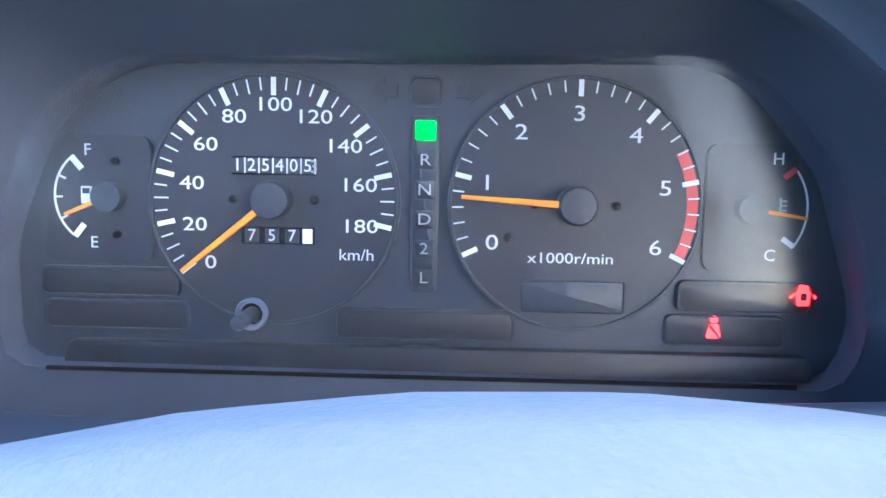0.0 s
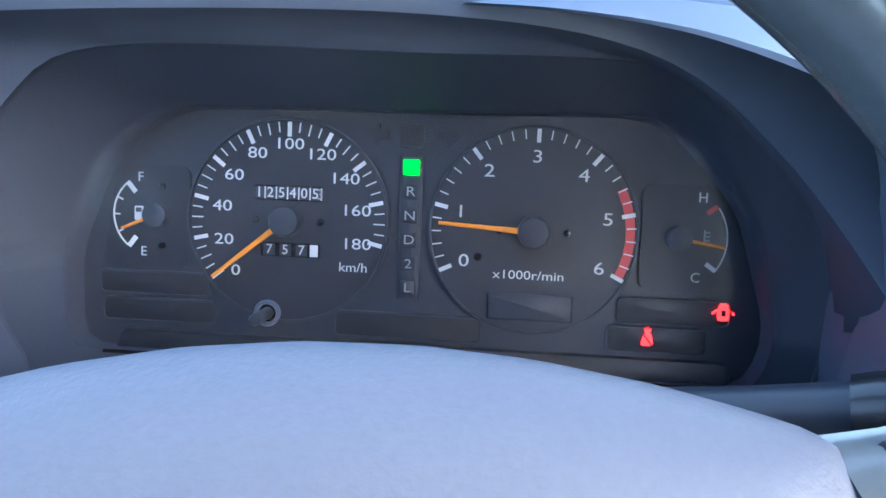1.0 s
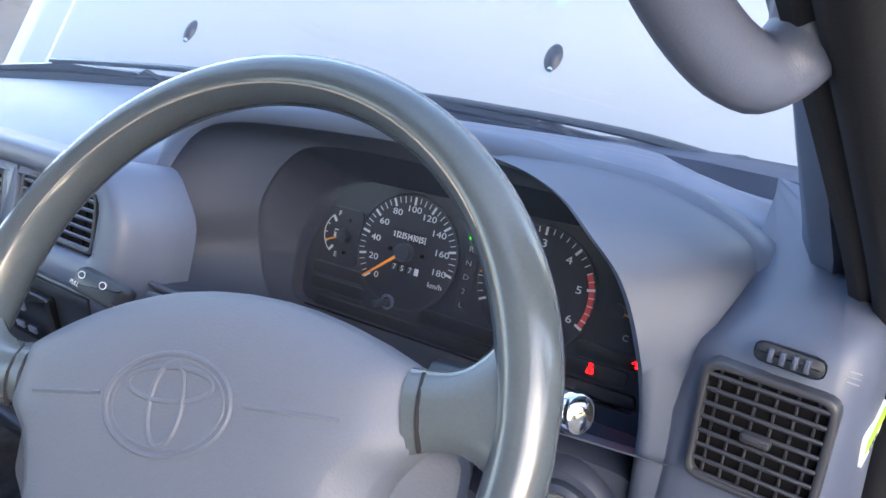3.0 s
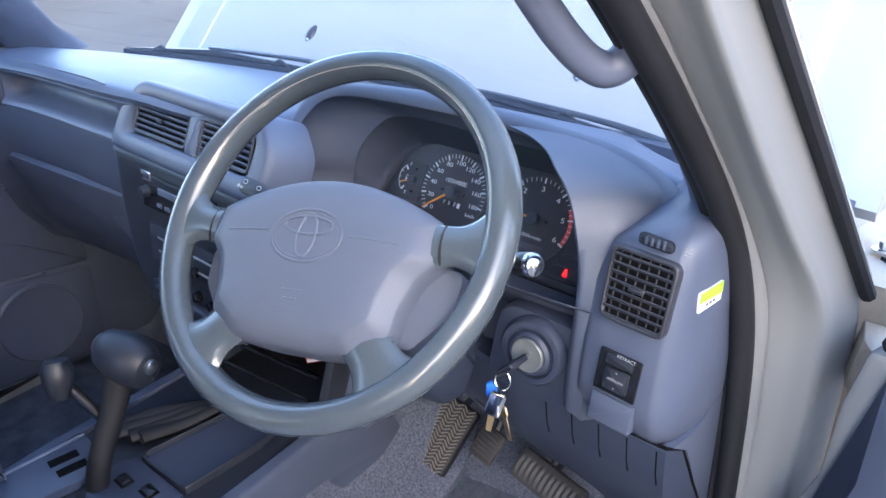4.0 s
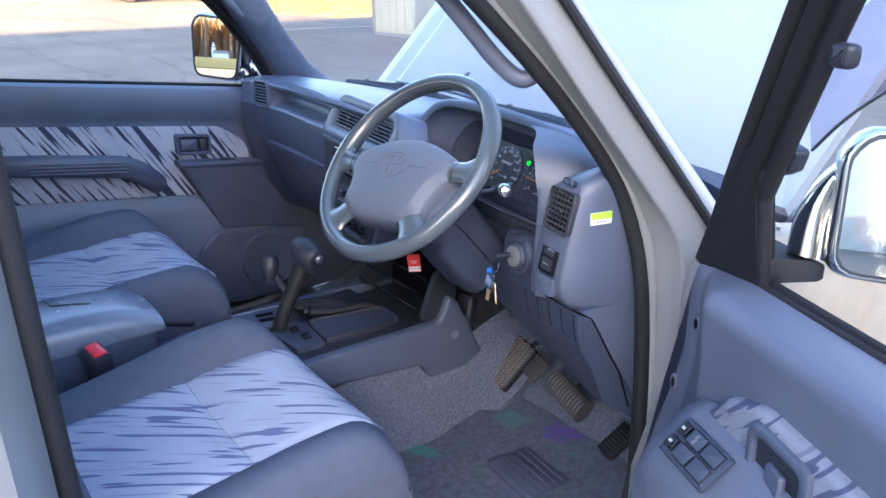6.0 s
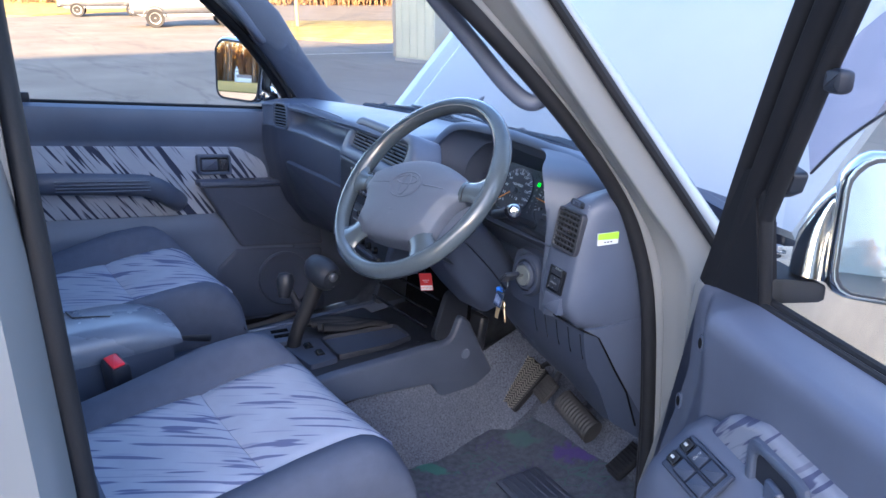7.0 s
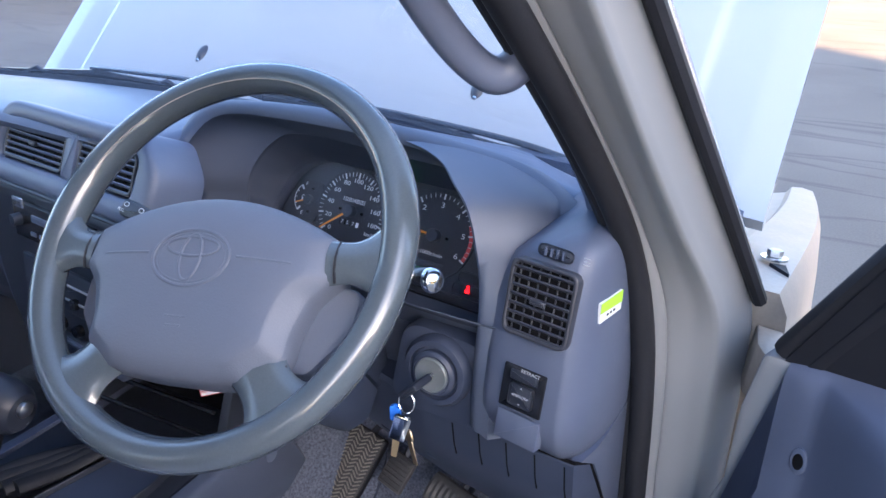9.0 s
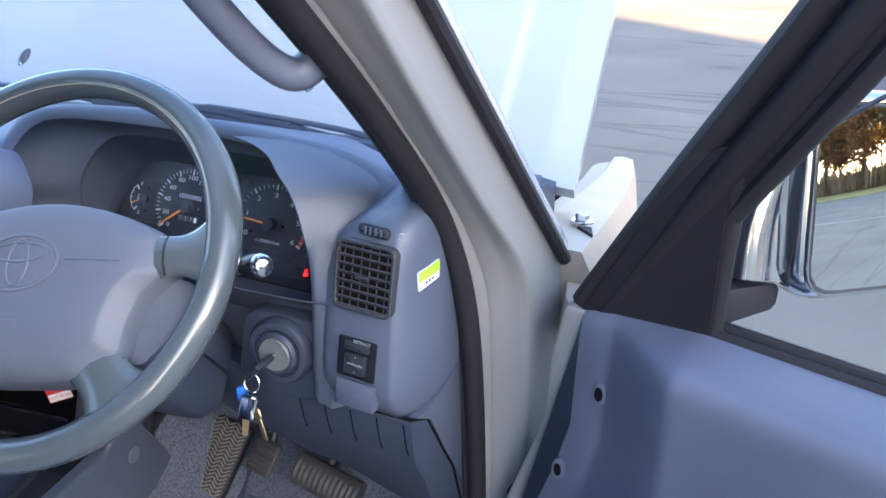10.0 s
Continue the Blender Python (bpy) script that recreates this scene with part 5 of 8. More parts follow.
# airbag cover: a domed shield with arms running down to the lower spokes
half = [(x, 0.0490 - 2.28 * x * x) for x in (0.0, 0.02, 0.04, 0.06, 0.08, 0.10, 0.115)] + [(0.1265, 0.0125), (0.1310, -0.0230), (0.1130, -0.0420), (0.1030, -0.0720), (0.1020, -0.0960), (0.0700, -0.1180), (0.030, -0.1220)]
shield = half + [(-x, y) for x, y in reversed(half[1:])]
OUTL = [Vector(p) for p in resample(rpoly(shield, [0.05] * 7 + [0.006, 0.008, 0.03, 0.05, 0.014, 0.012, 0.03, 0.03, 0.012, 0.014, 0.05, 0.03, 0.008, 0.006] + [0.05] * 6, 6), 132)]
PC = Vector((0.0, -0.030))
def pad_z(r, w=0.0):
    dome = 0.0005 + 0.0255 * max(0.0, 1 - r ** 4.2) ** 0.50
    arm = 0.0260 - 0.0035 * (r / 0.84) ** 6 if r < 0.84 else 0.0225 - 0.0150 * ((r - 0.84) / 0.16)
    return dome * (1 - w) + arm * w
def arm_weight(o):
    """One where the cover has a bevelled arm running from the upper to the lower spoke."""
    a = math.degrees(math.atan2(o.y - PC.y, abs(o.x)))
    up, low = min(1, max(0, (16 - a) / 26)), min(1, max(0, (a + 66) / 26))
    u = min(up, low)
    return 0.75 * u * u * (3 - 2 * u)
def reach(x, y):
    """How far a point lies from the middle of the cover (0) to its edge (1)."""
    d = Vector((x, y)) - PC
    if d.length < 1e-6:
        return 0.0
    k = max(OUTL, key=lambda o: (o - PC).normalized().dot(d.normalized()))
    return d.length / (k - PC).length
rings = []
for r, dz in [(1.0, -0.030), (1.012, -0.016), (1.014, -0.006), (1.008, -0.002)]:
    rings.append([MW @ Vector((*(PC + (o - PC) * r), dz)) for o in OUTL])
for r in (0.998, 0.99, 0.975, 0.955, 0.925, 0.89, 0.862, 0.845, 0.83, 0.80, 0.76, 0.68, 0.58, 0.46, 0.32, 0.16, 0.03):
    rings.append([MW @ Vector((*(PC + (o - PC) * r), pad_z(r, arm_weight(o)))) for o in OUTL])
pad = part("airbag_cover", loft(rings), PAD, sw, "soft grained airbag cover with an oval emblem", angle=75)
# recessed side covers, between the arms of the cover and the rim
for s in (-1, 1):
    wing_poly = rpoly([(s * 0.100, -0.020), (s * 0.150, -0.022), (s * 0.146, -0.064), (s * 0.112, -0.104), (s * 0.092, -0.100)], [0.01, 0.014, 0.02, 0.014, 0.01], 4)
    part("side_cover", prism(wing_poly, MW @ pose(0, 0, -0.009, 0, s * 5), -0.012, 0.004, 0.006), PAD, sw)
    part("spoke_joint", tube([MW @ Vector((s * (0.1315 + 0.002 * k / 6), 0.011 - 0.037 * k / 6, 0.0122 - 0.006 * abs(k / 3 - 1) ** 2)) for k in range(7)], 0.0014, 6), RUBBER, sw, "dark joint between cover and spoke")
    part("spoke_joint", tube([MW @ Vector((s * (0.1050 - 0.0335 * k / 6), -0.0985 - 0.0235 * k / 6, 0.0092 - 0.007 * abs(k / 3 - 1) ** 2)) for k in range(7)], 0.0014, 6), RUBBER, sw)
def on_pad(x, y, lift=0.0):
    return MW @ Vector((x, y, pad_z(reach(x, y)) + lift))
for us in ((-0.098, -0.046), (0.046, 0.098)):
    part("cover_groove", tube([on_pad(us[0] + (us[1] - us[0]) * k / 8, -0.012 - 0.004 * abs(us[0] + (us[1] - us[0]) * k / 8) / 0.1, -0.0002) for k in range(9)], 0.0013, 6), PAD, pad)
# oval emblem drawn as plain rings
def oval(rx, ry, cx_=0.0, cy_=0.0, w=0.0012, lift=0.0):
    pts = [on_pad(cx_ - 0.001 + rx * math.cos(2 * math.pi * k / 64), cy_ - 0.0165 + ry * math.sin(2 * math.pi * k / 64), lift) for k in range(64)]
    return tube(pts, w, 8, closed=True)
part("emblem_ring", oval(0.0395, 0.0262, w=0.0019, lift=-0.0006), PAD, pad, "raised oval emblem rings")
part("emblem_ring", oval(0.0355, 0.0228, w=0.0010, lift=-0.0005), PAD, pad)
part("emblem_ring", oval(0.0105, 0.0215, 0, 0, 0.0017, -0.0004), PAD, pad)
part("emblem_ring", oval(0.0270, 0.0090, 0, 0.0100, 0.0016, -0.0004), PAD, pad)
for k in range(2):
    part("moulded_mark", rbox(0.022 - 0.006 * k, 0.0022, 0.0006, Matrix.Translation(on_pad(0.0, -0.070 - 0.008 * k, -0.0003)) @ MW.to_3x3().to_4x4() @ pose(0, 0, 0, 4), 0.0004, 1), PAD, pad)
# column shroud, two halves
MCOL = tilted(-0.035, 0.10, 1.155, 42, 2)
col = thing("column_shroud", "dark grey shroud round the steering column", "column shroud", (-0.03, 0.15, 1.12))
for nm, sgn in (("upper_half", 1), ("lower_half", -1)):
    rows = []
    for d_, w, h, dy in ((0.02, 0.055, 0.050, -0.018), (-0.02, 0.062, 0.058, -0.022), (-0.09, 0.066, 0.062, -0.03), (-0.16, 0.062, 0.06, -0.04)):
        a = [(-w, 0.001), (w, 0.001), (w, h * 0.6), (w * 0.7, h), (-w * 0.7, h), (-w, h * 0.6)]
        rows.append([MCOL @ Vector((x, sgn * y + dy, d_)) for x, y in resample(rpoly(a, [0.002, 0.002, 0.02, 0.025, 0.025, 0.02], 4), 40)])
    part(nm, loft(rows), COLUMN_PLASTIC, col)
part("adjuster_slot", rbox(0.030, 0.022, 0.004, MCOL @ pose(0.050, -0.066, 0.012, 90), 0.003), BLACK, col)
# stalks: the wiper stalk shows on the far side, the lamp stalk by the ignition
st = thing("wiper_stalk", "black wiper stalk with white symbols", "control stalk", (-0.10, 0.15, 1.19), "column stalks")
part("arm", tube(smooth_path([(-0.08, 0.165, 1.165), (-0.14, 0.145, 1.185), (-0.20, 0.122, 1.208)], 10), 0.0075, 10), BLACK, st)
MWS = Matrix.Translation((-0.228, 0.116, 1.212)) @ pose(0, 0, 0, 50, 0, -4) @ pose(0, 0, 0, 0, 0, -6)
part("head", rbox(0.060, 0.021, 0.015, MWS, 0.006), BLACK, st)
letters("PULL", MWS @ pose(-0.024, -0.004, 0.0152), 0.005, INK, st)
for k in range(2):
    part("symbol", ringplate(circle(0.0042, 12, -0.020 + 0.026 * k, 0.004, ry=0.003), circle(0.0034, 12, -0.020 + 0.026 * k, 0.004, ry=0.0022), MWS, 0.0146, 0.0152), INK, st)
ls = thing("lamp_stalk", "black lamp stalk with a shiny worn end", "control stalk", (0.10, 0.13, 1.21), "column stalks")
part("arm", tube(smooth_path([(0.03, 0.155, 1.185), (0.085, 0.130, 1.205), (0.125, 0.112, 1.222)], 10), 0.0095, 10), BLACK, ls)
MLS = Matrix.Translation((0.118, 0.114, 1.219)) @ Vector((0.86, -0.42, 0.32)).to_track_quat("Z", "Y").to_matrix().to_4x4()
part("knob", revolve([(0.0, 0.0), (0.0115, 0.0), (0.0125, 0.006), (0.0125, 0.024), (0.0105, 0.030), (0.0, 0.0315)], MLS, 24), BLACK_SHINY, ls)
part("knob_cap", revolve([(0.0118, 0.022), (0.0122, 0.028), (0.0105, 0.0315), (0.006, 0.034), (0.0, 0.0345)], MLS, 24), CHROME, ls, "shiny end cap")
# ignition lock and key
BRASS = mat("worn_brass", (0.52, 0.40, 0.24), 0.35, 1.0, bump=0.1, grain=600, var=0.2)
MIG = tilted(0.116, 0.163, 1.088, 6, -4)
ig = thing("ignition_lock", "silver ignition lock in a round dark surround", "ignition lock", MIG.translation)
part("surround_panel", prism(rpoly([(-0.066, -0.062), (0.058, -0.062), (0.054, 0.040), (-0.05, 0.044)], 0.03, 5), MIG, -0.05, -0.006, 0.008), COLUMN_PLASTIC, ig, "raised panel round the lock")
part("bezel", revolve([(0.0, -0.01), (0.040, -0.008), (0.040, 0.0), (0.036, 0.006), (0.030, 0.007), (0.028, 0.002), (0.0, 0.0)], MIG, 40), COLUMN_PLASTIC, ig)
part("ring", revolve([(0.0, 0.0), (0.0255, 0.0), (0.0255, 0.008), (0.022, 0.011), (0.019, 0.010), (0.0, 0.009)], MIG, 40), COLUMN_PLASTIC, ig, "dark ring")
part("barrel", revolve([(0.0, 0.008), (0.0195, 0.008), (0.0195, 0.0125), (0.018, 0.0135), (0.0165, 0.0128), (0.0, 0.0128)], MIG, 32), mat("zinc_lock_face", (0.150, 0.170, 0.175), 0.34, 0.25, bump=0.15, grain=700, var=0.15), ig, "silver barrel face")
ky = thing("car_keys", "car key in the lock with keys and a blue fob hanging", "keys", MIG @ Vector((0, 0, 0.03)))
MK = MIG @ pose(0, 0, 0.012, 0, 0, 45)
part("key_blade", rbox(0.009, 0.0025, 0.018, MK, 0.0006), STEEL, ky)
part("key_head", prism(rpoly([(-0.013, -0.004), (0.013, -0.004), (0.013, 0.004), (-0.013, 0.004)], 0.003, 3), MK, 0.016, 0.046, 0.004), BLACK, ky, "black plastic key head")
HK = MIG @ Vector((-0.006, -0.008, 0.048))
part("split_ring", tube([HK + Vector((0.009 * math.cos(t / 4), 0.003 * math.sin(t / 4), -0.010 + 0.010 * math.sin(t / 4))) for t in range(26)], 0.0010, 6, closed=True), CHROME, ky)
MH = Matrix.Translation(HK + Vector((-0.006, -0.003, -0.028)))
part("fob", prism(rpoly([(-0.006, -0.010), (0.006, -0.010), (0.006, 0.007), (0.0, 0.010), (-0.006, 0.007)], 0.003, 4), MH @ pose(-0.007, 0.003, 0.002, 90, 0, 12), -0.003, 0.003, 0.0015, both=True), mat("fob_blue", (0.03, 0.16, 0.62), 0.25), ky, "blue fob")
part("fob_plate", prism(rpoly([(-0.0085, -0.017), (0.0085, -0.019), (0.0095, 0.012), (-0.0085, 0.012)], 0.003, 3), MH @ pose(0.003, -0.005, -0.006, 90, 14, 20), -0.002, 0.003, 0.001), CHROME, ky, "silver plate")
for k, (dx, rz, rl) in enumerate(((-0.003, 35, 6), (0.008, -25, -26))):
    mk = MH @ pose(dx, 0.0, -0.014, 0, rl, rz)
    kb = part("spare_key", prism(rpoly([(-0.007, -0.002), (0.007, -0.002), (0.007, 0.012), (-0.007, 0.012)], 0.005, 4), mk @ pose(0, 0, -0.010, 90), -0.001, 0.001, 0.0005), BRASS, ky, "hanging brass spare key")
    part("blade", prism(rpoly([(-0.004, -0.026), (0.002, -0.028), (0.004, -0.002), (-0.004, -0.002)], 0.001, 2), mk @ pose(0, 0, -0.010, 90), -0.0008, 0.0008), BRASS, kb)
# oil-change tag hanging under the column
tag = thing("service_tag", "small red and white hanging service tag", "tag", (-0.222, 0.170, 0.935))
MTG = Matrix.Translation((-0.226, 0.172, 0.960)) @ pose(0, 0, 0, 84, 0, 32) @ pose(0, 0, 0, 0, 0, 10)
part("card", prism(rrect(0.030, 0.040, 0.001), MTG, -0.0004, 0.0004), mat("tag_red", (0.55, 0.03, 0.03), 0.5), tag)
part("white_band", prism(rrect(0.028, 0.011, 0.0005, 0, -0.0135), MTG, 0.0004, 0.0008), INK, tag)
letters("MOTOR OIL", MTG @ pose(0, -0.0135, 0.0010), 0.0050, RED_INK, tag)
for k in range(2):
    part("bar", prism(rrect(0.016 - 0.006 * k, 0.0014, 0.0002, 0, 0.004 - 0.004 * k), MTG, 0.0004, 0.0007), INK, tag)
part("string", tube([MTG @ Vector((0, 0.019, 0)), MTG @ Vector((0.002, 0.04, 0.0)), Vector((-0.18, 0.22, 1.05))], 0.0008, 5), BLACK, tag)
# ---------------------------------------------------------------- floor, pedals
mat_floor = thing("floor_mat", "dark patterned floor mat with purple and teal patches", "floor mat", (0.03, 0.25, 0.505))


def mat_cloth():
    """Dark pile woven with a crazed pattern of teal lines and a few soft coloured fields."""
    m = mat("mat_pile", (0.080, 0.095, 0.132), 0.95, bump=1.0, grain=520, var=0.35, stain=60, spec=0.1, dist=0.003)
    N, L = m.node_tree.nodes, m.node_tree.links
    b = N["Principled BSDF"]
    tc = N.new("ShaderNodeTexCoord")
    base = b.inputs["Base Color"].links[0].from_socket
    wob = N.new("ShaderNodeTexNoise")
    wob.inputs["Scale"].default_value, wob.inputs["Detail"].default_value = 34.0, 5
    L.new(tc.outputs["Object"], wob.inputs["Vector"])

    def math_node(op, a, b_, c=None):
        n = N.new("ShaderNodeMath")
        n.operation = op
        for k, v in enumerate((a, b_, c)):
            if v is None:
                continue
            if isinstance(v, (int, float)):
                n.inputs[k].default_value = v
            else:
                L.new(v, n.inputs[k])
        return n.outputs[0]

    def over(fac, colr):
        nonlocal base
        mx = N.new("ShaderNodeMixRGB")
        L.new(fac, mx.inputs["Fac"])
        L.new(base, mx.inputs["Color1"])
        mx.inputs["Color2"].default_value = (*colr, 1)
        base = mx.outputs[0]

    def ramp(value, lo, hi):
        r = N.new("ShaderNodeMapRange")
        r.interpolation_type = "SMOOTHSTEP"
        r.inputs["From Min"].default_value, r.inputs["From Max"].default_value = lo, hi
        L.new(value, r.inputs["Value"])
        return r.outputs["Result"]
    # crazed outlines, present in drifts
    for scale, turn, colr, lo in ((34.0, 24, (0.070, 0.125, 0.140), 0.46), (46.0, -12, (0.080, 0.075, 0.160), 0.50)):
        mp = N.new("ShaderNodeMapping")
        mp.inputs["Rotation"].default_value = (0, 0, radians(turn))
        mp.inputs["Scale"].default_value = (1.0, 0.55, 1.0)
        L.new(tc.outputs["Object"], mp.inputs["Vector"])
        vo, dr = N.new("ShaderNodeTexVoronoi"), N.new("ShaderNodeTexNoise")
        vo.feature = "DISTANCE_TO_EDGE"
        vo.inputs["Scale"].default_value = scale
        L.new(mp.outputs[0], vo.inputs["Vector"])
        dr.inputs["Scale"].default_value, dr.inputs["Detail"].default_value = scale * 0.45, 2
        L.new(mp.outputs[0], dr.inputs["Vector"])
        line = ramp(vo.outputs["Distance"], 0.05, 0.015)
        over(math_node("MULTIPLY", line, ramp(dr.outputs["Fac"], lo, lo + 0.12)), colr)
    # soft fields of colour
    for at, size, colr in (((0.012, 0.432), (0.060, 0.036), (0.090, 0.050, 0.260)), ((-0.165, 0.135), (0.075, 0.022), (0.050, 0.190, 0.170)), ((-0.120, 0.385), (0.052, 0.030), (0.075, 0.150, 0.155)), ((0.10, 0.10), (0.05, 0.03), (0.075, 0.055, 0.19))):
        mp = N.new("ShaderNodeMapping")
        mp.vector_type = "TEXTURE"
        mp.inputs["Location"].default_value = (*at, 0.53)
        mp.inputs["Rotation"].default_value = (0, 0, radians(28))
        mp.inputs["Scale"].default_value = (size[0], size[1], 1.0)
        L.new(tc.outputs["Object"], mp.inputs["Vector"])
        ln = N.new("ShaderNodeVectorMath")
        ln.operation = "LENGTH"
        L.new(mp.outputs[0], ln.inputs[0])
        d = math_node("MULTIPLY_ADD", wob.outputs["Fac"], 2.4, ln.outputs["Value"])
        over(math_node("MULTIPLY", ramp(d, 2.30, 1.70), 0.75), colr)
    L.new(base, b.inputs["Base Color"])
    return m
MATPILE = mat_cloth()
# mat follows the floor and turns up the toe board
rows = []
for j in range(15):
    y = -0.20 + 0.66 * j / 14
    xs0 = -0.235 + 0.02 * max(0, y) ** 2
    xs1 = 0.285 - 0.25 * max(0, y - 0.22)
    z = 0.505 + 0.30 * max(0, y - 0.33) ** 1.2
    rows.append([(xs0, y, z), (xs0, y, z + 0.006), (xs0 + 0.006, y, z + 0.010)] + [(xs0 + (xs1 - xs0) * k / 10, y, z + 0.010 + 0.002 * math.sin(k * 1.7 + j)) for k in range(1, 10)] + [(xs1 - 0.006, y, z + 0.010), (xs1, y, z + 0.006), (xs1, y, z)])
part("mat_body", loft(rows), MATPILE, mat_floor)
heel = part("heel_pad", rbox(0.15, 0.12, 0.004, pose(0.055, 0.275, 0.518, 0, 0, -6), 0.003), LOWER_PLASTIC, mat_floor, "ribbed rubber heel pad")
for k in range(6):
    part("rib", rbox(0.138, 0.005, 0.003, pose(0.055, 0.228 + 0.019 * k, 0.5215, 0, 0, -6), 0.001), LOWER_PLASTIC, heel)
# carpet up the tunnel and beside the pedals
rows = []
for j in range(17):
    y = -0.25 + 0.80 * j / 16
    lift = max(0, y - 0.36)
    rows.append([(-0.17, y, 0.47), (-0.170 + 0.02 * math.sin(j), y, 0.505 + lift * 0.8), (-0.215, y, 0.530 + lift * 0.9), (-0.245, y, 0.575 + lift), (-0.262, y, 0.63 + lift * 0.6), (-0.285, y, 0.685 + lift * 0.3), (-0.32, y, 0.69), (-0.32, y, 0.47)])
part("tunnel_carpet", loft(rows), CARPET, car, "grey looped carpet along the tunnel")
rows = []
for i in range(11):
    x = -0.27 + 0.58 * i / 10
    rows.append([(x, 0.40, 0.495), (x, 0.50, 0.57), (x, 0.555, 0.66), (x, 0.56, 0.85), (x, 0.60, 0.85), (x, 0.60, 0.5)])
part("toe_board_carpet", loft(rows), CARPET, car, "grey carpeted toe board")


WORN_METAL = mat("worn_pedal_metal", (0.24, 0.23, 0.21), 0.5, 0.2, bump=0.3, grain=300, var=0.3)


def pedal(name, m, w, h, label, nrib, diagonal=False, armto=None, metal=False):
    p = thing(name, label, "pedal", m.translation, "pedals")
    RUB = PEDAL_RUBBER if "brown" in label else RUBBER
    part("backing", rbox(w, h, 0.018, m @ pose(0, 0, -0.018), 0.008), RUB, p)
    pad_ = part("pad", rbox(w * 0.94, h * 0.94, 0.004, m, 0.002), PEDAL_RUBBER if metal else RUB, p)
    for k in range(nrib):
        y = -h / 2 + h * (k + 0.7) / (nrib + 0.4)
        if diagonal:
            for c in range(6):
                part("rib", rbox(w * 0.160, 0.0026, 0.0022, m @ pose(-w * 0.375 + w * 0.15 * c, y, 0.0038, 0, 0, 36 if c % 2 else -36), 0.0008, 1), WORN_METAL, pad_)
        else:
            part("rib", rbox(w * 0.88, 0.0045, 0.004, m @ pose(0, y, 0.003), 0.0012, 1), RUB, pad_)
    if armto:
        part("arm", tube([m @ Vector((0, h * 0.2, -0.016)), m @ Vector((0, h * 0.8, -0.05)), Vector(armto)], 0.009, 8, flat=1.8), BLACK, p)
    return p
pedal("foot_rest", tilted(-0.205, 0.455, 0.622, 42, -2, -10), 0.092, 0.135, "wide parking brake pedal with a worn herringbone pad", 18, True, (-0.19, 0.60, 0.95), True)
MBP = tilted(0.034, 0.405, 0.662, 35, -6, -10)
bp = thing("brake_pedal", "worn black brake pedal with a ribbed rubber pad", "pedal", MBP.translation, "pedals")
pad_rows = []
for k in range(25):
    x = -0.062 + 0.124 * k / 24
    hh = 0.0022 if k % 2 else 0.0
    pad_rows.append([MBP @ Vector((x, 0.029 * math.cos(a), 0.020 * math.sin(a) + hh * math.sin(max(0, a)) - 0.012)) for a in [2 * math.pi * q / 18 for q in range(18)]])
part("pad", loft(pad_rows), PEDAL_RUBBER, bp, "ribbed rubber pad", angle=25)
part("arm", tube([MBP @ Vector((-0.01, 0.01, -0.02)), MBP @ Vector((-0.01, 0.07, -0.05)), Vector((0.0, 0.58, 0.95))], 0.009, 8, flat=1.8), BLACK, bp)
MSP = tilted(-0.098, 0.435, 0.660, 40, -4, -12)
sp = thing("side_pedal", "small black rubber pad between the pedals", "pedal", MSP.translation, "pedals")
part("pad", rbox(0.050, 0.060, 0.014, MSP @ pose(0, 0, -0.014), 0.005), PEDAL_RUBBER, sp)
for k in range(7):
    part("rib", rbox(0.042, 0.0035, 0.003, MSP @ pose(0, -0.024 + 0.008 * k, -0.001), 0.001, 1), PEDAL_RUBBER, sp)
part("arm", tube([MSP @ Vector((0, 0.02, -0.014)), Vector((-0.08, 0.57, 0.80))], 0.008, 8), BLACK, sp)
pedal("accelerator", tilted(0.215, 0.372, 0.655, 55, -4, -8), 0.042, 0.085, "black ribbed accelerator pedal", 10, False, (0.20, 0.56, 0.85))
part("under_dash_duct", rbox(0.42, 0.16, 0.10, pose(0.02, 0.42, 0.90, 20), 0.03), BLACK, car)

# ---------------------------------------------------------------- centre console
con = thing("centre_console", "dark slate centre console with a black tray", "centre console", (-0.42, 0.1, 0.6))
XR, XL = -0.262, -0.575
def side_wall(x, t):
    prof = rpoly([(-0.36, 0.770), (-0.04, 0.777), (0.272, 0.768), (0.302, 0.832), (0.330, 0.805), (0.372, 0.715), (0.412, 0.640), (0.408, 0.602), (0.240, 0.622), (0.212, 0.668), (0.03, 0.694), (-0.36, 0.735)], [0.01, 0.05, 0.035, 0.014, 0.03, 0.05, 0.03, 0.02, 0.02, 0.02, 0.05, 0.01], 5)
    m = Matrix(((0, 0, 1, x), (1, 0, 0, 0), (0, 1, 0, 0), (0, 0, 0, 1)))
    return prism(prof, m, 0, t, 0.008, 3)
wall_r = part("side_panel", side_wall(XR - 0.022, 0.024), PLASTIC_DARK, con, "grey-blue side panel")
part("side_panel", side_wall(XL, -0.024), PLASTIC_DARK, con)
part("screw_cap", revolve([(0, 0), (0.013, 0), (0.0125, 0.002), (0.009, 0.003), (0.0, 0.0028)], Matrix(((0, 0, 1, XR + 0.002), (1, 0, 0, 0.315), (0, 1, 0, 0.722), (0, 0, 0, 1))), 20), PLASTIC, wall_r)
part("tray_floor", rbox(0.30, 0.62, 0.05, pose(-0.42, 0.06, 0.69, 3), 0.01), BLACK, con, "black tray floor")
part("tray_front", rbox(0.30, 0.03, 0.10, pose(-0.42, 0.37, 0.70, -12), 0.012), BLACK, con)
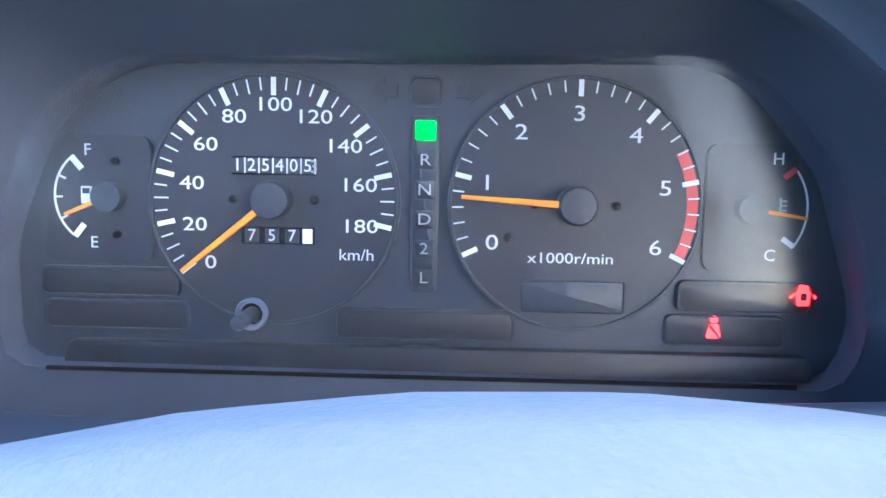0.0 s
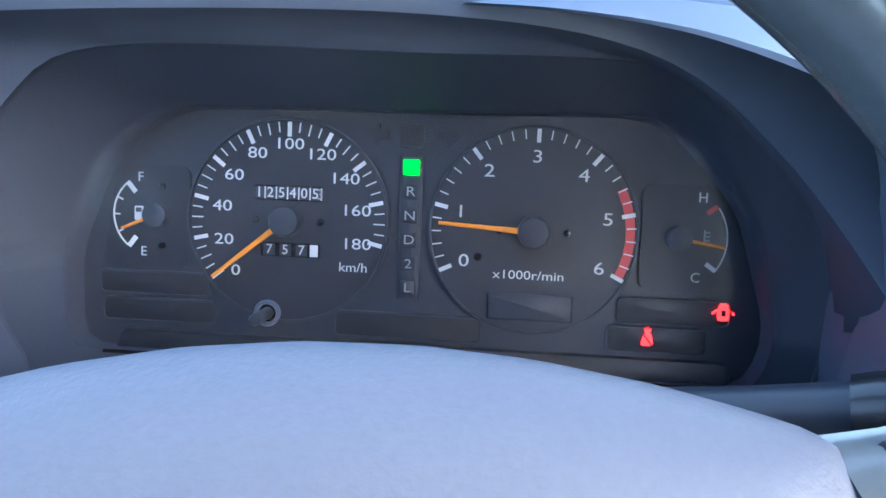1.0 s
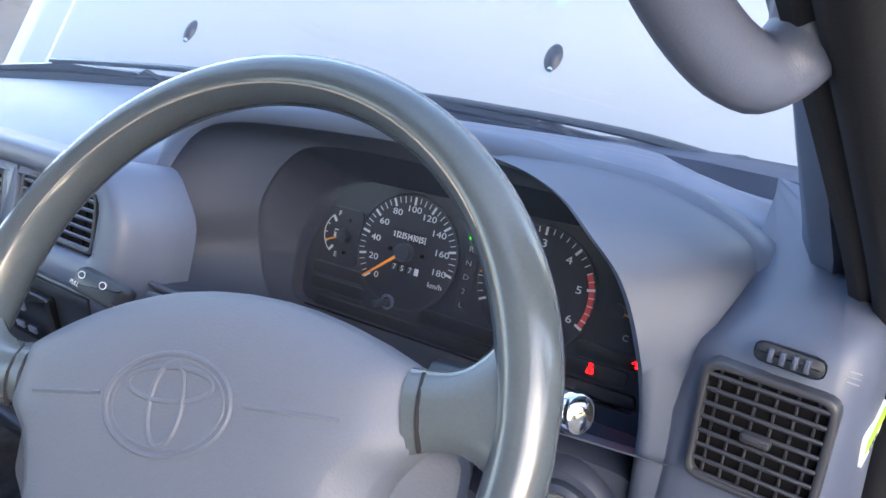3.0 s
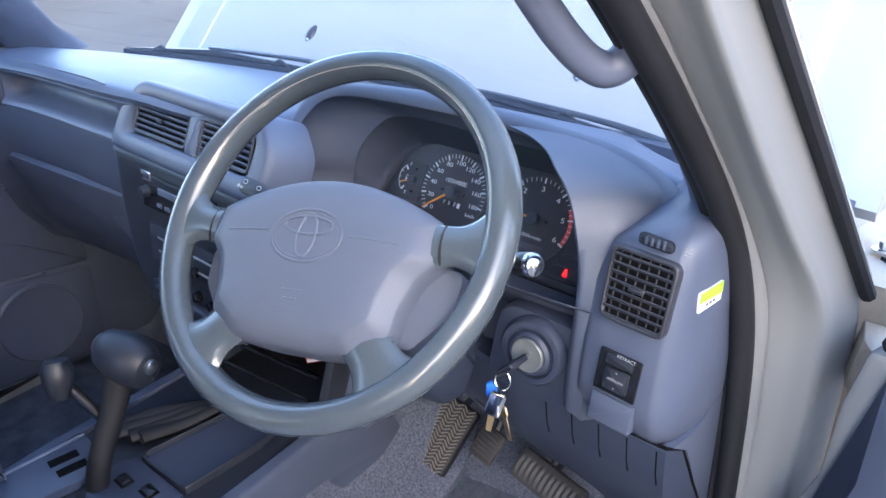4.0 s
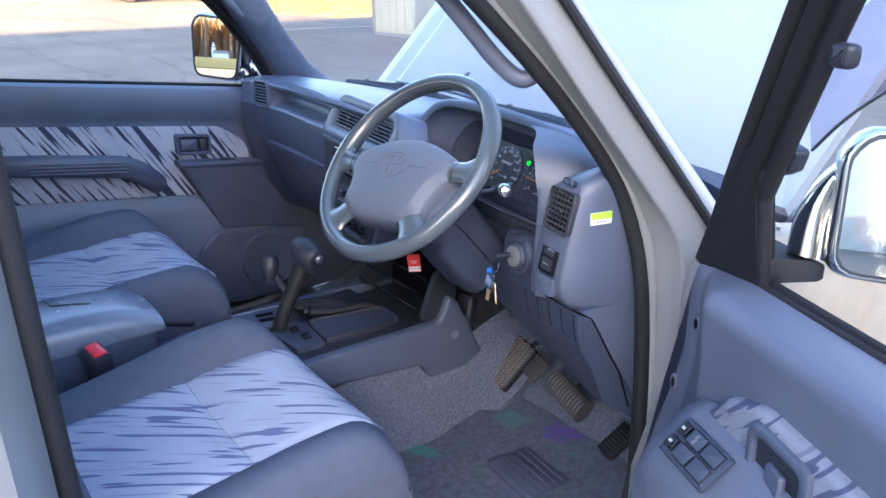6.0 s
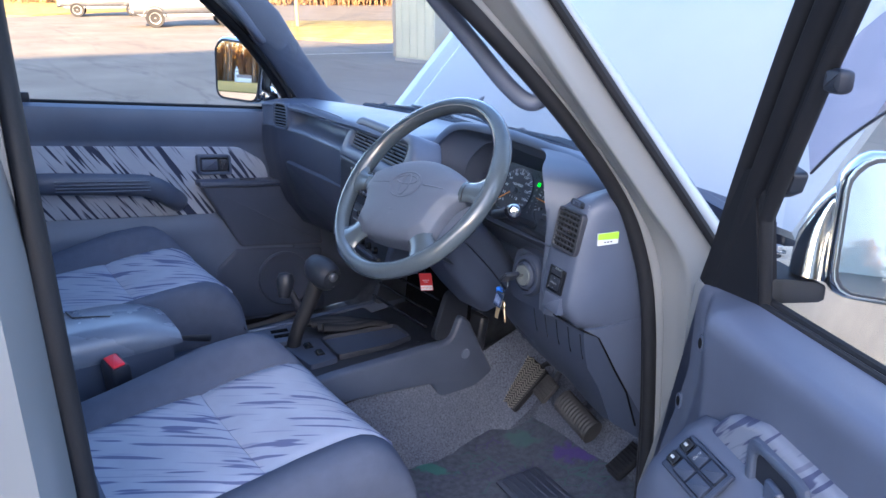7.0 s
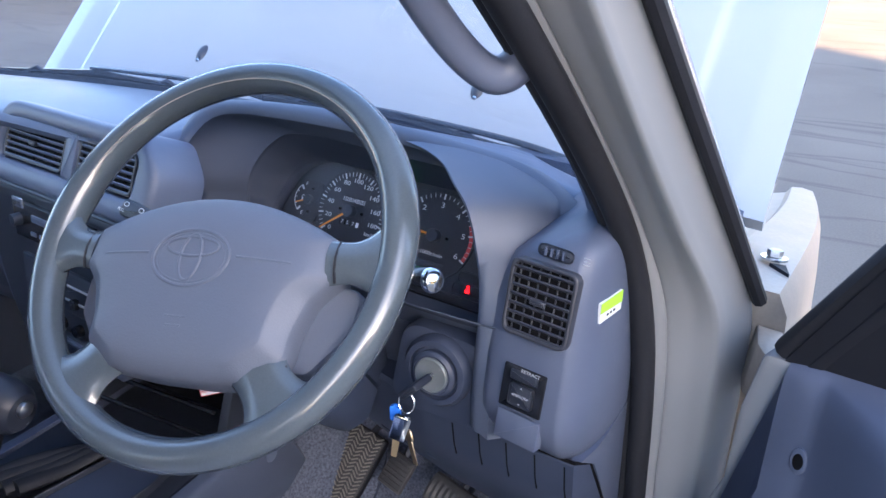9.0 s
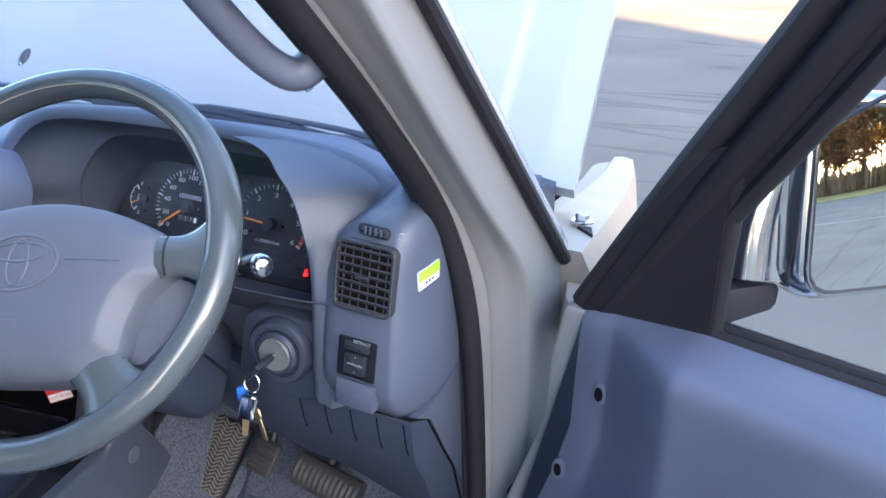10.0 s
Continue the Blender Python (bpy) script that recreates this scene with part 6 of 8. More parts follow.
part("cubby_back", rbox(0.27, 0.02, 0.16, pose(-0.42, 0.335, 0.76, -8), 0.006), DUCT, con)
for sx in (-0.562, -0.286):
    part("cubby_side", prism(rpoly([(0.225, 0.770), (0.33, 0.770), (0.34, 0.89), (0.275, 0.89)], 0.02, 4), Matrix(((0, 0, 1, sx), (1, 0, 0, 0), (0, 1, 0, 0), (0, 0, 0, 1))), -0.008, 0.008, 0.003), BLACK, con, "black side of the open cubby")
for k in range(3):
    part("cubby_rail", tube([(-0.548, 0.222 + 0.022 * k, 0.806 + 0.030 * k), (-0.300, 0.222 + 0.022 * k, 0.806 + 0.030 * k)], 0.0034, 8), BLACK_SHINY, con, "glossy rail across the cubby")
part("console_top", prism(rpoly([(-0.573, -0.36), (-0.290, -0.36), (-0.290, 0.205), (-0.573, 0.205)], 0.012, 3), pose(0, 0, 0), 0.735, 0.768, 0.004), BLACK, con, "black console top round the levers")
gate = part("selector_plate", prism(rpoly([(-0.578, -0.33), (-0.576, -0.131), (-0.558, -0.006), (-0.513, -0.020), (-0.470, -0.066), (-0.498, -0.150), (-0.512, -0.33)], 0.010, 4), pose(0, 0, 0), 0.760, 0.782, 0.003), PLASTIC_DARK, con, "slate selector plate")
part("plate_edge", tube([(-0.5765, -0.33, 0.783), (-0.5745, -0.131, 0.783), (-0.557, -0.010, 0.783)], 0.0028, 8), PLASTIC_MID, gate)
for k in range(2):
    part("slot", rbox(0.017, 0.042, 0.004, pose(-0.534 + 0.029 * k, -0.058 - 0.004 * k, 0.7795, 0, 0, -14), 0.001), DUCT, gate, "dark slot")
deck = part("switch_plate", prism(rpoly([(-0.462, -0.062), (-0.462, -0.014), (-0.446, 0.006), (-0.326, -0.006), (-0.330, -0.075), (-0.44, -0.085)], 0.008, 4), pose(0, 0, 0), 0.755, 0.781, 0.003), COLUMN_PLASTIC, con, "dark plate beside the lever")
for bx, by in ((-0.420, -0.036), (-0.372, -0.030)):
    part("switch_well", rbox(0.026, 0.020, 0.002, pose(bx, by, 0.7802, 0, 0, -8), 0.001), DUCT, deck)
    part("switch", rbox(0.021, 0.015, 0.006, pose(bx, by, 0.781, 0, 6, -8), 0.003), BLACK_SHINY, deck)
tray = resample(rpoly([(-0.446, 0.014), (-0.338, 0.004), (-0.322, 0.125), (-0.330, 0.195), (-0.405, 0.198)], 0.010, 4), 48)
part("tray_rim", ringplate([(-0.385 + (x + 0.385) * 1.07, 0.10 + (y - 0.10) * 1.05) for x, y in tray], tray, pose(0, 0, 0), 0.750, 0.781, 0.003), BLACK, con, "raised edge of the small tray")
part("tray_mat", prism(tray, pose(0, 0, 0), 0.750, 0.772), COLUMN_PLASTIC, con, "dusty rubber tray mat")
for k in range(4):
    boot = smooth_path([(-0.530 + 0.020 * k, 0.012 + 0.006 * k, 0.786 + 0.004 * (k % 2)), (-0.500 + 0.016 * k, 0.070 + 0.008 * k, 0.793 - 0.004 * k), (-0.462 + 0.010 * k, 0.140 + 0.006 * k, 0.784), (-0.440 + 0.006 * k, 0.185, 0.776)], 14)
    part("boot_fold", tube(boot, lambda t: 0.015 - 0.006 * t, 10, flat=0.7), RUBBER, con, "folded black lever boot")
sel = thing("gear_selector", "black automatic gear selector lever", "gear lever", (-0.42, -0.05, 0.77))
part("shaft", tube(smooth_path([(-0.444, -0.068, 0.750), (-0.445, -0.052, 0.810), (-0.447, -0.012, 0.880), (-0.450, 0.012, 0.925), (-0.451, 0.020, 0.940)], 20), lambda t: 0.0165 + 0.011 * t ** 3, 14), RUBBER, sel)
part("base_collar", revolve([(0.0, -0.03), (0.030, -0.03), (0.028, 0.006), (0.020, 0.012), (0.0, 0.012)], Matrix.Translation((-0.444, -0.066, 0.765)), 20), RUBBER, sel)
hd = Vector((1.0, 0.12, -0.18)).normalized()
MKN = Matrix.Translation((-0.449, 0.022, 0.950)) @ hd.to_track_quat("Z", "Y").to_matrix().to_4x4() @ Matrix.Diagonal((1.30, 1.30, 1.42, 1))
kb = part("knob", revolve([(0.0, -0.034), (0.012, -0.032), (0.021, -0.022), (0.0255, -0.006), (0.0265, 0.010), (0.0235, 0.026), (0.018, 0.033), (0.0, 0.036)], MKN @ Matrix.Diagonal((1.0, 1.12, 1, 1)), 28), BLACK, sel, "rounded black knob")
part("release_button", revolve([(0, 0), (0.0085, 0), (0.0085, 0.004), (0.006, 0.006), (0, 0.0065)], MKN @ pose(0.0, 0.006, 0.0340), 18), STEEL, kb)
letters("S", MKN @ pose(0.004, -0.014, 0.0335), 0.009, INK_GREY, kb)
xf = thing("transfer_lever", "black four-wheel-drive transfer lever", "gear lever", (-0.53, -0.05, 0.77))
part("shaft", tube([(-0.560, 0.035, 0.77), (-0.572, 0.015, 0.82), (-0.582, -0.002, 0.862)], 0.009, 10), STEEL, xf)
part("knob", revolve([(0, -0.03), (0.011, -0.028), (0.017, -0.008), (0.019, 0.008), (0.014, 0.020), (0, 0.024)], Matrix.Translation((-0.588, -0.010, 0.880)) @ pose(0, 0, 0, -14, -12) @ Matrix.Scale(1.25, 4), 20), BLACK, xf)
# armrest box
box = thing("console_box", "grey console box with a padded lid", "console box", (-0.42, -0.55, 0.6))
part("body", loft([[(-0.545, -0.37, z), (-0.385, -0.37, z), (-0.385, -0.80, z), (-0.545, -0.80, z)] if z < 0.85 else [(-0.549, -0.355, z), (-0.381, -0.355, z), (-0.381, -0.80, z), (-0.549, -0.80, z)] for z in (0.60, 0.75, 0.86, 0.895)]), PLASTIC_DARK, box)
lid_rows = []
for k in range(13):
    y = -0.335 - 0.46 * k / 12
    h = 0.935 + 0.018 * math.sin(min(1, k / 5) * math.pi / 2) - (0.020 if k == 0 else 0.006 if k == 1 else 0)
    lid_rows.append([(x, y, z) for x, z in ((-0.549, 0.893), (-0.554, 0.903), (-0.552, h - 0.014), (-0.541, h - 0.002), (-0.503, h + 0.002), (-0.465, h + 0.003), (-0.427, h + 0.002), (-0.393, h - 0.002), (-0.380, h - 0.014), (-0.377, 0.903), (-0.381, 0.893))])
part("lid", loft(lid_rows), mat("lid_vinyl", (0.150, 0.176, 0.235), 0.27, bump=0.2, grain=900, var=0.10, spec=0.55), box, "smooth rounded lid", angle=60)
part("lid_slot", tube([(-0.530, -0.52, 0.956), (-0.488, -0.515, 0.957), (-0.469, -0.47, 0.955), (-0.461, -0.45, 0.953)], 0.0018, 6), BLACK, box)
part("hand_brake", tube(smooth_path([(-0.575, -0.45, 0.80), (-0.575, -0.35, 0.83), (-0.57, -0.22, 0.80)], 10), 0.014, 10), BLACK, con)
bk = thing("belt_buckle", "black seat belt buckle with a red release button", "belt buckle", (-0.345, -0.47, 0.82))
MB = pose(-0.335, -0.478, 0.908, 6, 8, 10)
part("body", rbox(0.056, 0.038, 0.100, MB @ pose(0, 0, -0.095), 0.008), BLACK, bk)
part("button", rbox(0.044, 0.024, 0.006, MB @ pose(0, 0, 0.003), 0.004), mat("buckle_red", (0.70, 0.03, 0.05), 0.35), bk, "red release button")
part("stalk", rbox(0.025, 0.012, 0.10, MB @ pose(0, 0, -0.17), 0.003), BLACK, bk)

# ---------------------------------------------------------------- seats
def seat(cx_, yf, zt, name, label):
    """A front seat: cushion with raised bolsters, streaked centre, and a backrest."""
    s = thing(name, label, "car seat", (cx_, yf - 0.3, 0.55), "front seats")
    def section(y, ins):
        """y: metres behind the front edge."""
        t = min(1, y / 0.10)
        front = math.sqrt(max(0, 1 - (1 - t) ** 2))
        h = zt - 0.012 + 0.012 * math.sin(min(1, y / 0.2) * math.pi / 2) - 0.065 * max(0, y - 0.05)
        lo = zt - 0.17
        hh = lo + (h - lo) * (0.35 + 0.65 * front)
        b = 0.062 * math.sin(min(1.0, y / 0.12) * math.pi / 2) * (1 - 0.75 * max(0, y - 0.20) / 0.33)
        return hh, b, lo
    NY = 26
    ys = [0.0, 0.004, 0.012, 0.025, 0.042, 0.062, 0.085] + [0.085 + 0.445 * (k + 1) / (NY - 7) for k in range(NY - 7)]
    def outer_rows():
        rows = []
        for y in ys:
            hh, b, lo = section(y, False)
            cr = -0.018 * (1 - abs(2 * 0.5 - 1))
            br = b * 0.42
            P = [(-0.262, lo), (-0.278, lo + 0.06), (-0.280, hh - 0.03 + b * 0.4), (-0.268, hh + b * 0.75), (-0.242, hh + b + 0.004), (-0.212, hh + b * 0.92), (-0.185, hh + b * 0.55), (-0.168, hh + b * 0.12 - 0.003), (-0.150, hh - 0.006), (-0.08, hh - 0.010), (0, hh - 0.012), (0.08, hh - 0.010), (0.150, hh - 0.006), (0.168, hh + br * 0.12 - 0.003), (0.185, hh + br * 0.55), (0.212, hh + br * 0.92), (0.242, hh + br + 0.004), (0.268, hh + br * 0.75), (0.280, hh - 0.03 + br * 0.4), (0.278, lo + 0.06), (0.262, lo)]
            rows.append([(cx_ + x * 0.86, yf - y - 0.03 * max(0, abs(x) - 0.16) / 0.12, z) for x, z in P])
        return rows
    part("cushion", loft(outer_rows()), VELOUR, s, "dark blue velour cushion and bolsters", angle=80)
    # streaked insert, in two panels with a seam between
    for a, b_ in ((0.030, 0.2556), (0.2564, 0.520)):
        rows = []
        for k in range(15):
            y = a + (b_ - a) * k / 14
            hh, b, lo = section(y, True)
            puff = 0.010 * math.sin(math.pi * k / 14) ** 0.5
            e = 0.158
            rows.append([(cx_ + x, yf - y, hh + z) for x, z in ((-e, -0.012), (-e, -0.001 + b * 0.1), (-e * 0.97, 0.002 + puff * 0.4 + b * 0.08), (-e * 0.8, 0.0 + puff), (-e * 0.4, -0.002 + puff), (0, -0.003 + puff), (e * 0.4, -0.002 + puff), (e * 0.8, 0.0 + puff), (e * 0.97, 0.002 + puff * 0.4 + b * 0.08), (e, -0.001 + b * 0.1), (e, -0.012))])
        part("insert", loft(rows), SEAT_CLOTH, s, "blue-grey insert woven with dark streaks", angle=70)
    part("base", rbox(0.44, 0.46, 0.16, pose(cx_, yf - 0.29, zt - 0.33), 0.03), PLASTIC_DARK, s)
    # backrest, leaning
    mb_ = pose(cx_, yf - 0.515, zt - 0.06, 18)
    rows = []
    for k in range(17):
        t = k / 16
        z = 0.66 * t
        w = 0.235 - 0.02 * t - (0.10 * max(0, t - 0.85) / 0.15)
        d = 0.115 - 0.03 * t - (0.05 if k == 16 else 0)
        bl = 0.035 * math.sin(math.pi * min(1, t * 1.1))
        rows.append([mb_ @ Vector(p) for p in ((-w, -d, z), (-w - 0.01, 0.0, z), (-w, bl + 0.03, z), (-w + 0.03, bl + 0.045, z), (-w + 0.08, bl * 0.4 + 0.022, z), (-0.10, 0.012, z), (0, 0.010, z), (0.10, 0.012, z), (w - 0.08, bl * 0.4 + 0.022, z), (w - 0.03, bl + 0.045, z), (w, bl + 0.03, z), (w + 0.01, 0.0, z), (w, -d, z))])
    part("backrest", loft(rows), VELOUR, s, "dark blue velour backrest", angle=80)
    part("recline_lever", rbox(0.03, 0.10, 0.02, pose(cx_ - 0.235, yf - 0.49, zt - 0.16, 15), 0.006), BLACK, s)
    return s
seat(-0.036, -0.112, 0.884, "bucket_seat", "driver's seat in dark velour with a streaked blue-grey insert")
seat(-0.800, -0.098, 0.906, "bucket_seat", "passenger seat in dark velour with a streaked blue-grey insert")
# ---------------------------------------------------------------- passenger door, shut
SLOPE = -0.117
MPD = Matrix(((0, 0, 1, -1.16), (1, 0, 0, 0), (SLOPE, 1, 0, 0), (0, 0, 0, 1)))     # local x along the car, y up, z into the cabin
pd = thing("passenger_door", "closed passenger door with a streaked cloth panel", "car door", (-1.2, -0.2, 0.5))
zs = 1.247                                   # sill height at y = 0
part("skin", prism([(-0.80, 0.50), (0.42, 0.50), (0.42, zs - 0.02), (-0.80, zs - 0.02)], MPD, -0.09, -0.045), PAINT, pd)
rows = []
for k in range(25):
    y = -0.78 + 1.16 * k / 24
    prof = [(zs - 0.01, -0.05), (zs, -0.04), (zs + 0.002, -0.015), (zs - 0.006, 0.002), (zs - 0.03, 0.010), (zs - 0.075, 0.004), (zs - 0.095, -0.010), (zs - 0.11, -0.016), (0.92, -0.014), (0.900, 0.002), (0.86, 0.010), (0.75, 0.012), (0.55, 0.0), (0.55, -0.05)]
    rows.append([MPD @ Vector((y, z, d)) for z, d in prof])
panel = part("inner_panel", loft(rows), PLASTIC, pd, "dark slate door panel", angle=45)
cloth = rpoly([(-0.76, 0.925), (0.02, 0.920), (0.215, 1.025), (0.200, 1.085), (0.12, 1.130), (-0.76, 1.135)], [0.01, 0.02, 0.03, 0.06, 0.06, 0.01], 6)
part("cloth_insert", prism(cloth, MPD, -0.02, -0.008, 0.006, 3), DOOR_CLOTH, pd, "blue-grey cloth with slanting dark streaks")
arm = smooth_path([(-0.50, 1.035, -0.005), (-0.46, 1.040, 0.038), (-0.40, 1.040, 0.050), (-0.25, 1.034, 0.052), (-0.17, 1.025, 0.050), (-0.115, 0.990, 0.042), (-0.085, 0.965, 0.015), (-0.08, 0.96, -0.01)], 40)
pull = part("pull_handle", tube([MPD @ p for p in arm], lambda t: 0.026 + 0.006 * math.sin(math.pi * t), 14, flat=0.62, up=(1, 0, 0)), PLASTIC_DARK, pd, "dark ribbed pull handle")
for k in range(4):
    part("rib", tube([MPD @ Vector((-0.42 + 0.022 * j, 1.050 - 0.009 * k - 0.0003 * j, 0.0745 - 0.001 * abs(k - 1.5))) for j in range(12)], 0.0022, 6), PLASTIC_DARK, pull)
op = part("opener_surround", ringplate(rrect(0.105, 0.062, 0.010, 0.035, 1.078), rrect(0.088, 0.044, 0.008, 0.035, 1.078), MPD, -0.012, 0.008, 0.003), PLASTIC_DARK, pd, "grey surround of the door opener")
part("opener_cup", prism(rrect(0.088, 0.044, 0.008, 0.035, 1.078), MPD, -0.012, -0.0045), BLACK, op)
part("opener_lever", rbox(0.050, 0.034, 0.012, MPD @ pose(0.020, 1.078, -0.005), 0.004), PLASTIC_DARK, op)
part("lock_button", rbox(0.022, 0.030, 0.010, MPD @ pose(0.065, 1.078, -0.005), 0.003), VENT, op)
pocket = prism(rpoly([(-0.022, 1.022), (0.300, 1.022), (0.375, 0.90), (0.375, 0.800), (0.092, 0.812)], [0.012, 0.01, 0.02, 0.01, 0.02], 5), MPD, -0.015, 0.026, 0.010, 3)
pk = part("door_pocket", pocket, LOWER_PLASTIC, pd, "moulded door pocket")
part("pocket_lip", prism(rpoly([(-0.026, 1.012), (0.300, 1.012), (0.300, 1.032), (-0.026, 1.032)], 0.007, 3), MPD, -0.01, 0.034, 0.007), PLASTIC_DARK, pk)
part("pocket_knob", rbox(0.05, 0.008, 0.006, MPD @ pose(0.13, 1.033, 0.016), 0.003), BLACK, pk)
part("lower_panel", prism(rpoly([(0.012, 0.750), (0.075, 0.806), (0.378, 0.792), (0.378, 0.56), (-0.03, 0.56), (-0.02, 0.66)], [0.03, 0.02, 0.02, 0.02, 0.02, 0.05], 5), MPD, -0.015, 0.020, 0.012, 3), LOWER_PLASTIC, pd, "lower door panel round the speaker")
part("speaker_grille", revolve([(0, 0.0), (0.096, 0.0), (0.096, 0.008), (0.091, 0.013), (0.083, 0.009), (0.0, 0.012)], MPD @ pose(0.231, 0.690, 0.018), 44), LOWER_PLASTIC, pd, "round speaker grille")
part("sill_seal", tube([MPD @ Vector((-0.78 + 0.05 * k, zs + 0.004, -0.030)) for k in range(23)], 0.006, 8), RUBBER, pd)
part("lock_pin", rbox(0.020, 0.010, 0.030, MPD @ pose(-0.440, zs - 0.002, -0.022, -90), 0.003), BLACK, pd)
pg = part("window", prism([(-0.78, zs - 0.01), (0.30, zs - 0.01), (0.02, 1.60), (-0.12, 1.74), (-0.78, 1.74)], MPD @ pose(0, zs, -0.036, 10) @ pose(0, -zs, 0), -0.002, 0.002), CLEAR, pd, "clear side window")
pg.visible_shadow = False
pg.matrix_parent_inverse = Matrix.Translation(-Vector(pd.location)) @ Matrix.Translation((0, 0, 0))
frame_p = [far_pillar(tuple(Vector(p) + Vector((0.035, 0.045, 0)))) for p in SEAL[:6]]
part("window_frame", tube(smooth_path(frame_p, 30), 0.016, 10), BLACK, pd, "black window frame")


def door_mirror(name, label, m, group="door mirrors", radius=1000.0):
    """A door mirror; local x across the glass, y up, z out of the glass towards the driver."""
    d = thing(name, label, "door mirror", m.translation, group)
    o = rpoly([(-0.088, -0.078), (0.072, -0.086), (0.092, 0.02), (0.078, 0.092), (-0.064, 0.104), (-0.088, 0.075)], 0.032, 6)
    rows = []
    for sc, dz in ((1.0, 0.004), (1.05, -0.002), (1.08, -0.02), (1.04, -0.05), (0.88, -0.085), (0.55, -0.108), (0.1, -0.115)):
        rows.append([m @ Vector((x * sc, y * sc, dz)) for x, y in resample(o, 48)])
    part("housing", loft(rows), CHROME, d, "chromed housing", angle=60)
    part("rim", ringplate([(x * 1.0, y * 1.0) for x, y in resample(o, 48)], [(x * 0.965, y * 0.965) for x, y in resample(o, 48)], m, -0.004, 0.008, 0.003), BLACK if "passenger" in label else CHROME, d)
    part("glass_edge", ringplate([(x * 0.966, y * 0.966) for x, y in resample(o, 48)], [(x * 0.925, y * 0.925) for x, y in resample(o, 48)], m, -0.004, 0.0066, 0.001), BLACK, d)
    rows = [[m @ Vector((x * sc, y * sc, 0.0062 + (0.010 - (x * x + y * y) * sc * sc) / (2 * radius))) for x, y in resample(o, 48)] for sc in [0.93 - 0.092 * k for k in range(11)]]
    part("glass", loft([[m @ Vector((x * 0.93, y * 0.93, 0.0)) for x, y in resample(o, 48)]] + rows), MIRROR, d, "mirror glass", angle=60)
    return d
MML = tilted(-1.262, 0.178, 1.328, 4.2, 27.5) @ Matrix.Diagonal((1.02, 1.02, 1, 1))
dm = door_mirror("door_mirror", "passenger door mirror with a chromed housing", MML)
part("foot", tube([(-1.175, 0.245, 1.245), (-1.20, 0.25, 1.262), (-1.235, 0.25, 1.275)], 0.024, 10), CHROME, dm)

# ---------------------------------------------------------------- driver's door, wide open
DD = Vector((0.925, -0.380, 0)).normalized()
DQ = Vector((DD.y, -DD.x, 0))
MD = Matrix(((DD.x, 0, DQ.x, 0.425), (DD.y, 0, DQ.y, 0.258), (0, 1, 0, 0), (0, 0, 0, 1)))     # local x along the door, y up, z into the cabin side
dd = thing("driver_door", "driver's door standing wide open, with a dark grey-blue panel", "car door", (0.9, 0.1, 0.5))
zd = 1.172
part("skin", prism(rpoly([(0.0, 0.50), (1.05, 0.50), (1.05, zd - 0.06), (0.0, zd - 0.03)], 0.03, 4), MD, -0.075, -0.030, 0.01), PAINT, dd, "white outer skin")
part("shut_face", prism(rpoly([(-0.105, 0.52), (0.05, 0.52), (0.05, zd - 0.010), (0.002, zd - 0.012), (-0.010, 1.09), (-0.012, 1.00), (-0.062, 0.84), (-0.105, 0.70)], 0.012, 4), MD, -0.05, 0.021, 0.006), PAINT_SHADED, dd, "painted front edge of the door")
# panel: a flat shoulder with a crease, a flat front strip and a ramp up to the bulging middle
def sill(s):
    return 1.166 + 0.016 * min(1.0, max(0.0, (s - 0.026) / 0.125))
rows = []
for s in [0.028, 0.040, 0.052, 0.060, 0.066, 0.071, 0.078, 0.086, 0.100, 0.115, 0.130, 0.140, 0.147, 0.153, 0.160, 0.170] + [0.19 + 0.84 * k / 20 for k in range(21)]:
    e = min(1.0, max(0.0, (s - 0.066) / 0.086))
    e = 0.72 * e + 0.28 * e * e * (3 - 2 * e)
    zs = sill(s)
    prof = [(zs - 0.014, -0.010), (zs - 0.001, 0.0), (zs - 0.001, 0.012), (zs - 0.003, 0.020 + 0.004 * e), (zs - 0.006, 0.025 + 0.024 * e), (zs - 0.009, 0.0285 + 0.050 * e), (zs - 0.013, 0.0315 + 0.057 * e), (zs - 0.022, 0.034 + 0.061 * e), (zs - 0.038, 0.0355 + 0.060 * e), (zs - 0.070, 0.036 + 0.056 * e), (zs - 0.11, 0.036 + 0.052 * e), (1.02, 0.036 + 0.050 * e), (0.95, 0.038 + 0.052 * e), (0.85, 0.040 + 0.055 * e), (0.70, 0.040 + 0.05 * e), (0.56, 0.036 + 0.02 * e), (0.54, 0.012)]
    rows.append([MD @ Vector((s - 0.075 * max(0.0, 1.0 - z) / 0.25 * max(0.0, 1 - (s - 0.028) / 0.15), z, d if d < 0.02 else d - 0.006 * max(0.0, 1 - (s - 0.028) / 0.022))) for z, d in prof])
dp = part("inner_panel", loft(rows), DOOR_PLASTIC, dd, "grey-blue moulded door panel", angle=42)
for sx, z in ((0.0605, 1.078), (0.021, 0.955), (0.0, 0.80)):
    rec = part("screw_recess", revolve([(0.0042, 0.0004), (0.0085, 0.0010), (0.0100, 0.0002), (0.0105, -0.003), (0.0, -0.003), (0.0042, -0.0014)], MD @ pose(sx, z, 0.0372) @ Matrix.Diagonal((0.8, 1.45, 1, 1)), 20), DOOR_PLASTIC, dp, "sunk screw hole")
    # black disc painted as the unlit bottom of the screw hole
    part("screw", revolve([(0, -0.0012), (0.0062, -0.0012), (0.0062, -0.0024), (0, -0.0024)], MD @ pose(sx, z, 0.0392) @ Matrix.Diagonal((0.8, 1.45, 1, 1)), 14), DUCT, rec)
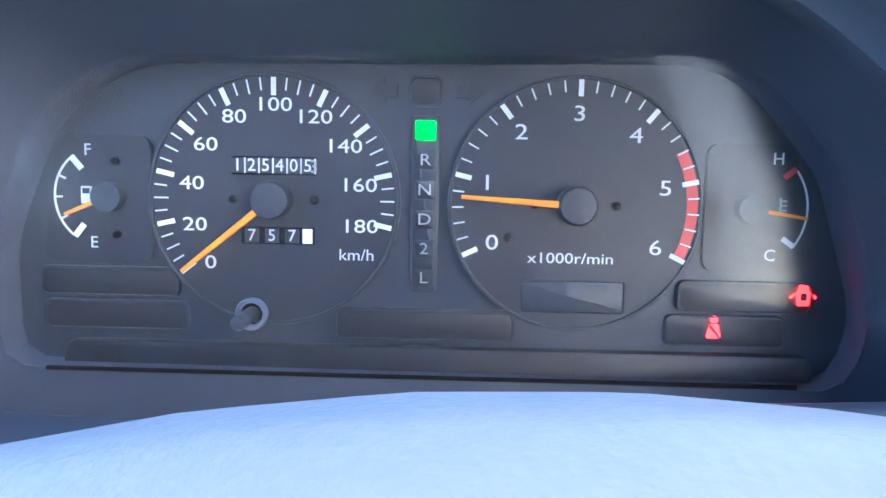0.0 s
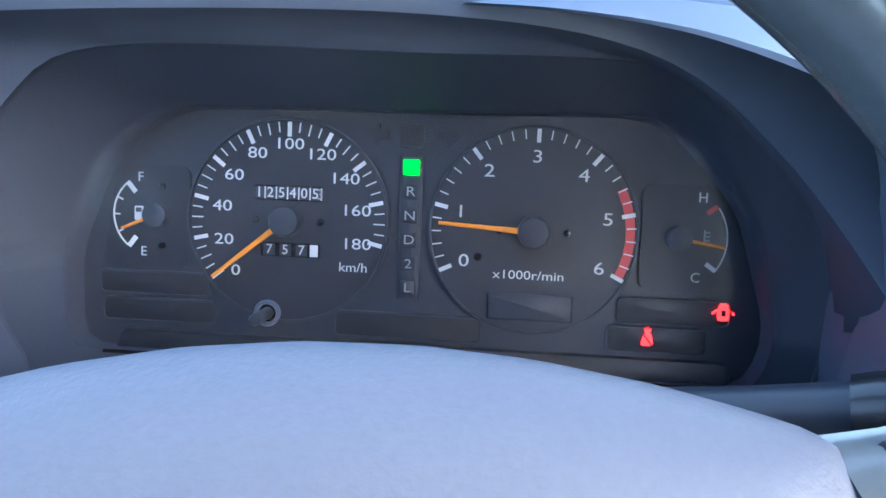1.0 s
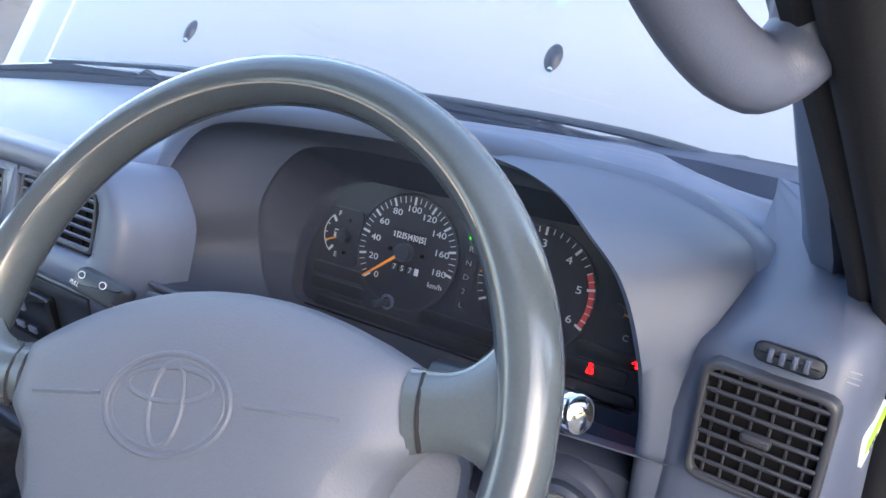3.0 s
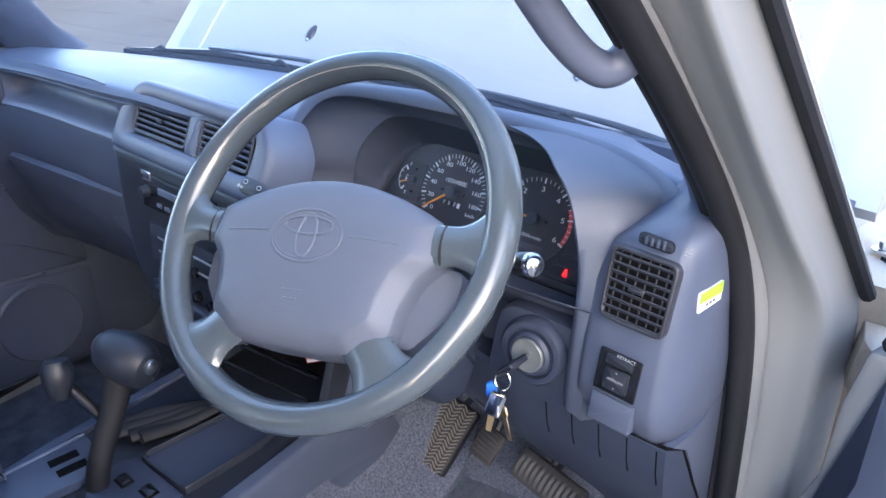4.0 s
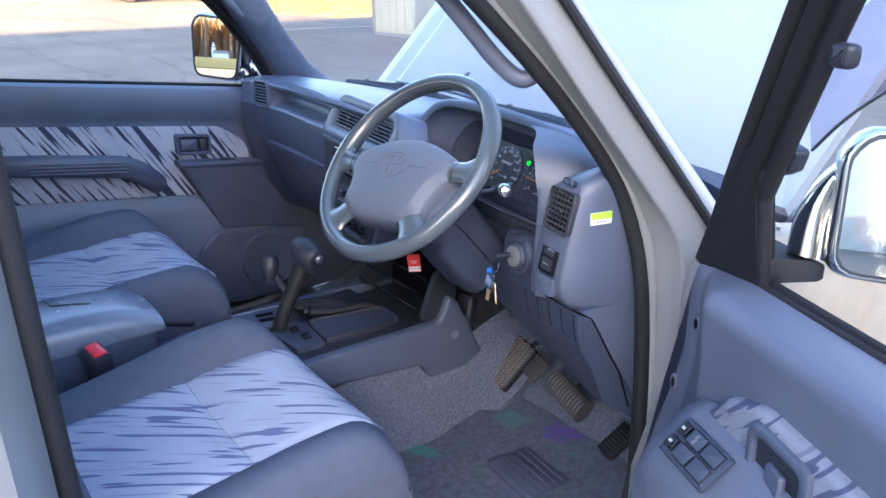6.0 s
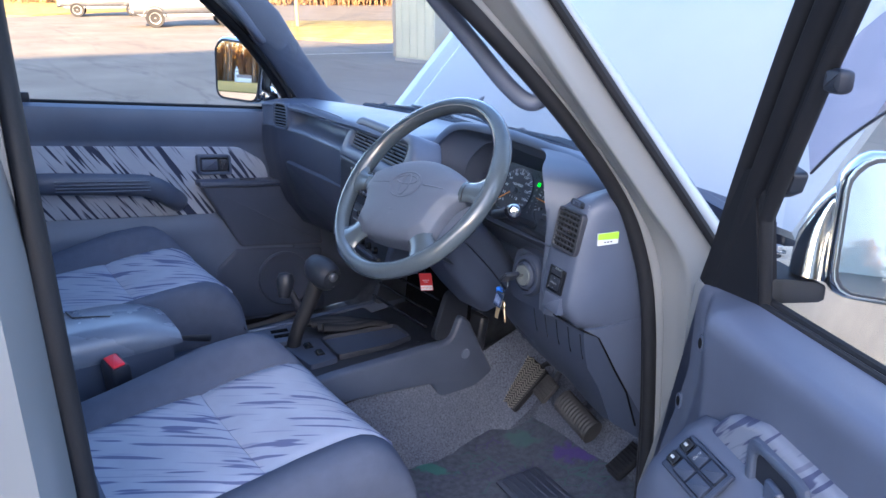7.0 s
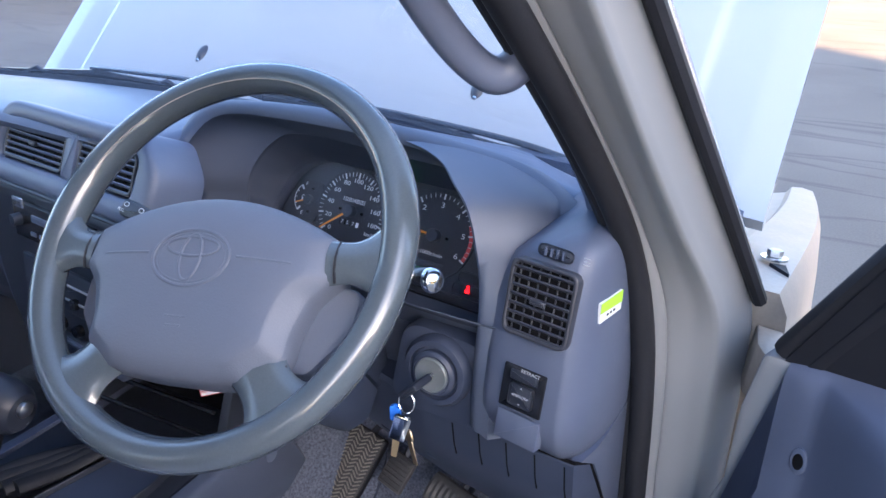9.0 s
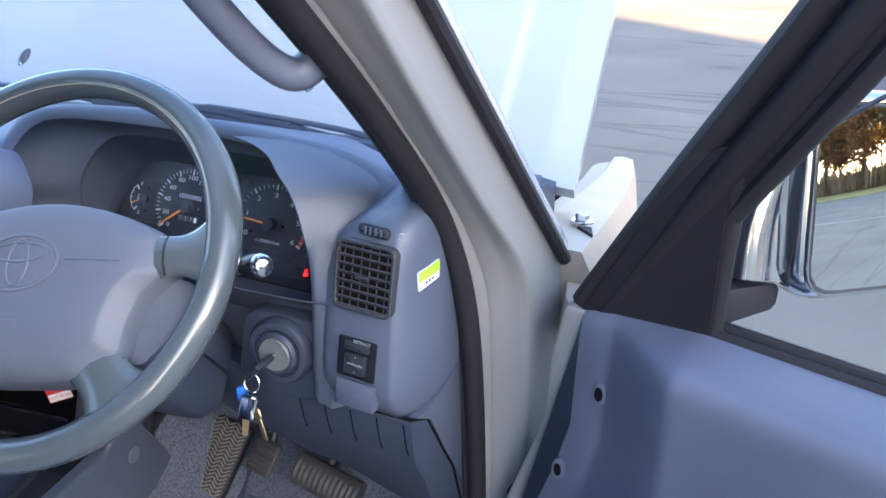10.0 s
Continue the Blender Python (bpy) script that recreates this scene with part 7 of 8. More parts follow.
# streaked cloth field above the armrest
cl_poly = rpoly([(0.182, 1.000), (0.235, 1.068), (0.300, 1.090), (0.60, 1.070), (0.60, 0.90), (0.24, 0.90)], [0.02, 0.05, 0.05, 0.02, 0.02, 0.02], 6)
DOOR_CLOTH2 = streaked("streaked_armrest_cloth", (0.155, 0.175, 0.23), (0.055, 0.065, 0.12), (15.0, 105.0), -52, 0.55, ("x", "z"))
part("cloth_insert", prism(cl_poly, MD, 0.06, 0.106, 0.010, 3), DOOR_CLOTH2, dd, "pale cloth with slanting dark streaks")
cup = part("opener_surround", ringplate(resample(rpoly([(0.290, 1.078), (0.40, 1.070), (0.40, 0.93), (0.300, 0.93)], 0.018, 5), 40), resample(rpoly([(0.305, 1.062), (0.385, 1.056), (0.385, 0.945), (0.315, 0.945)], 0.014, 5), 40), MD, 0.09, 0.114, 0.006), PLASTIC_DARK, dd, "grey surround of the door opener")
part("opener_cup", prism(rpoly([(0.305, 1.062), (0.385, 1.056), (0.385, 0.945), (0.315, 0.945)], 0.014, 5), MD, 0.09, 0.1072), BLACK, cup)
part("opener_lever", rbox(0.035, 0.08, 0.012, MD @ pose(0.350, 1.0, 0.106, 0, -12), 0.005), PLASTIC_DARK, cup)
# armrest with the window switches on its sloping top
ar = part("armrest", loft([[MD @ Vector((s, z + zo, q)) for z, q in ((0.90, 0.06), (1.035, 0.09), (1.022, 0.118), (1.00, 0.140), (0.975, 0.165), (0.940, 0.178), (0.86, 0.175), (0.70, 0.14), (0.60, 0.06))] for s, zo in ((0.158, -0.030), (0.170, -0.010), (0.20, 0.0), (0.30, -0.004), (0.45, -0.01), (0.70, -0.02))]), DOOR_PLASTIC, dd, "armrest", angle=50)
MSW = MD @ Matrix.Translation((0.222, 0.998, 0.1475)) @ pose(0, 0, 0, -48)
swp = part("switch_panel", rbox(0.098, 0.058, 0.006, MSW @ pose(0.030, 0, 0.001), 0.004), COLUMN_PLASTIC, dd, "window switch panel")
for kx, ky_, w, h in ((-0.006, 0.013, 0.016, 0.016), (-0.006, -0.011, 0.016, 0.016), (0.022, 0.013, 0.026, 0.020), (0.022, -0.012, 0.026, 0.020), (0.055, 0.013, 0.028, 0.020), (0.055, -0.012, 0.028, 0.020)):
    b_ = part("switch_well", rbox(w + 0.003, h + 0.003, 0.001, MSW @ pose(kx, ky_, 0.0068), 0.002), BLACK, swp)
    part("rocker", rbox(w, h, 0.006, MSW @ pose(kx, ky_, 0.007, 0, 8), 0.002), COLUMN_PLASTIC if w > 0.02 else BLACK_SHINY, b_)
letters("AUTO", MSW @ pose(0.022, 0.013, 0.0140, 0, 8) @ pose(0, 0, 0, 0, 0, -90), 0.0052, INK_GREY, swp)
for ky_ in (0.013, -0.011):
    part("symbol", rbox(0.006, 0.004, 0.0006, MSW @ pose(-0.006, ky_, 0.0128, 0, 8), 0.0006, 1), INK_GREY, swp)
# window frame, sail panel, glass
fr_out = [(0.018, 1.165, 0.006), (0.060, 1.24, 0.020), (0.120, 1.345, 0.045), (0.185, 1.455, 0.070), (0.250, 1.570, 0.092), (0.31, 1.66, 0.11), (0.40, 1.74, 0.125), (0.60, 1.76, 0.13), (1.0, 1.75, 0.13)]
def frame_bar(off, w, dz, name, material, label=""):
    pts = smooth_path([(s + off, z - off * 0.55, q + dz) for s, z, q in fr_out], 50)
    return part(name, tube([MD @ Vector(p) for p in pts], w, 10, flat=0.8), material, dd, label)
web = smooth_path(fr_out, 50)
part("frame_web", loft([[MD @ Vector((p.x + o, p.y - o * 0.55, p.z + q)) for o, q in ((-0.004, 0.004), (0.050, -0.006), (0.050, -0.016), (-0.004, -0.010))] for p in web]), FRAME_BLACK, dd, "black pressed window frame")
frame_bar(0.0, 0.015, 0.0, "frame_outer_seal", RUBBER, "black rubber outer seal")
frame_bar(0.024, 0.017, -0.004, "window_frame", FRAME_BLACK, "black window frame")
frame_bar(0.048, 0.011, -0.010, "glass_channel", RUBBER)
part("sail_panel", loft([[MD @ Vector(p) for p in ((0.020, zd - 0.016, -0.012), (0.156, zd - 0.004, -0.012), (0.160, zd + 0.205, 0.030), (0.130, zd + 0.190, 0.036))], [MD @ Vector(p) for p in ((0.020, zd - 0.016, 0.018), (0.156, zd - 0.004, 0.018), (0.160, zd + 0.205, 0.060), (0.130, zd + 0.190, 0.062))]]), FRAME_BLACK, dd, "black corner panel behind the mirror")
part("sail_post", tube([MD @ Vector(p) for p in ((0.155, zd - 0.005, 0.008), (0.158, zd + 0.10, 0.026), (0.164, zd + 0.20, 0.044))], 0.010, 10), RUBBER, dd)
part("frame_clip", prism(rpoly([(-0.022, 0.020), (0.020, 0.012), (0.012, -0.014), (-0.010, -0.026), (-0.024, -0.024)], 0.007, 3), MD @ pose(0.185, 1.364, 0.020), -0.006, 0.014, 0.004), BLACK, dd)
part("frame_clip", rbox(0.028, 0.026, 0.022, MD @ pose(0.296, 1.500, 0.064), 0.008), BLACK, dd)
part("sill_seal", tube([MD @ Vector((0.15 + 0.05 * k, sill(0.15) + 0.001, 0.002)) for k in range(18)], 0.0065, 8), RUBBER, dd, "black rubber strip along the sill")
part("sill_seal_inner", tube([MD @ Vector((0.15 + 0.05 * k, sill(0.15) - 0.002, 0.0145)) for k in range(18)], 0.0055, 8), RUBBER, dd)
gl = part("window", loft([[MD @ Vector(p) for p in ((0.155, zd - 0.01, -0.004), (1.02, zd - 0.02, -0.004), (1.02, zd - 0.02, -0.001), (0.155, zd - 0.01, -0.001))], [MD @ Vector(p) for p in ((0.20, 1.40, 0.036), (1.02, 1.40, 0.036), (1.02, 1.40, 0.039), (0.20, 1.40, 0.039))], [MD @ Vector(p) for p in ((0.40, 1.72, 0.11), (1.02, 1.73, 0.11), (1.02, 1.73, 0.113), (0.40, 1.72, 0.113))]]), CLEAR, dd, "clear side window")
gl.visible_shadow = False
# tinted wind deflector clipped into the window frame
edge_pts = [(0.201, 1.376, 0.034), (0.245, 1.418, 0.041), (0.290, 1.4515, 0.049), (0.345, 1.486, 0.058), (0.420, 1.525, 0.068), (0.520, 1.560, 0.078), (0.700, 1.600, 0.089), (0.95, 1.625, 0.095)]
wd = part("wind_deflector", loft([[MD @ Vector((x, y, z - 0.026)), MD @ Vector((x - 0.004, y + 0.10, z - 0.004)), MD @ Vector((x - 0.004, y + 0.10, z - 0.001)), MD @ Vector((x, y, z - 0.023))] for x, y, z in edge_pts]), pane_glass("tinted_acrylic", (0.80, 0.79, 0.86)), dd, "tinted clear wind deflector")
wd.visible_shadow = False
part("deflector_edge", tube(smooth_path([MD @ Vector((x, y, z - 0.0245)) for x, y, z in edge_pts], 40), 0.0022, 6), mat("smoked_edge", (0.06, 0.06, 0.075), 0.3), dd, "dark lower edge of the deflector")
MMR = tilted(0.701, 0.275, 1.292, 10.8, 34)
dmr = door_mirror("door_mirror", "driver's door mirror with a chromed housing, seen through the window", MMR, radius=1.4)
part("foot", loft([[MD @ Vector((s, z, q)) for s, z in ((a0, z0), (a1, z0), (a1, z1 - 0.004), (a1 - 0.003, z1), (a0, z1))] for q, a0, a1, z0, z1 in ((0.004, 0.070, 0.158, 1.178, 1.217), (-0.012, 0.075, 0.166, 1.184, 1.218), (-0.045, 0.090, 0.190, 1.192, 1.219), (-0.052, 0.095, 0.192, 1.196, 1.216))]), FRAME_BLACK, dmr, "black foot of the mirror")
# arm cover: a chromed shell that sweeps from the foot up into the housing's inner edge
foot_top = MD @ Vector((0.160, 1.220, -0.020))
rim_foot = MMR @ Vector((-0.086, -0.068, -0.004))
arm_rows = []
for k in range(15):
    v = k / 14
    r_ = MMR @ Vector((-0.087 + 0.035 * v ** 4, -0.068 + 0.160 * v, -0.004))
    f_ = r_ + Vector(((foot_top - rim_foot).x, (foot_top - rim_foot).y, 0)) * (1 - 0.94 * v ** 2.2)
    back = MMR.to_3x3() @ Vector((0, 0, -1))
    ring = [r_, r_.lerp(f_, 0.18) + back * 0.016, r_.lerp(f_, 0.32) + back * 0.012, r_.lerp(f_, 0.5) + back * 0.004, r_.lerp(f_, 0.75) + back * 0.004, f_ + back * 0.010, f_ + back * 0.022]
    arm_rows.append(ring + [f_.lerp(r_, 0.4) + back * 0.045, r_ + back * 0.055])
part("arm_cover", loft(arm_rows), CHROME, dmr, "chromed arm of the mirror", angle=75)
# hinge and check strap between door and pillar
part("check_strap", rbox(0.010, 0.03, 0.012, pose(0.372, 0.285, 0.845, 0, 0, -20), 0.004), RUBBER, dd, "dirty door check strap")
# ---------------------------------------------------------------- outside
def asphalt():
    m = mat("asphalt", (0.145, 0.135, 0.120), 0.95, bump=0.7, grain=90, var=0.25, stain=0.5, spec=0.1, dist=0.006)
    N, L = m.node_tree.nodes, m.node_tree.links
    b = N["Principled BSDF"]
    tc, mp = N.new("ShaderNodeTexCoord"), N.new("ShaderNodeMapping")
    mp.inputs["Scale"].default_value = (0.12, 0.9, 1)
    mp.inputs["Rotation"].default_value = (0, 0, radians(-14))
    nz, rp, mx = N.new("ShaderNodeTexNoise"), N.new("ShaderNodeValToRGB"), N.new("ShaderNodeMixRGB")
    L.new(tc.outputs["Object"], mp.inputs["Vector"])
    L.new(mp.outputs[0], nz.inputs["Vector"])
    nz.inputs["Scale"].default_value, nz.inputs["Detail"].default_value, nz.inputs["Distortion"].default_value = 1.0, 5, 0.3
    e = rp.color_ramp.elements
    e[0].position, e[1].position = 0.485, 0.515
    e[0].color = e[1].color = (0, 0, 0, 1)
    mid = e.new(0.50)
    mid.color = (0.30, 0.30, 0.30, 1)
    L.new(nz.outputs["Fac"], rp.inputs["Fac"])
    L.new(rp.outputs["Color"], mx.inputs["Fac"])
    L.new(b.inputs["Base Color"].links[0].from_socket, mx.inputs["Color1"])
    mx.inputs["Color2"].default_value = (0.025, 0.025, 0.028, 1)
    L.new(mx.outputs[0], b.inputs["Base Color"])
    return m
ASPHALT = asphalt()
GRASS = mat("autumn_grass", (0.25, 0.20, 0.075), 0.95, bump=0.8, grain=30, var=0.5, stain=1.2, spec=0.1, dist=0.03)
bm = bmesh.new()
R = 2600
bmesh.ops.create_grid(bm, x_segments=8, y_segments=8, size=R)
ground = tagged(part("ground", bm, ASPHALT, None), "worn grey asphalt car park with cracks", "ground", kind="structure")


def patch(name, poly, z, h, material, label, cat):
    return tagged(part(name, prism(poly, pose(0, 0, z), 0, h, min(0.02, h * 0.4)), material, None), label, cat, kind="structure")
patch("grass_verge", rpoly([(-22.2, 9.3), (-20.2, 10.0), (-18.3, 10.6), (-18.2, 12.0), (-23, 20.5), (-28.4, 18.1), (-31.0, 14.0), (-29.0, 11.3)], 0.5, 4), 0.0, 0.09, GRASS, "autumn grass verge in low sun", "grass")
patch("grass_verge", rpoly([(-47, -10), (-44, 6), (-60, 26), (-160, 60), (-160, -60)], 1.0, 4), 0.0, 0.08, GRASS, "autumn grass beyond the car park", "grass")
patch("grass_verge", rpoly([(2, 33), (40, 24), (120, 40), (120, 160), (-30, 160), (-8, 40)], 1.0, 4), 0.0, 0.08, GRASS, "autumn grass beyond the car park", "grass")
patch("grass_verge", rpoly([(36, -34), (36, 26), (120, 30), (120, -36)], 1.0, 4), 0.0, 0.08, GRASS, "autumn grass beyond the car park", "grass")
for k, (a, b_) in enumerate((((14.0, 3.5), (15.5, -6.0)), ((-15.95, 7.5), (-15.2, 10.2)),)):
    d = Vector((b_[0] - a[0], b_[1] - a[1]))
    n = Vector((-d.y, d.x)).normalized() * 0.04
    tagged(part("road_marking", prism([(a[0] - n.x, a[1] - n.y), (b_[0] - n.x, b_[1] - n.y), (b_[0] + n.x, b_[1] + n.y), (a[0] + n.x, a[1] + n.y)], pose(0, 0, 0.0), 0, 0.006), mat("faded_white_line", (0.30, 0.30, 0.29), 0.9, var=0.4), None), "faded white parking line", "road marking", kind="structure")

# shed with upright boarding
SIDING = mat("pale_green_boarding", (0.40, 0.41, 0.33), 0.75, bump=0.2, grain=60, var=0.10, stain=1.5)
shed = thing("shed", "pale grey-green shed with upright boarding", "shed", (-12.0, 9.5, 0))
sx0, sy0 = -13.40, 8.50
sd = Vector((1.0, 0.13, 0)).normalized()
sn = Vector((sd.y, -sd.x, 0))
MSH = Matrix(((sd.x, 0, sn.x, sx0), (sd.y, 0, sn.y, sy0), (0, 1, 0, 0), (0, 0, 0, 1)))
part("wall", prism([(0.02, 0.08), (4.2, 0.08), (4.2, 2.6), (0.02, 2.6)], MSH, -3.0, -0.02), SIDING, shed)
for k in range(17):
    part("board", rbox(0.235, 2.5, 0.022, MSH @ pose(0.14 + 0.25 * k, 1.36, -0.02), 0.006), SIDING, shed)
for k in range(12):
    part("board", rbox(0.022, 2.5, 0.235, MSH @ pose(0.011, 1.36, -0.26 - 0.25 * k), 0.006), SIDING, shed)
part("corner_post", rbox(0.09, 2.52, 0.06, MSH @ pose(0.035, 1.36, -0.035), 0.008), mat("brown_corner_trim", (0.25, 0.23, 0.2), 0.8), shed)
part("plinth", rbox(4.2, 0.10, 3.0, MSH @ pose(2.1, 0.05, -3.02), 0.01), mat("shed_plinth", (0.2, 0.2, 0.2), 0.9), shed)
part("sign", rbox(0.55, 0.30, 0.02, MSH @ pose(0.85, 1.72, 0.003), 0.005), mat("dark_sign", (0.12, 0.10, 0.09), 0.6), shed)
part("door", rbox(0.8, 2.0, 0.03, MSH @ pose(1.75, 1.08, 0.0), 0.01), mat("shed_door_grey", (0.22, 0.23, 0.21), 0.7), shed)
part("roof", prism([(-0.2, 2.58), (4.4, 2.58), (4.4, 2.72), (-0.2, 2.72)], MSH, -3.2, 0.25), mat("shed_roof", (0.12, 0.12, 0.12), 0.9), shed)


# parked white four-wheel drives
ALLOY = mat("alloy", (0.34, 0.34, 0.35), 0.35, 0.8)
def parked_car(at, heading, label):
    c = thing("parked_car", label, "car", (*at, 0), "parked cars")
    m = pose(at[0], at[1], 0, 0, 0, heading)          # local x forward
    body = [(-2.15, 0.55), (-2.2, 0.95), (-2.12, 1.10), (-1.95, 1.75), (-1.7, 1.82), (0.35, 1.82), (1.0, 1.20), (2.05, 1.08), (2.18, 0.85), (2.2, 0.5), (1.75, 0.42), (-1.75, 0.42)]
    rows = []
    for yy, sc, dz in ((-0.88, 0.97, 0.0), (-0.90, 1.0, 0.0), (0.90, 1.0, 0.0), (0.88, 0.97, 0.0)):
        rows.append([m @ Vector((x, (yy if z < 1.15 else yy * 0.86), z)) for x, z in rpoly(body, 0.10, 4)])
    part("body", loft(rows), PAINT, c, "white body", angle=50)
    for s in (-1, 1):
        for a, b_ in ((-1.78, -0.95), (-0.88, -0.05), (0.02, 0.62)):
            part("window", prism(rpoly([(a, 1.20), (b_ + (0.22 if b_ > 0.5 else 0), 1.20), (b_ - (0.12 if b_ > 0.5 else 0), 1.68), (a + 0.04, 1.68)], 0.05, 3), m @ pose(0, s * 0.835, 0, 90) , -0.012 * s - 0.02, -0.012 * s + 0.02), BLACK_SHINY, c, "dark side window")
        part("trim", rbox(4.2, 0.04, 0.26, m @ pose(0, s * 0.900, 0.50), 0.02), BLACK, c, "black lower cladding")
        for wx in (-1.33, 1.30):
            w = part("wheel", revolve([(0.20, -0.09), (0.33, -0.10), (0.345, -0.06), (0.345, 0.06), (0.33, 0.10), (0.20, 0.09)], m @ pose(wx, s * 0.85, 0.345, 90), 28), RUBBER, c, "black tyre")
            mr = m @ pose(wx, s * 0.86, 0.345, 90 if s < 0 else -90)
            part("rim", revolve([(0.185, 0.02), (0.190, 0.085), (0.212, 0.088), (0.218, 0.0)], mr, 28), ALLOY, w, "silver alloy rim")
            part("rim_dish", revolve([(0.0, 0.02), (0.19, 0.02), (0.19, 0.0), (0.0, 0.0)], mr, 20), BLACK, w)
            for k in range(5):
                part("spoke", prism(rpoly([(-0.022, 0.0), (0.022, 0.0), (0.036, 0.19), (-0.036, 0.19)], 0.006, 2), mr @ pose(0, 0, 0, 0, 0, 72 * k), 0.02, 0.075, 0.008), ALLOY, w)
            part("hub_cap", revolve([(0.0, 0.082), (0.045, 0.078), (0.05, 0.02), (0.0, 0.02)], mr, 16), ALLOY, w)
            part("arch", tube([m @ Vector((wx + 0.42 * math.cos(radians(t)), s * 0.905, 0.36 + 0.42 * math.sin(radians(t)))) for t in range(5, 180, 12)], 0.03, 6), BLACK, c)
        part("tail_lamp", rbox(0.05, 0.14, 0.32, m @ pose(-2.14, s * 0.78, 0.95), 0.02), mat("lamp_red_far", (0.35, 0.02, 0.02), 0.3), c)
    part("bumper", rbox(0.18, 1.72, 0.22, m @ pose(-2.16, 0, 0.46), 0.05), BLACK, c)
    return c
parked_car((-30.38, 9.69), 75, "white four-wheel-drive car parked in the sun")
parked_car((-42.6, 9.4), 75, "white estate car parked further off in the sun")

# lamp post on the verge
lp = thing("lamp_post", "slim grey lamp post on the verge", "lamp post", (-26.3, 12.4, 0))
part("post", tube([(-26.3, 12.4, 0.0), (-26.3, 12.4, 6.5)], 0.075, 10), mat("lamp_post_wood", (0.22, 0.17, 0.12), 0.8), lp)
part("lantern", rbox(0.3, 0.5, 0.15, pose(-26.3, 12.4, 6.5), 0.05), BLACK, lp)

# woods
LEAF = [mat("leaf_%d" % k, c, 0.8, bump=0.0, var=0.3, stain=3) for k, c in enumerate(((0.30, 0.135, 0.03), (0.40, 0.23, 0.05), (0.22, 0.17, 0.05)))]
for m in LEAF:                              # thin leaves let some of the light through
    N, L = m.node_tree.nodes, m.node_tree.links
    tl, mx = N.new("ShaderNodeBsdfTranslucent"), N.new("ShaderNodeMixShader")
    L.new(N["Principled BSDF"].inputs["Base Color"].links[0].from_socket, tl.inputs["Color"])
    mx.inputs["Fac"].default_value = 0.62
    L.new(N["Principled BSDF"].outputs[0], mx.inputs[1])
    L.new(tl.outputs[0], mx.inputs[2])
    L.new(mx.outputs[0], N["Material Output"].inputs["Surface"])
BARK = mat("bark", (0.13, 0.10, 0.075), 0.9, bump=0.6, grain=12, var=0.3, dist=0.02)


def tree(x, y, h, seed, leafy=1.0, far=False):
    rg = random.Random(seed)
    t = thing("tree", "tall autumn tree with brown leaves" if leafy > 0.5 else "bare autumn tree with few leaves", "tree", (x, y, 0), "trees")
    lean = Vector((rg.uniform(-0.04, 0.04), rg.uniform(-0.04, 0.04), 1))
    trunk = [Vector((x, y, 0)) + lean * (h * k / 8) + Vector((rg.uniform(-0.08, 0.08), rg.uniform(-0.08, 0.08), 0)) * (k > 0) for k in range(9)]
    bmT = tube(trunk, lambda s: (0.16 + h * 0.006) * (1 - s * 0.9), 7)
    tips = []
    for k in range(9 if far else 14):
        s = rg.uniform(0.3, 0.95)
        p = trunk[0].lerp(trunk[-1], s)
        a = rg.uniform(0, 6.28)
        ln = h * rg.uniform(0.14, 0.30) * (1.2 - s * 0.7)
        q = p + Vector((math.cos(a) * ln, math.sin(a) * ln, ln * rg.uniform(0.4, 0.9)))
        tube([p, p.lerp(q, 0.5) + Vector((0, 0, -0.06 * ln)), q], lambda u, r0=0.05 * (1.1 - s): r0 * (1 - 0.8 * u) + 0.006, 5, bm=bmT)
        tips += [p.lerp(q, 0.6), q]
    part("trunk", bmT, BARK, t)
    bmC = bmesh.new()
    for c in tips + trunk[5:]:
        for _ in range(int((26 if far else 60) * leafy)):
            o = c + Vector((rg.gauss(0, 0.07 * h), rg.gauss(0, 0.07 * h), rg.gauss(0, 0.055 * h)))
            sz = rg.uniform(0.10, 0.22) * (1.6 if far else 1.0)
            e1 = Vector((rg.gauss(0, 1), rg.gauss(0, 1), rg.gauss(0, 1))).normalized() * sz
            e2 = e1.cross(Vector((rg.gauss(0, 1), rg.gauss(0, 1), rg.gauss(0, 1)))).normalized() * sz * 0.6
            bmC.faces.new([bmC.verts.new(o + e1), bmC.verts.new(o + e2), bmC.verts.new(o - e1), bmC.verts.new(o - e2)])
    me = bpy.data.meshes.new("crown")
    bmC.to_mesh(me)
    bmC.free()
    me.materials.append(LEAF[seed % 3])
    hang(new("crown", me), t)
    return t
rg = random.Random(11)
n_t = 0
for (x0, y0, x1, y1, cnt) in ((58, 16, 52, -40, 52), (-78, 14, -40, 62, 26), (-40, 62, 40, 78, 16), (40, 70, 95, 40, 8), (-90, -60, -85, 10, 12)):
    for k in range(cnt):
        f_ = (k + rg.uniform(0.1, 0.9)) / cnt
        tree(x0 + (x1 - x0) * f_ + rg.uniform(-5, 5), y0 + (y1 - y0) * f_ + rg.uniform(-5, 5), rg.uniform(9, 15), 100 + n_t, 3.6 if x0 == 58 else rg.choice((0.35, 0.8, 1.0)), True)
        n_t += 1
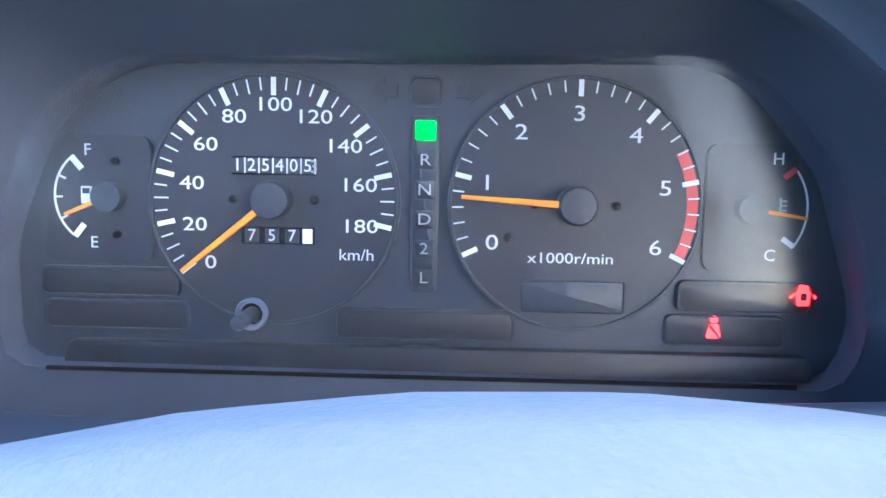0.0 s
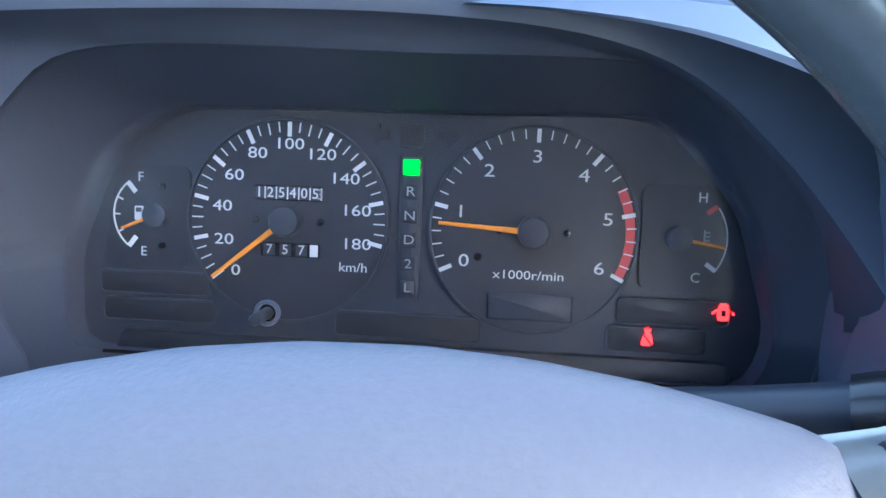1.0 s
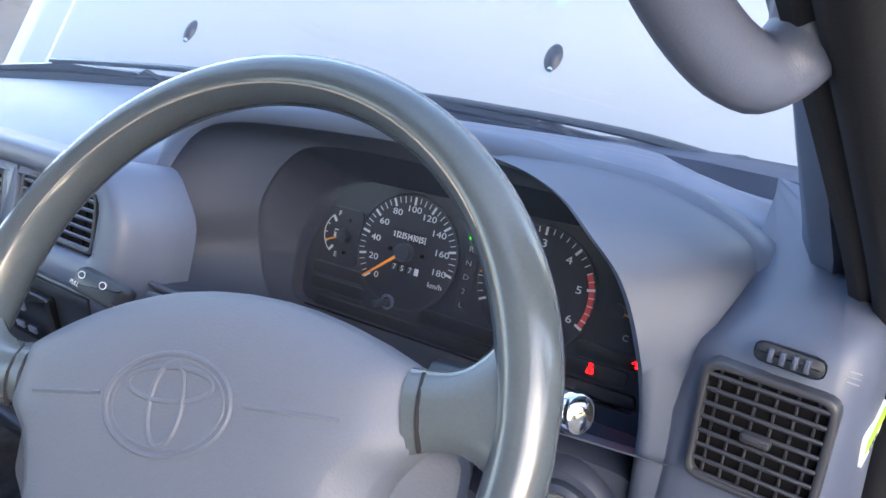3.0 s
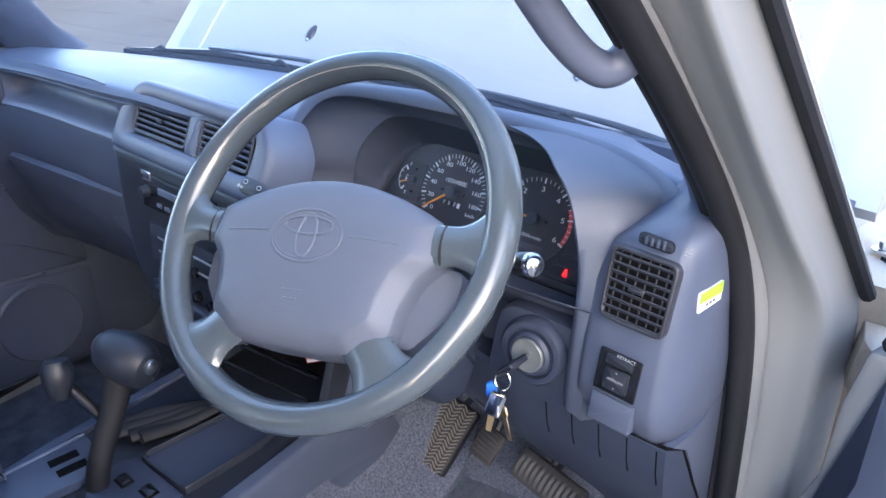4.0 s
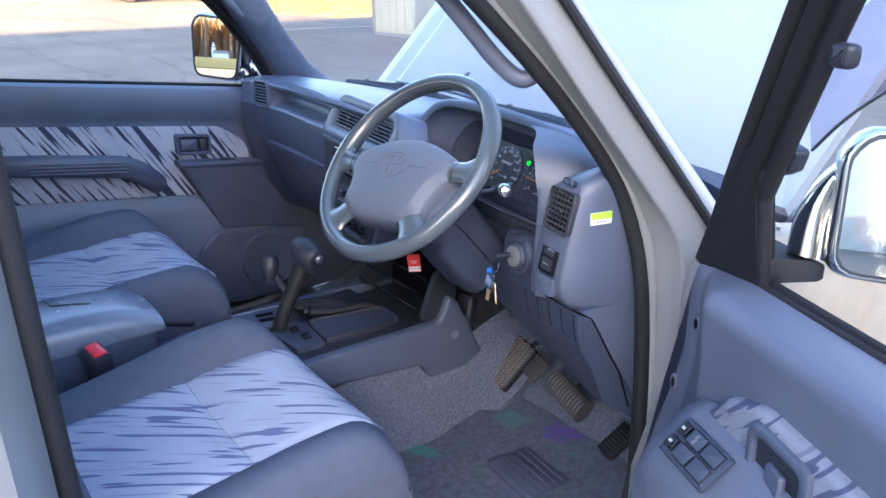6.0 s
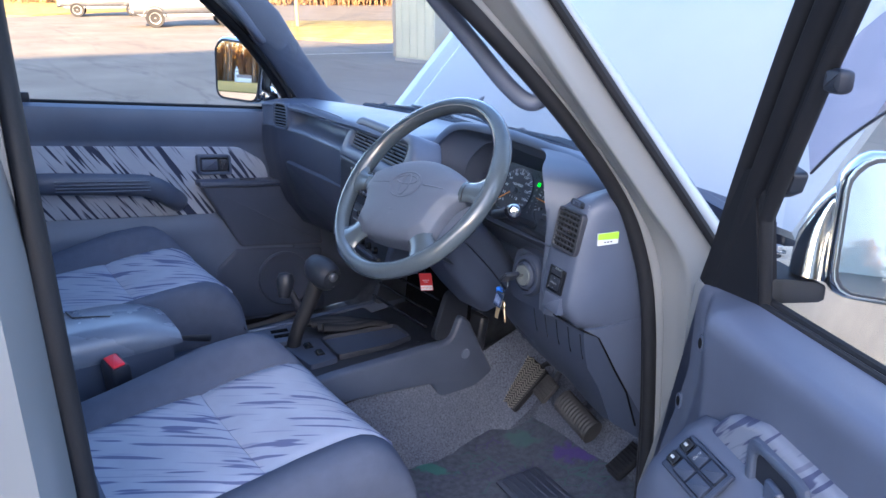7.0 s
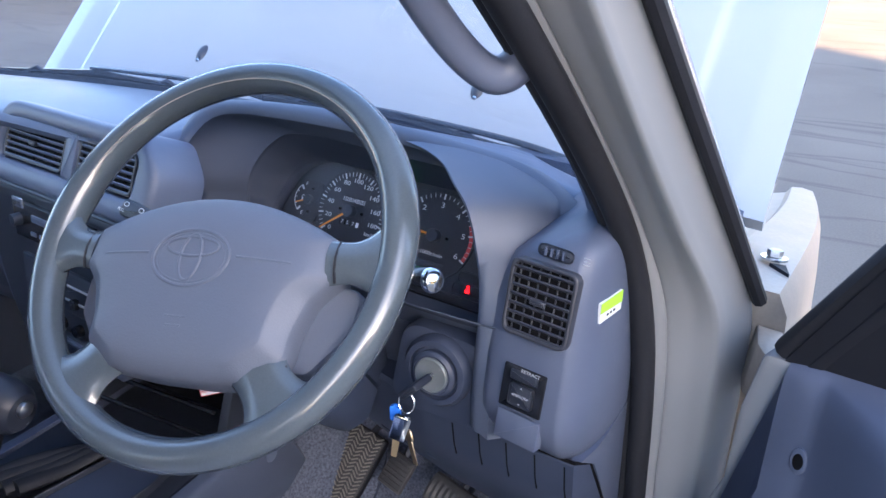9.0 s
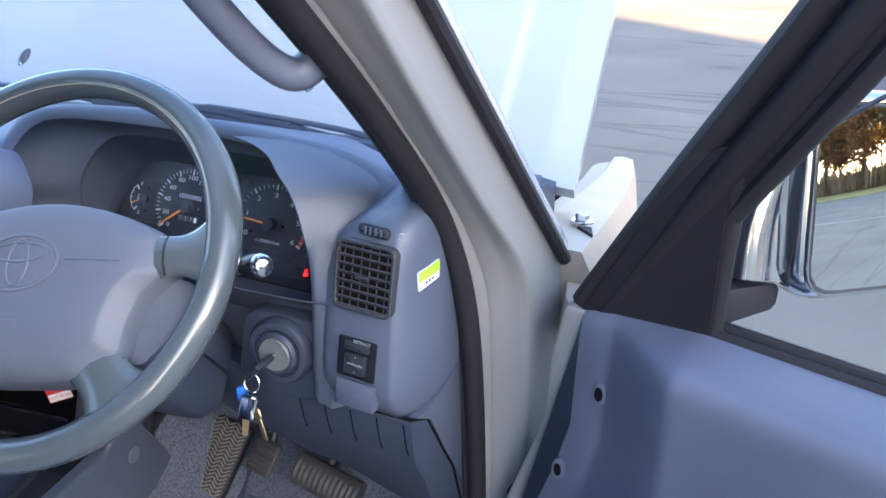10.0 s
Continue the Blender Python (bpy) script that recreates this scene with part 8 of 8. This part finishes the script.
# undergrowth at the foot of the woods
bmU = bmesh.new()
rgu = random.Random(5)
for (x0, y0, x1, y1, cnt) in ((-76, 12, -38, 60, 7000), (-38, 60, 45, 74, 4000), (-110, -262, 0, -246, 6000), (61, 18, 55, -42, 7000)):
    for k in range(cnt):
        f_ = rgu.random()
        o = Vector((x0 + (x1 - x0) * f_ + rgu.gauss(0, 3), y0 + (y1 - y0) * f_ + rgu.gauss(0, 3), 0))
        hh = rgu.uniform(0.5, 2.6) * (5.0 if y0 < -100 else 1.3 if x0 > 50 else 1.0)
        e1 = Vector((rgu.gauss(0, 0.3), rgu.gauss(0, 0.3), hh))
        e2 = Vector((rgu.gauss(0, 1), rgu.gauss(0, 1), 0)).normalized() * rgu.uniform(0.05, 0.16) * (5.0 if y0 < -100 else 1.0)
        bmU.faces.new([bmU.verts.new(o - e2 * 0.3), bmU.verts.new(o + e2 * 0.3), bmU.verts.new(o + e1 * 0.7 + e2), bmU.verts.new(o + e1), bmU.verts.new(o + e1 * 0.6 - e2)])
me = bpy.data.meshes.new("undergrowth")
bmU.to_mesh(me)
bmU.free()
me.materials.append(mat("dry_undergrowth", (0.170, 0.100, 0.045), 0.9, bump=0.0, var=0.4, stain=2))
tagged(new("undergrowth", me), "dry brown undergrowth along the woods", "undergrowth", kind="stuff")

# unseen tall block added behind the camera to throw shade over the car
shade_block = thing("building", "unseen tall block added to shade the car park", "building", (60, -55, 0))
part("walls", prism([(66.2, -42.9), (49.9, -42.8), (49.5, -46.3), (48.9, -53.8), (48.7, -63.0), (60, -110), (125, -100), (101.7, -46.0), (69.45, -46.1)], pose(0, 0, 0), 0, 30.0, 0.05), mat("shade_block_plaster", (0.45, 0.43, 0.40), 0.9, grain=20, var=0.1, stain=0.3), shade_block)
# white church, lawn and woods far behind, seen in the mirror
ch = thing("church", "white weatherboarded church with a small bell tower", "church", (-52, -214, 0))
MCH = pose(-51, -214, 0, 0, 0, 160) @ Matrix.Scale(0.42, 4)
WHITE_BOARD = mat("white_boarding", (0.75, 0.75, 0.73), 0.7)
part("nave", rbox(9, 6, 3.2, MCH, 0.05), WHITE_BOARD, ch)
part("roof", loft([[MCH @ Vector(p) for p in ((x, -3.3, 3.15), (x, 0, 5.0), (x, 3.3, 3.15))] for x in (-4.7, 4.7)]), mat("church_roof", (0.16, 0.15, 0.15), 0.9), ch)
tower = part("tower", rbox(2.3, 2.3, 6.4, MCH @ pose(4.6, 1.6, 0), 0.05), WHITE_BOARD, ch, "square white tower")
part("belfry", rbox(1.6, 1.6, 1.4, MCH @ pose(4.6, 1.6, 6.4), 0.04), WHITE_BOARD, tower)
part("spire", loft([[MCH @ Vector((4.6 + sx * r, 1.6 + sy * r, z)) for sx, sy in ((-1, -1), (1, -1), (1, 1), (-1, 1))] for z, r in ((7.75, 0.9), (8.8, 0.5), (10.6, 0.05))]), WHITE_BOARD, tower, "short pointed spire")
part("belfry_opening", rbox(0.7, 1.66, 0.8, MCH @ pose(4.6, 1.6, 6.7), 0.02), BLACK, tower)
for k in range(4):
    wq = part("window", rbox(0.9, 0.12, 1.5, MCH @ pose(-3.4 + 2.0 * k, 3.0, 0.9), 0.02), BLACK_SHINY, ch)
    part("sill", rbox(1.0, 0.2, 0.08, MCH @ pose(-3.4 + 2.0 * k, 3.05, 0.82), 0.02), WHITE_BOARD, wq)
for k in range(30):
    tree(-96 + 2.9 * k + 2 * math.sin(k * 2.3), -232 - 5 * (k % 3), 26 + 5 * math.sin(k * 1.7), 300 + k, 3.2, True)
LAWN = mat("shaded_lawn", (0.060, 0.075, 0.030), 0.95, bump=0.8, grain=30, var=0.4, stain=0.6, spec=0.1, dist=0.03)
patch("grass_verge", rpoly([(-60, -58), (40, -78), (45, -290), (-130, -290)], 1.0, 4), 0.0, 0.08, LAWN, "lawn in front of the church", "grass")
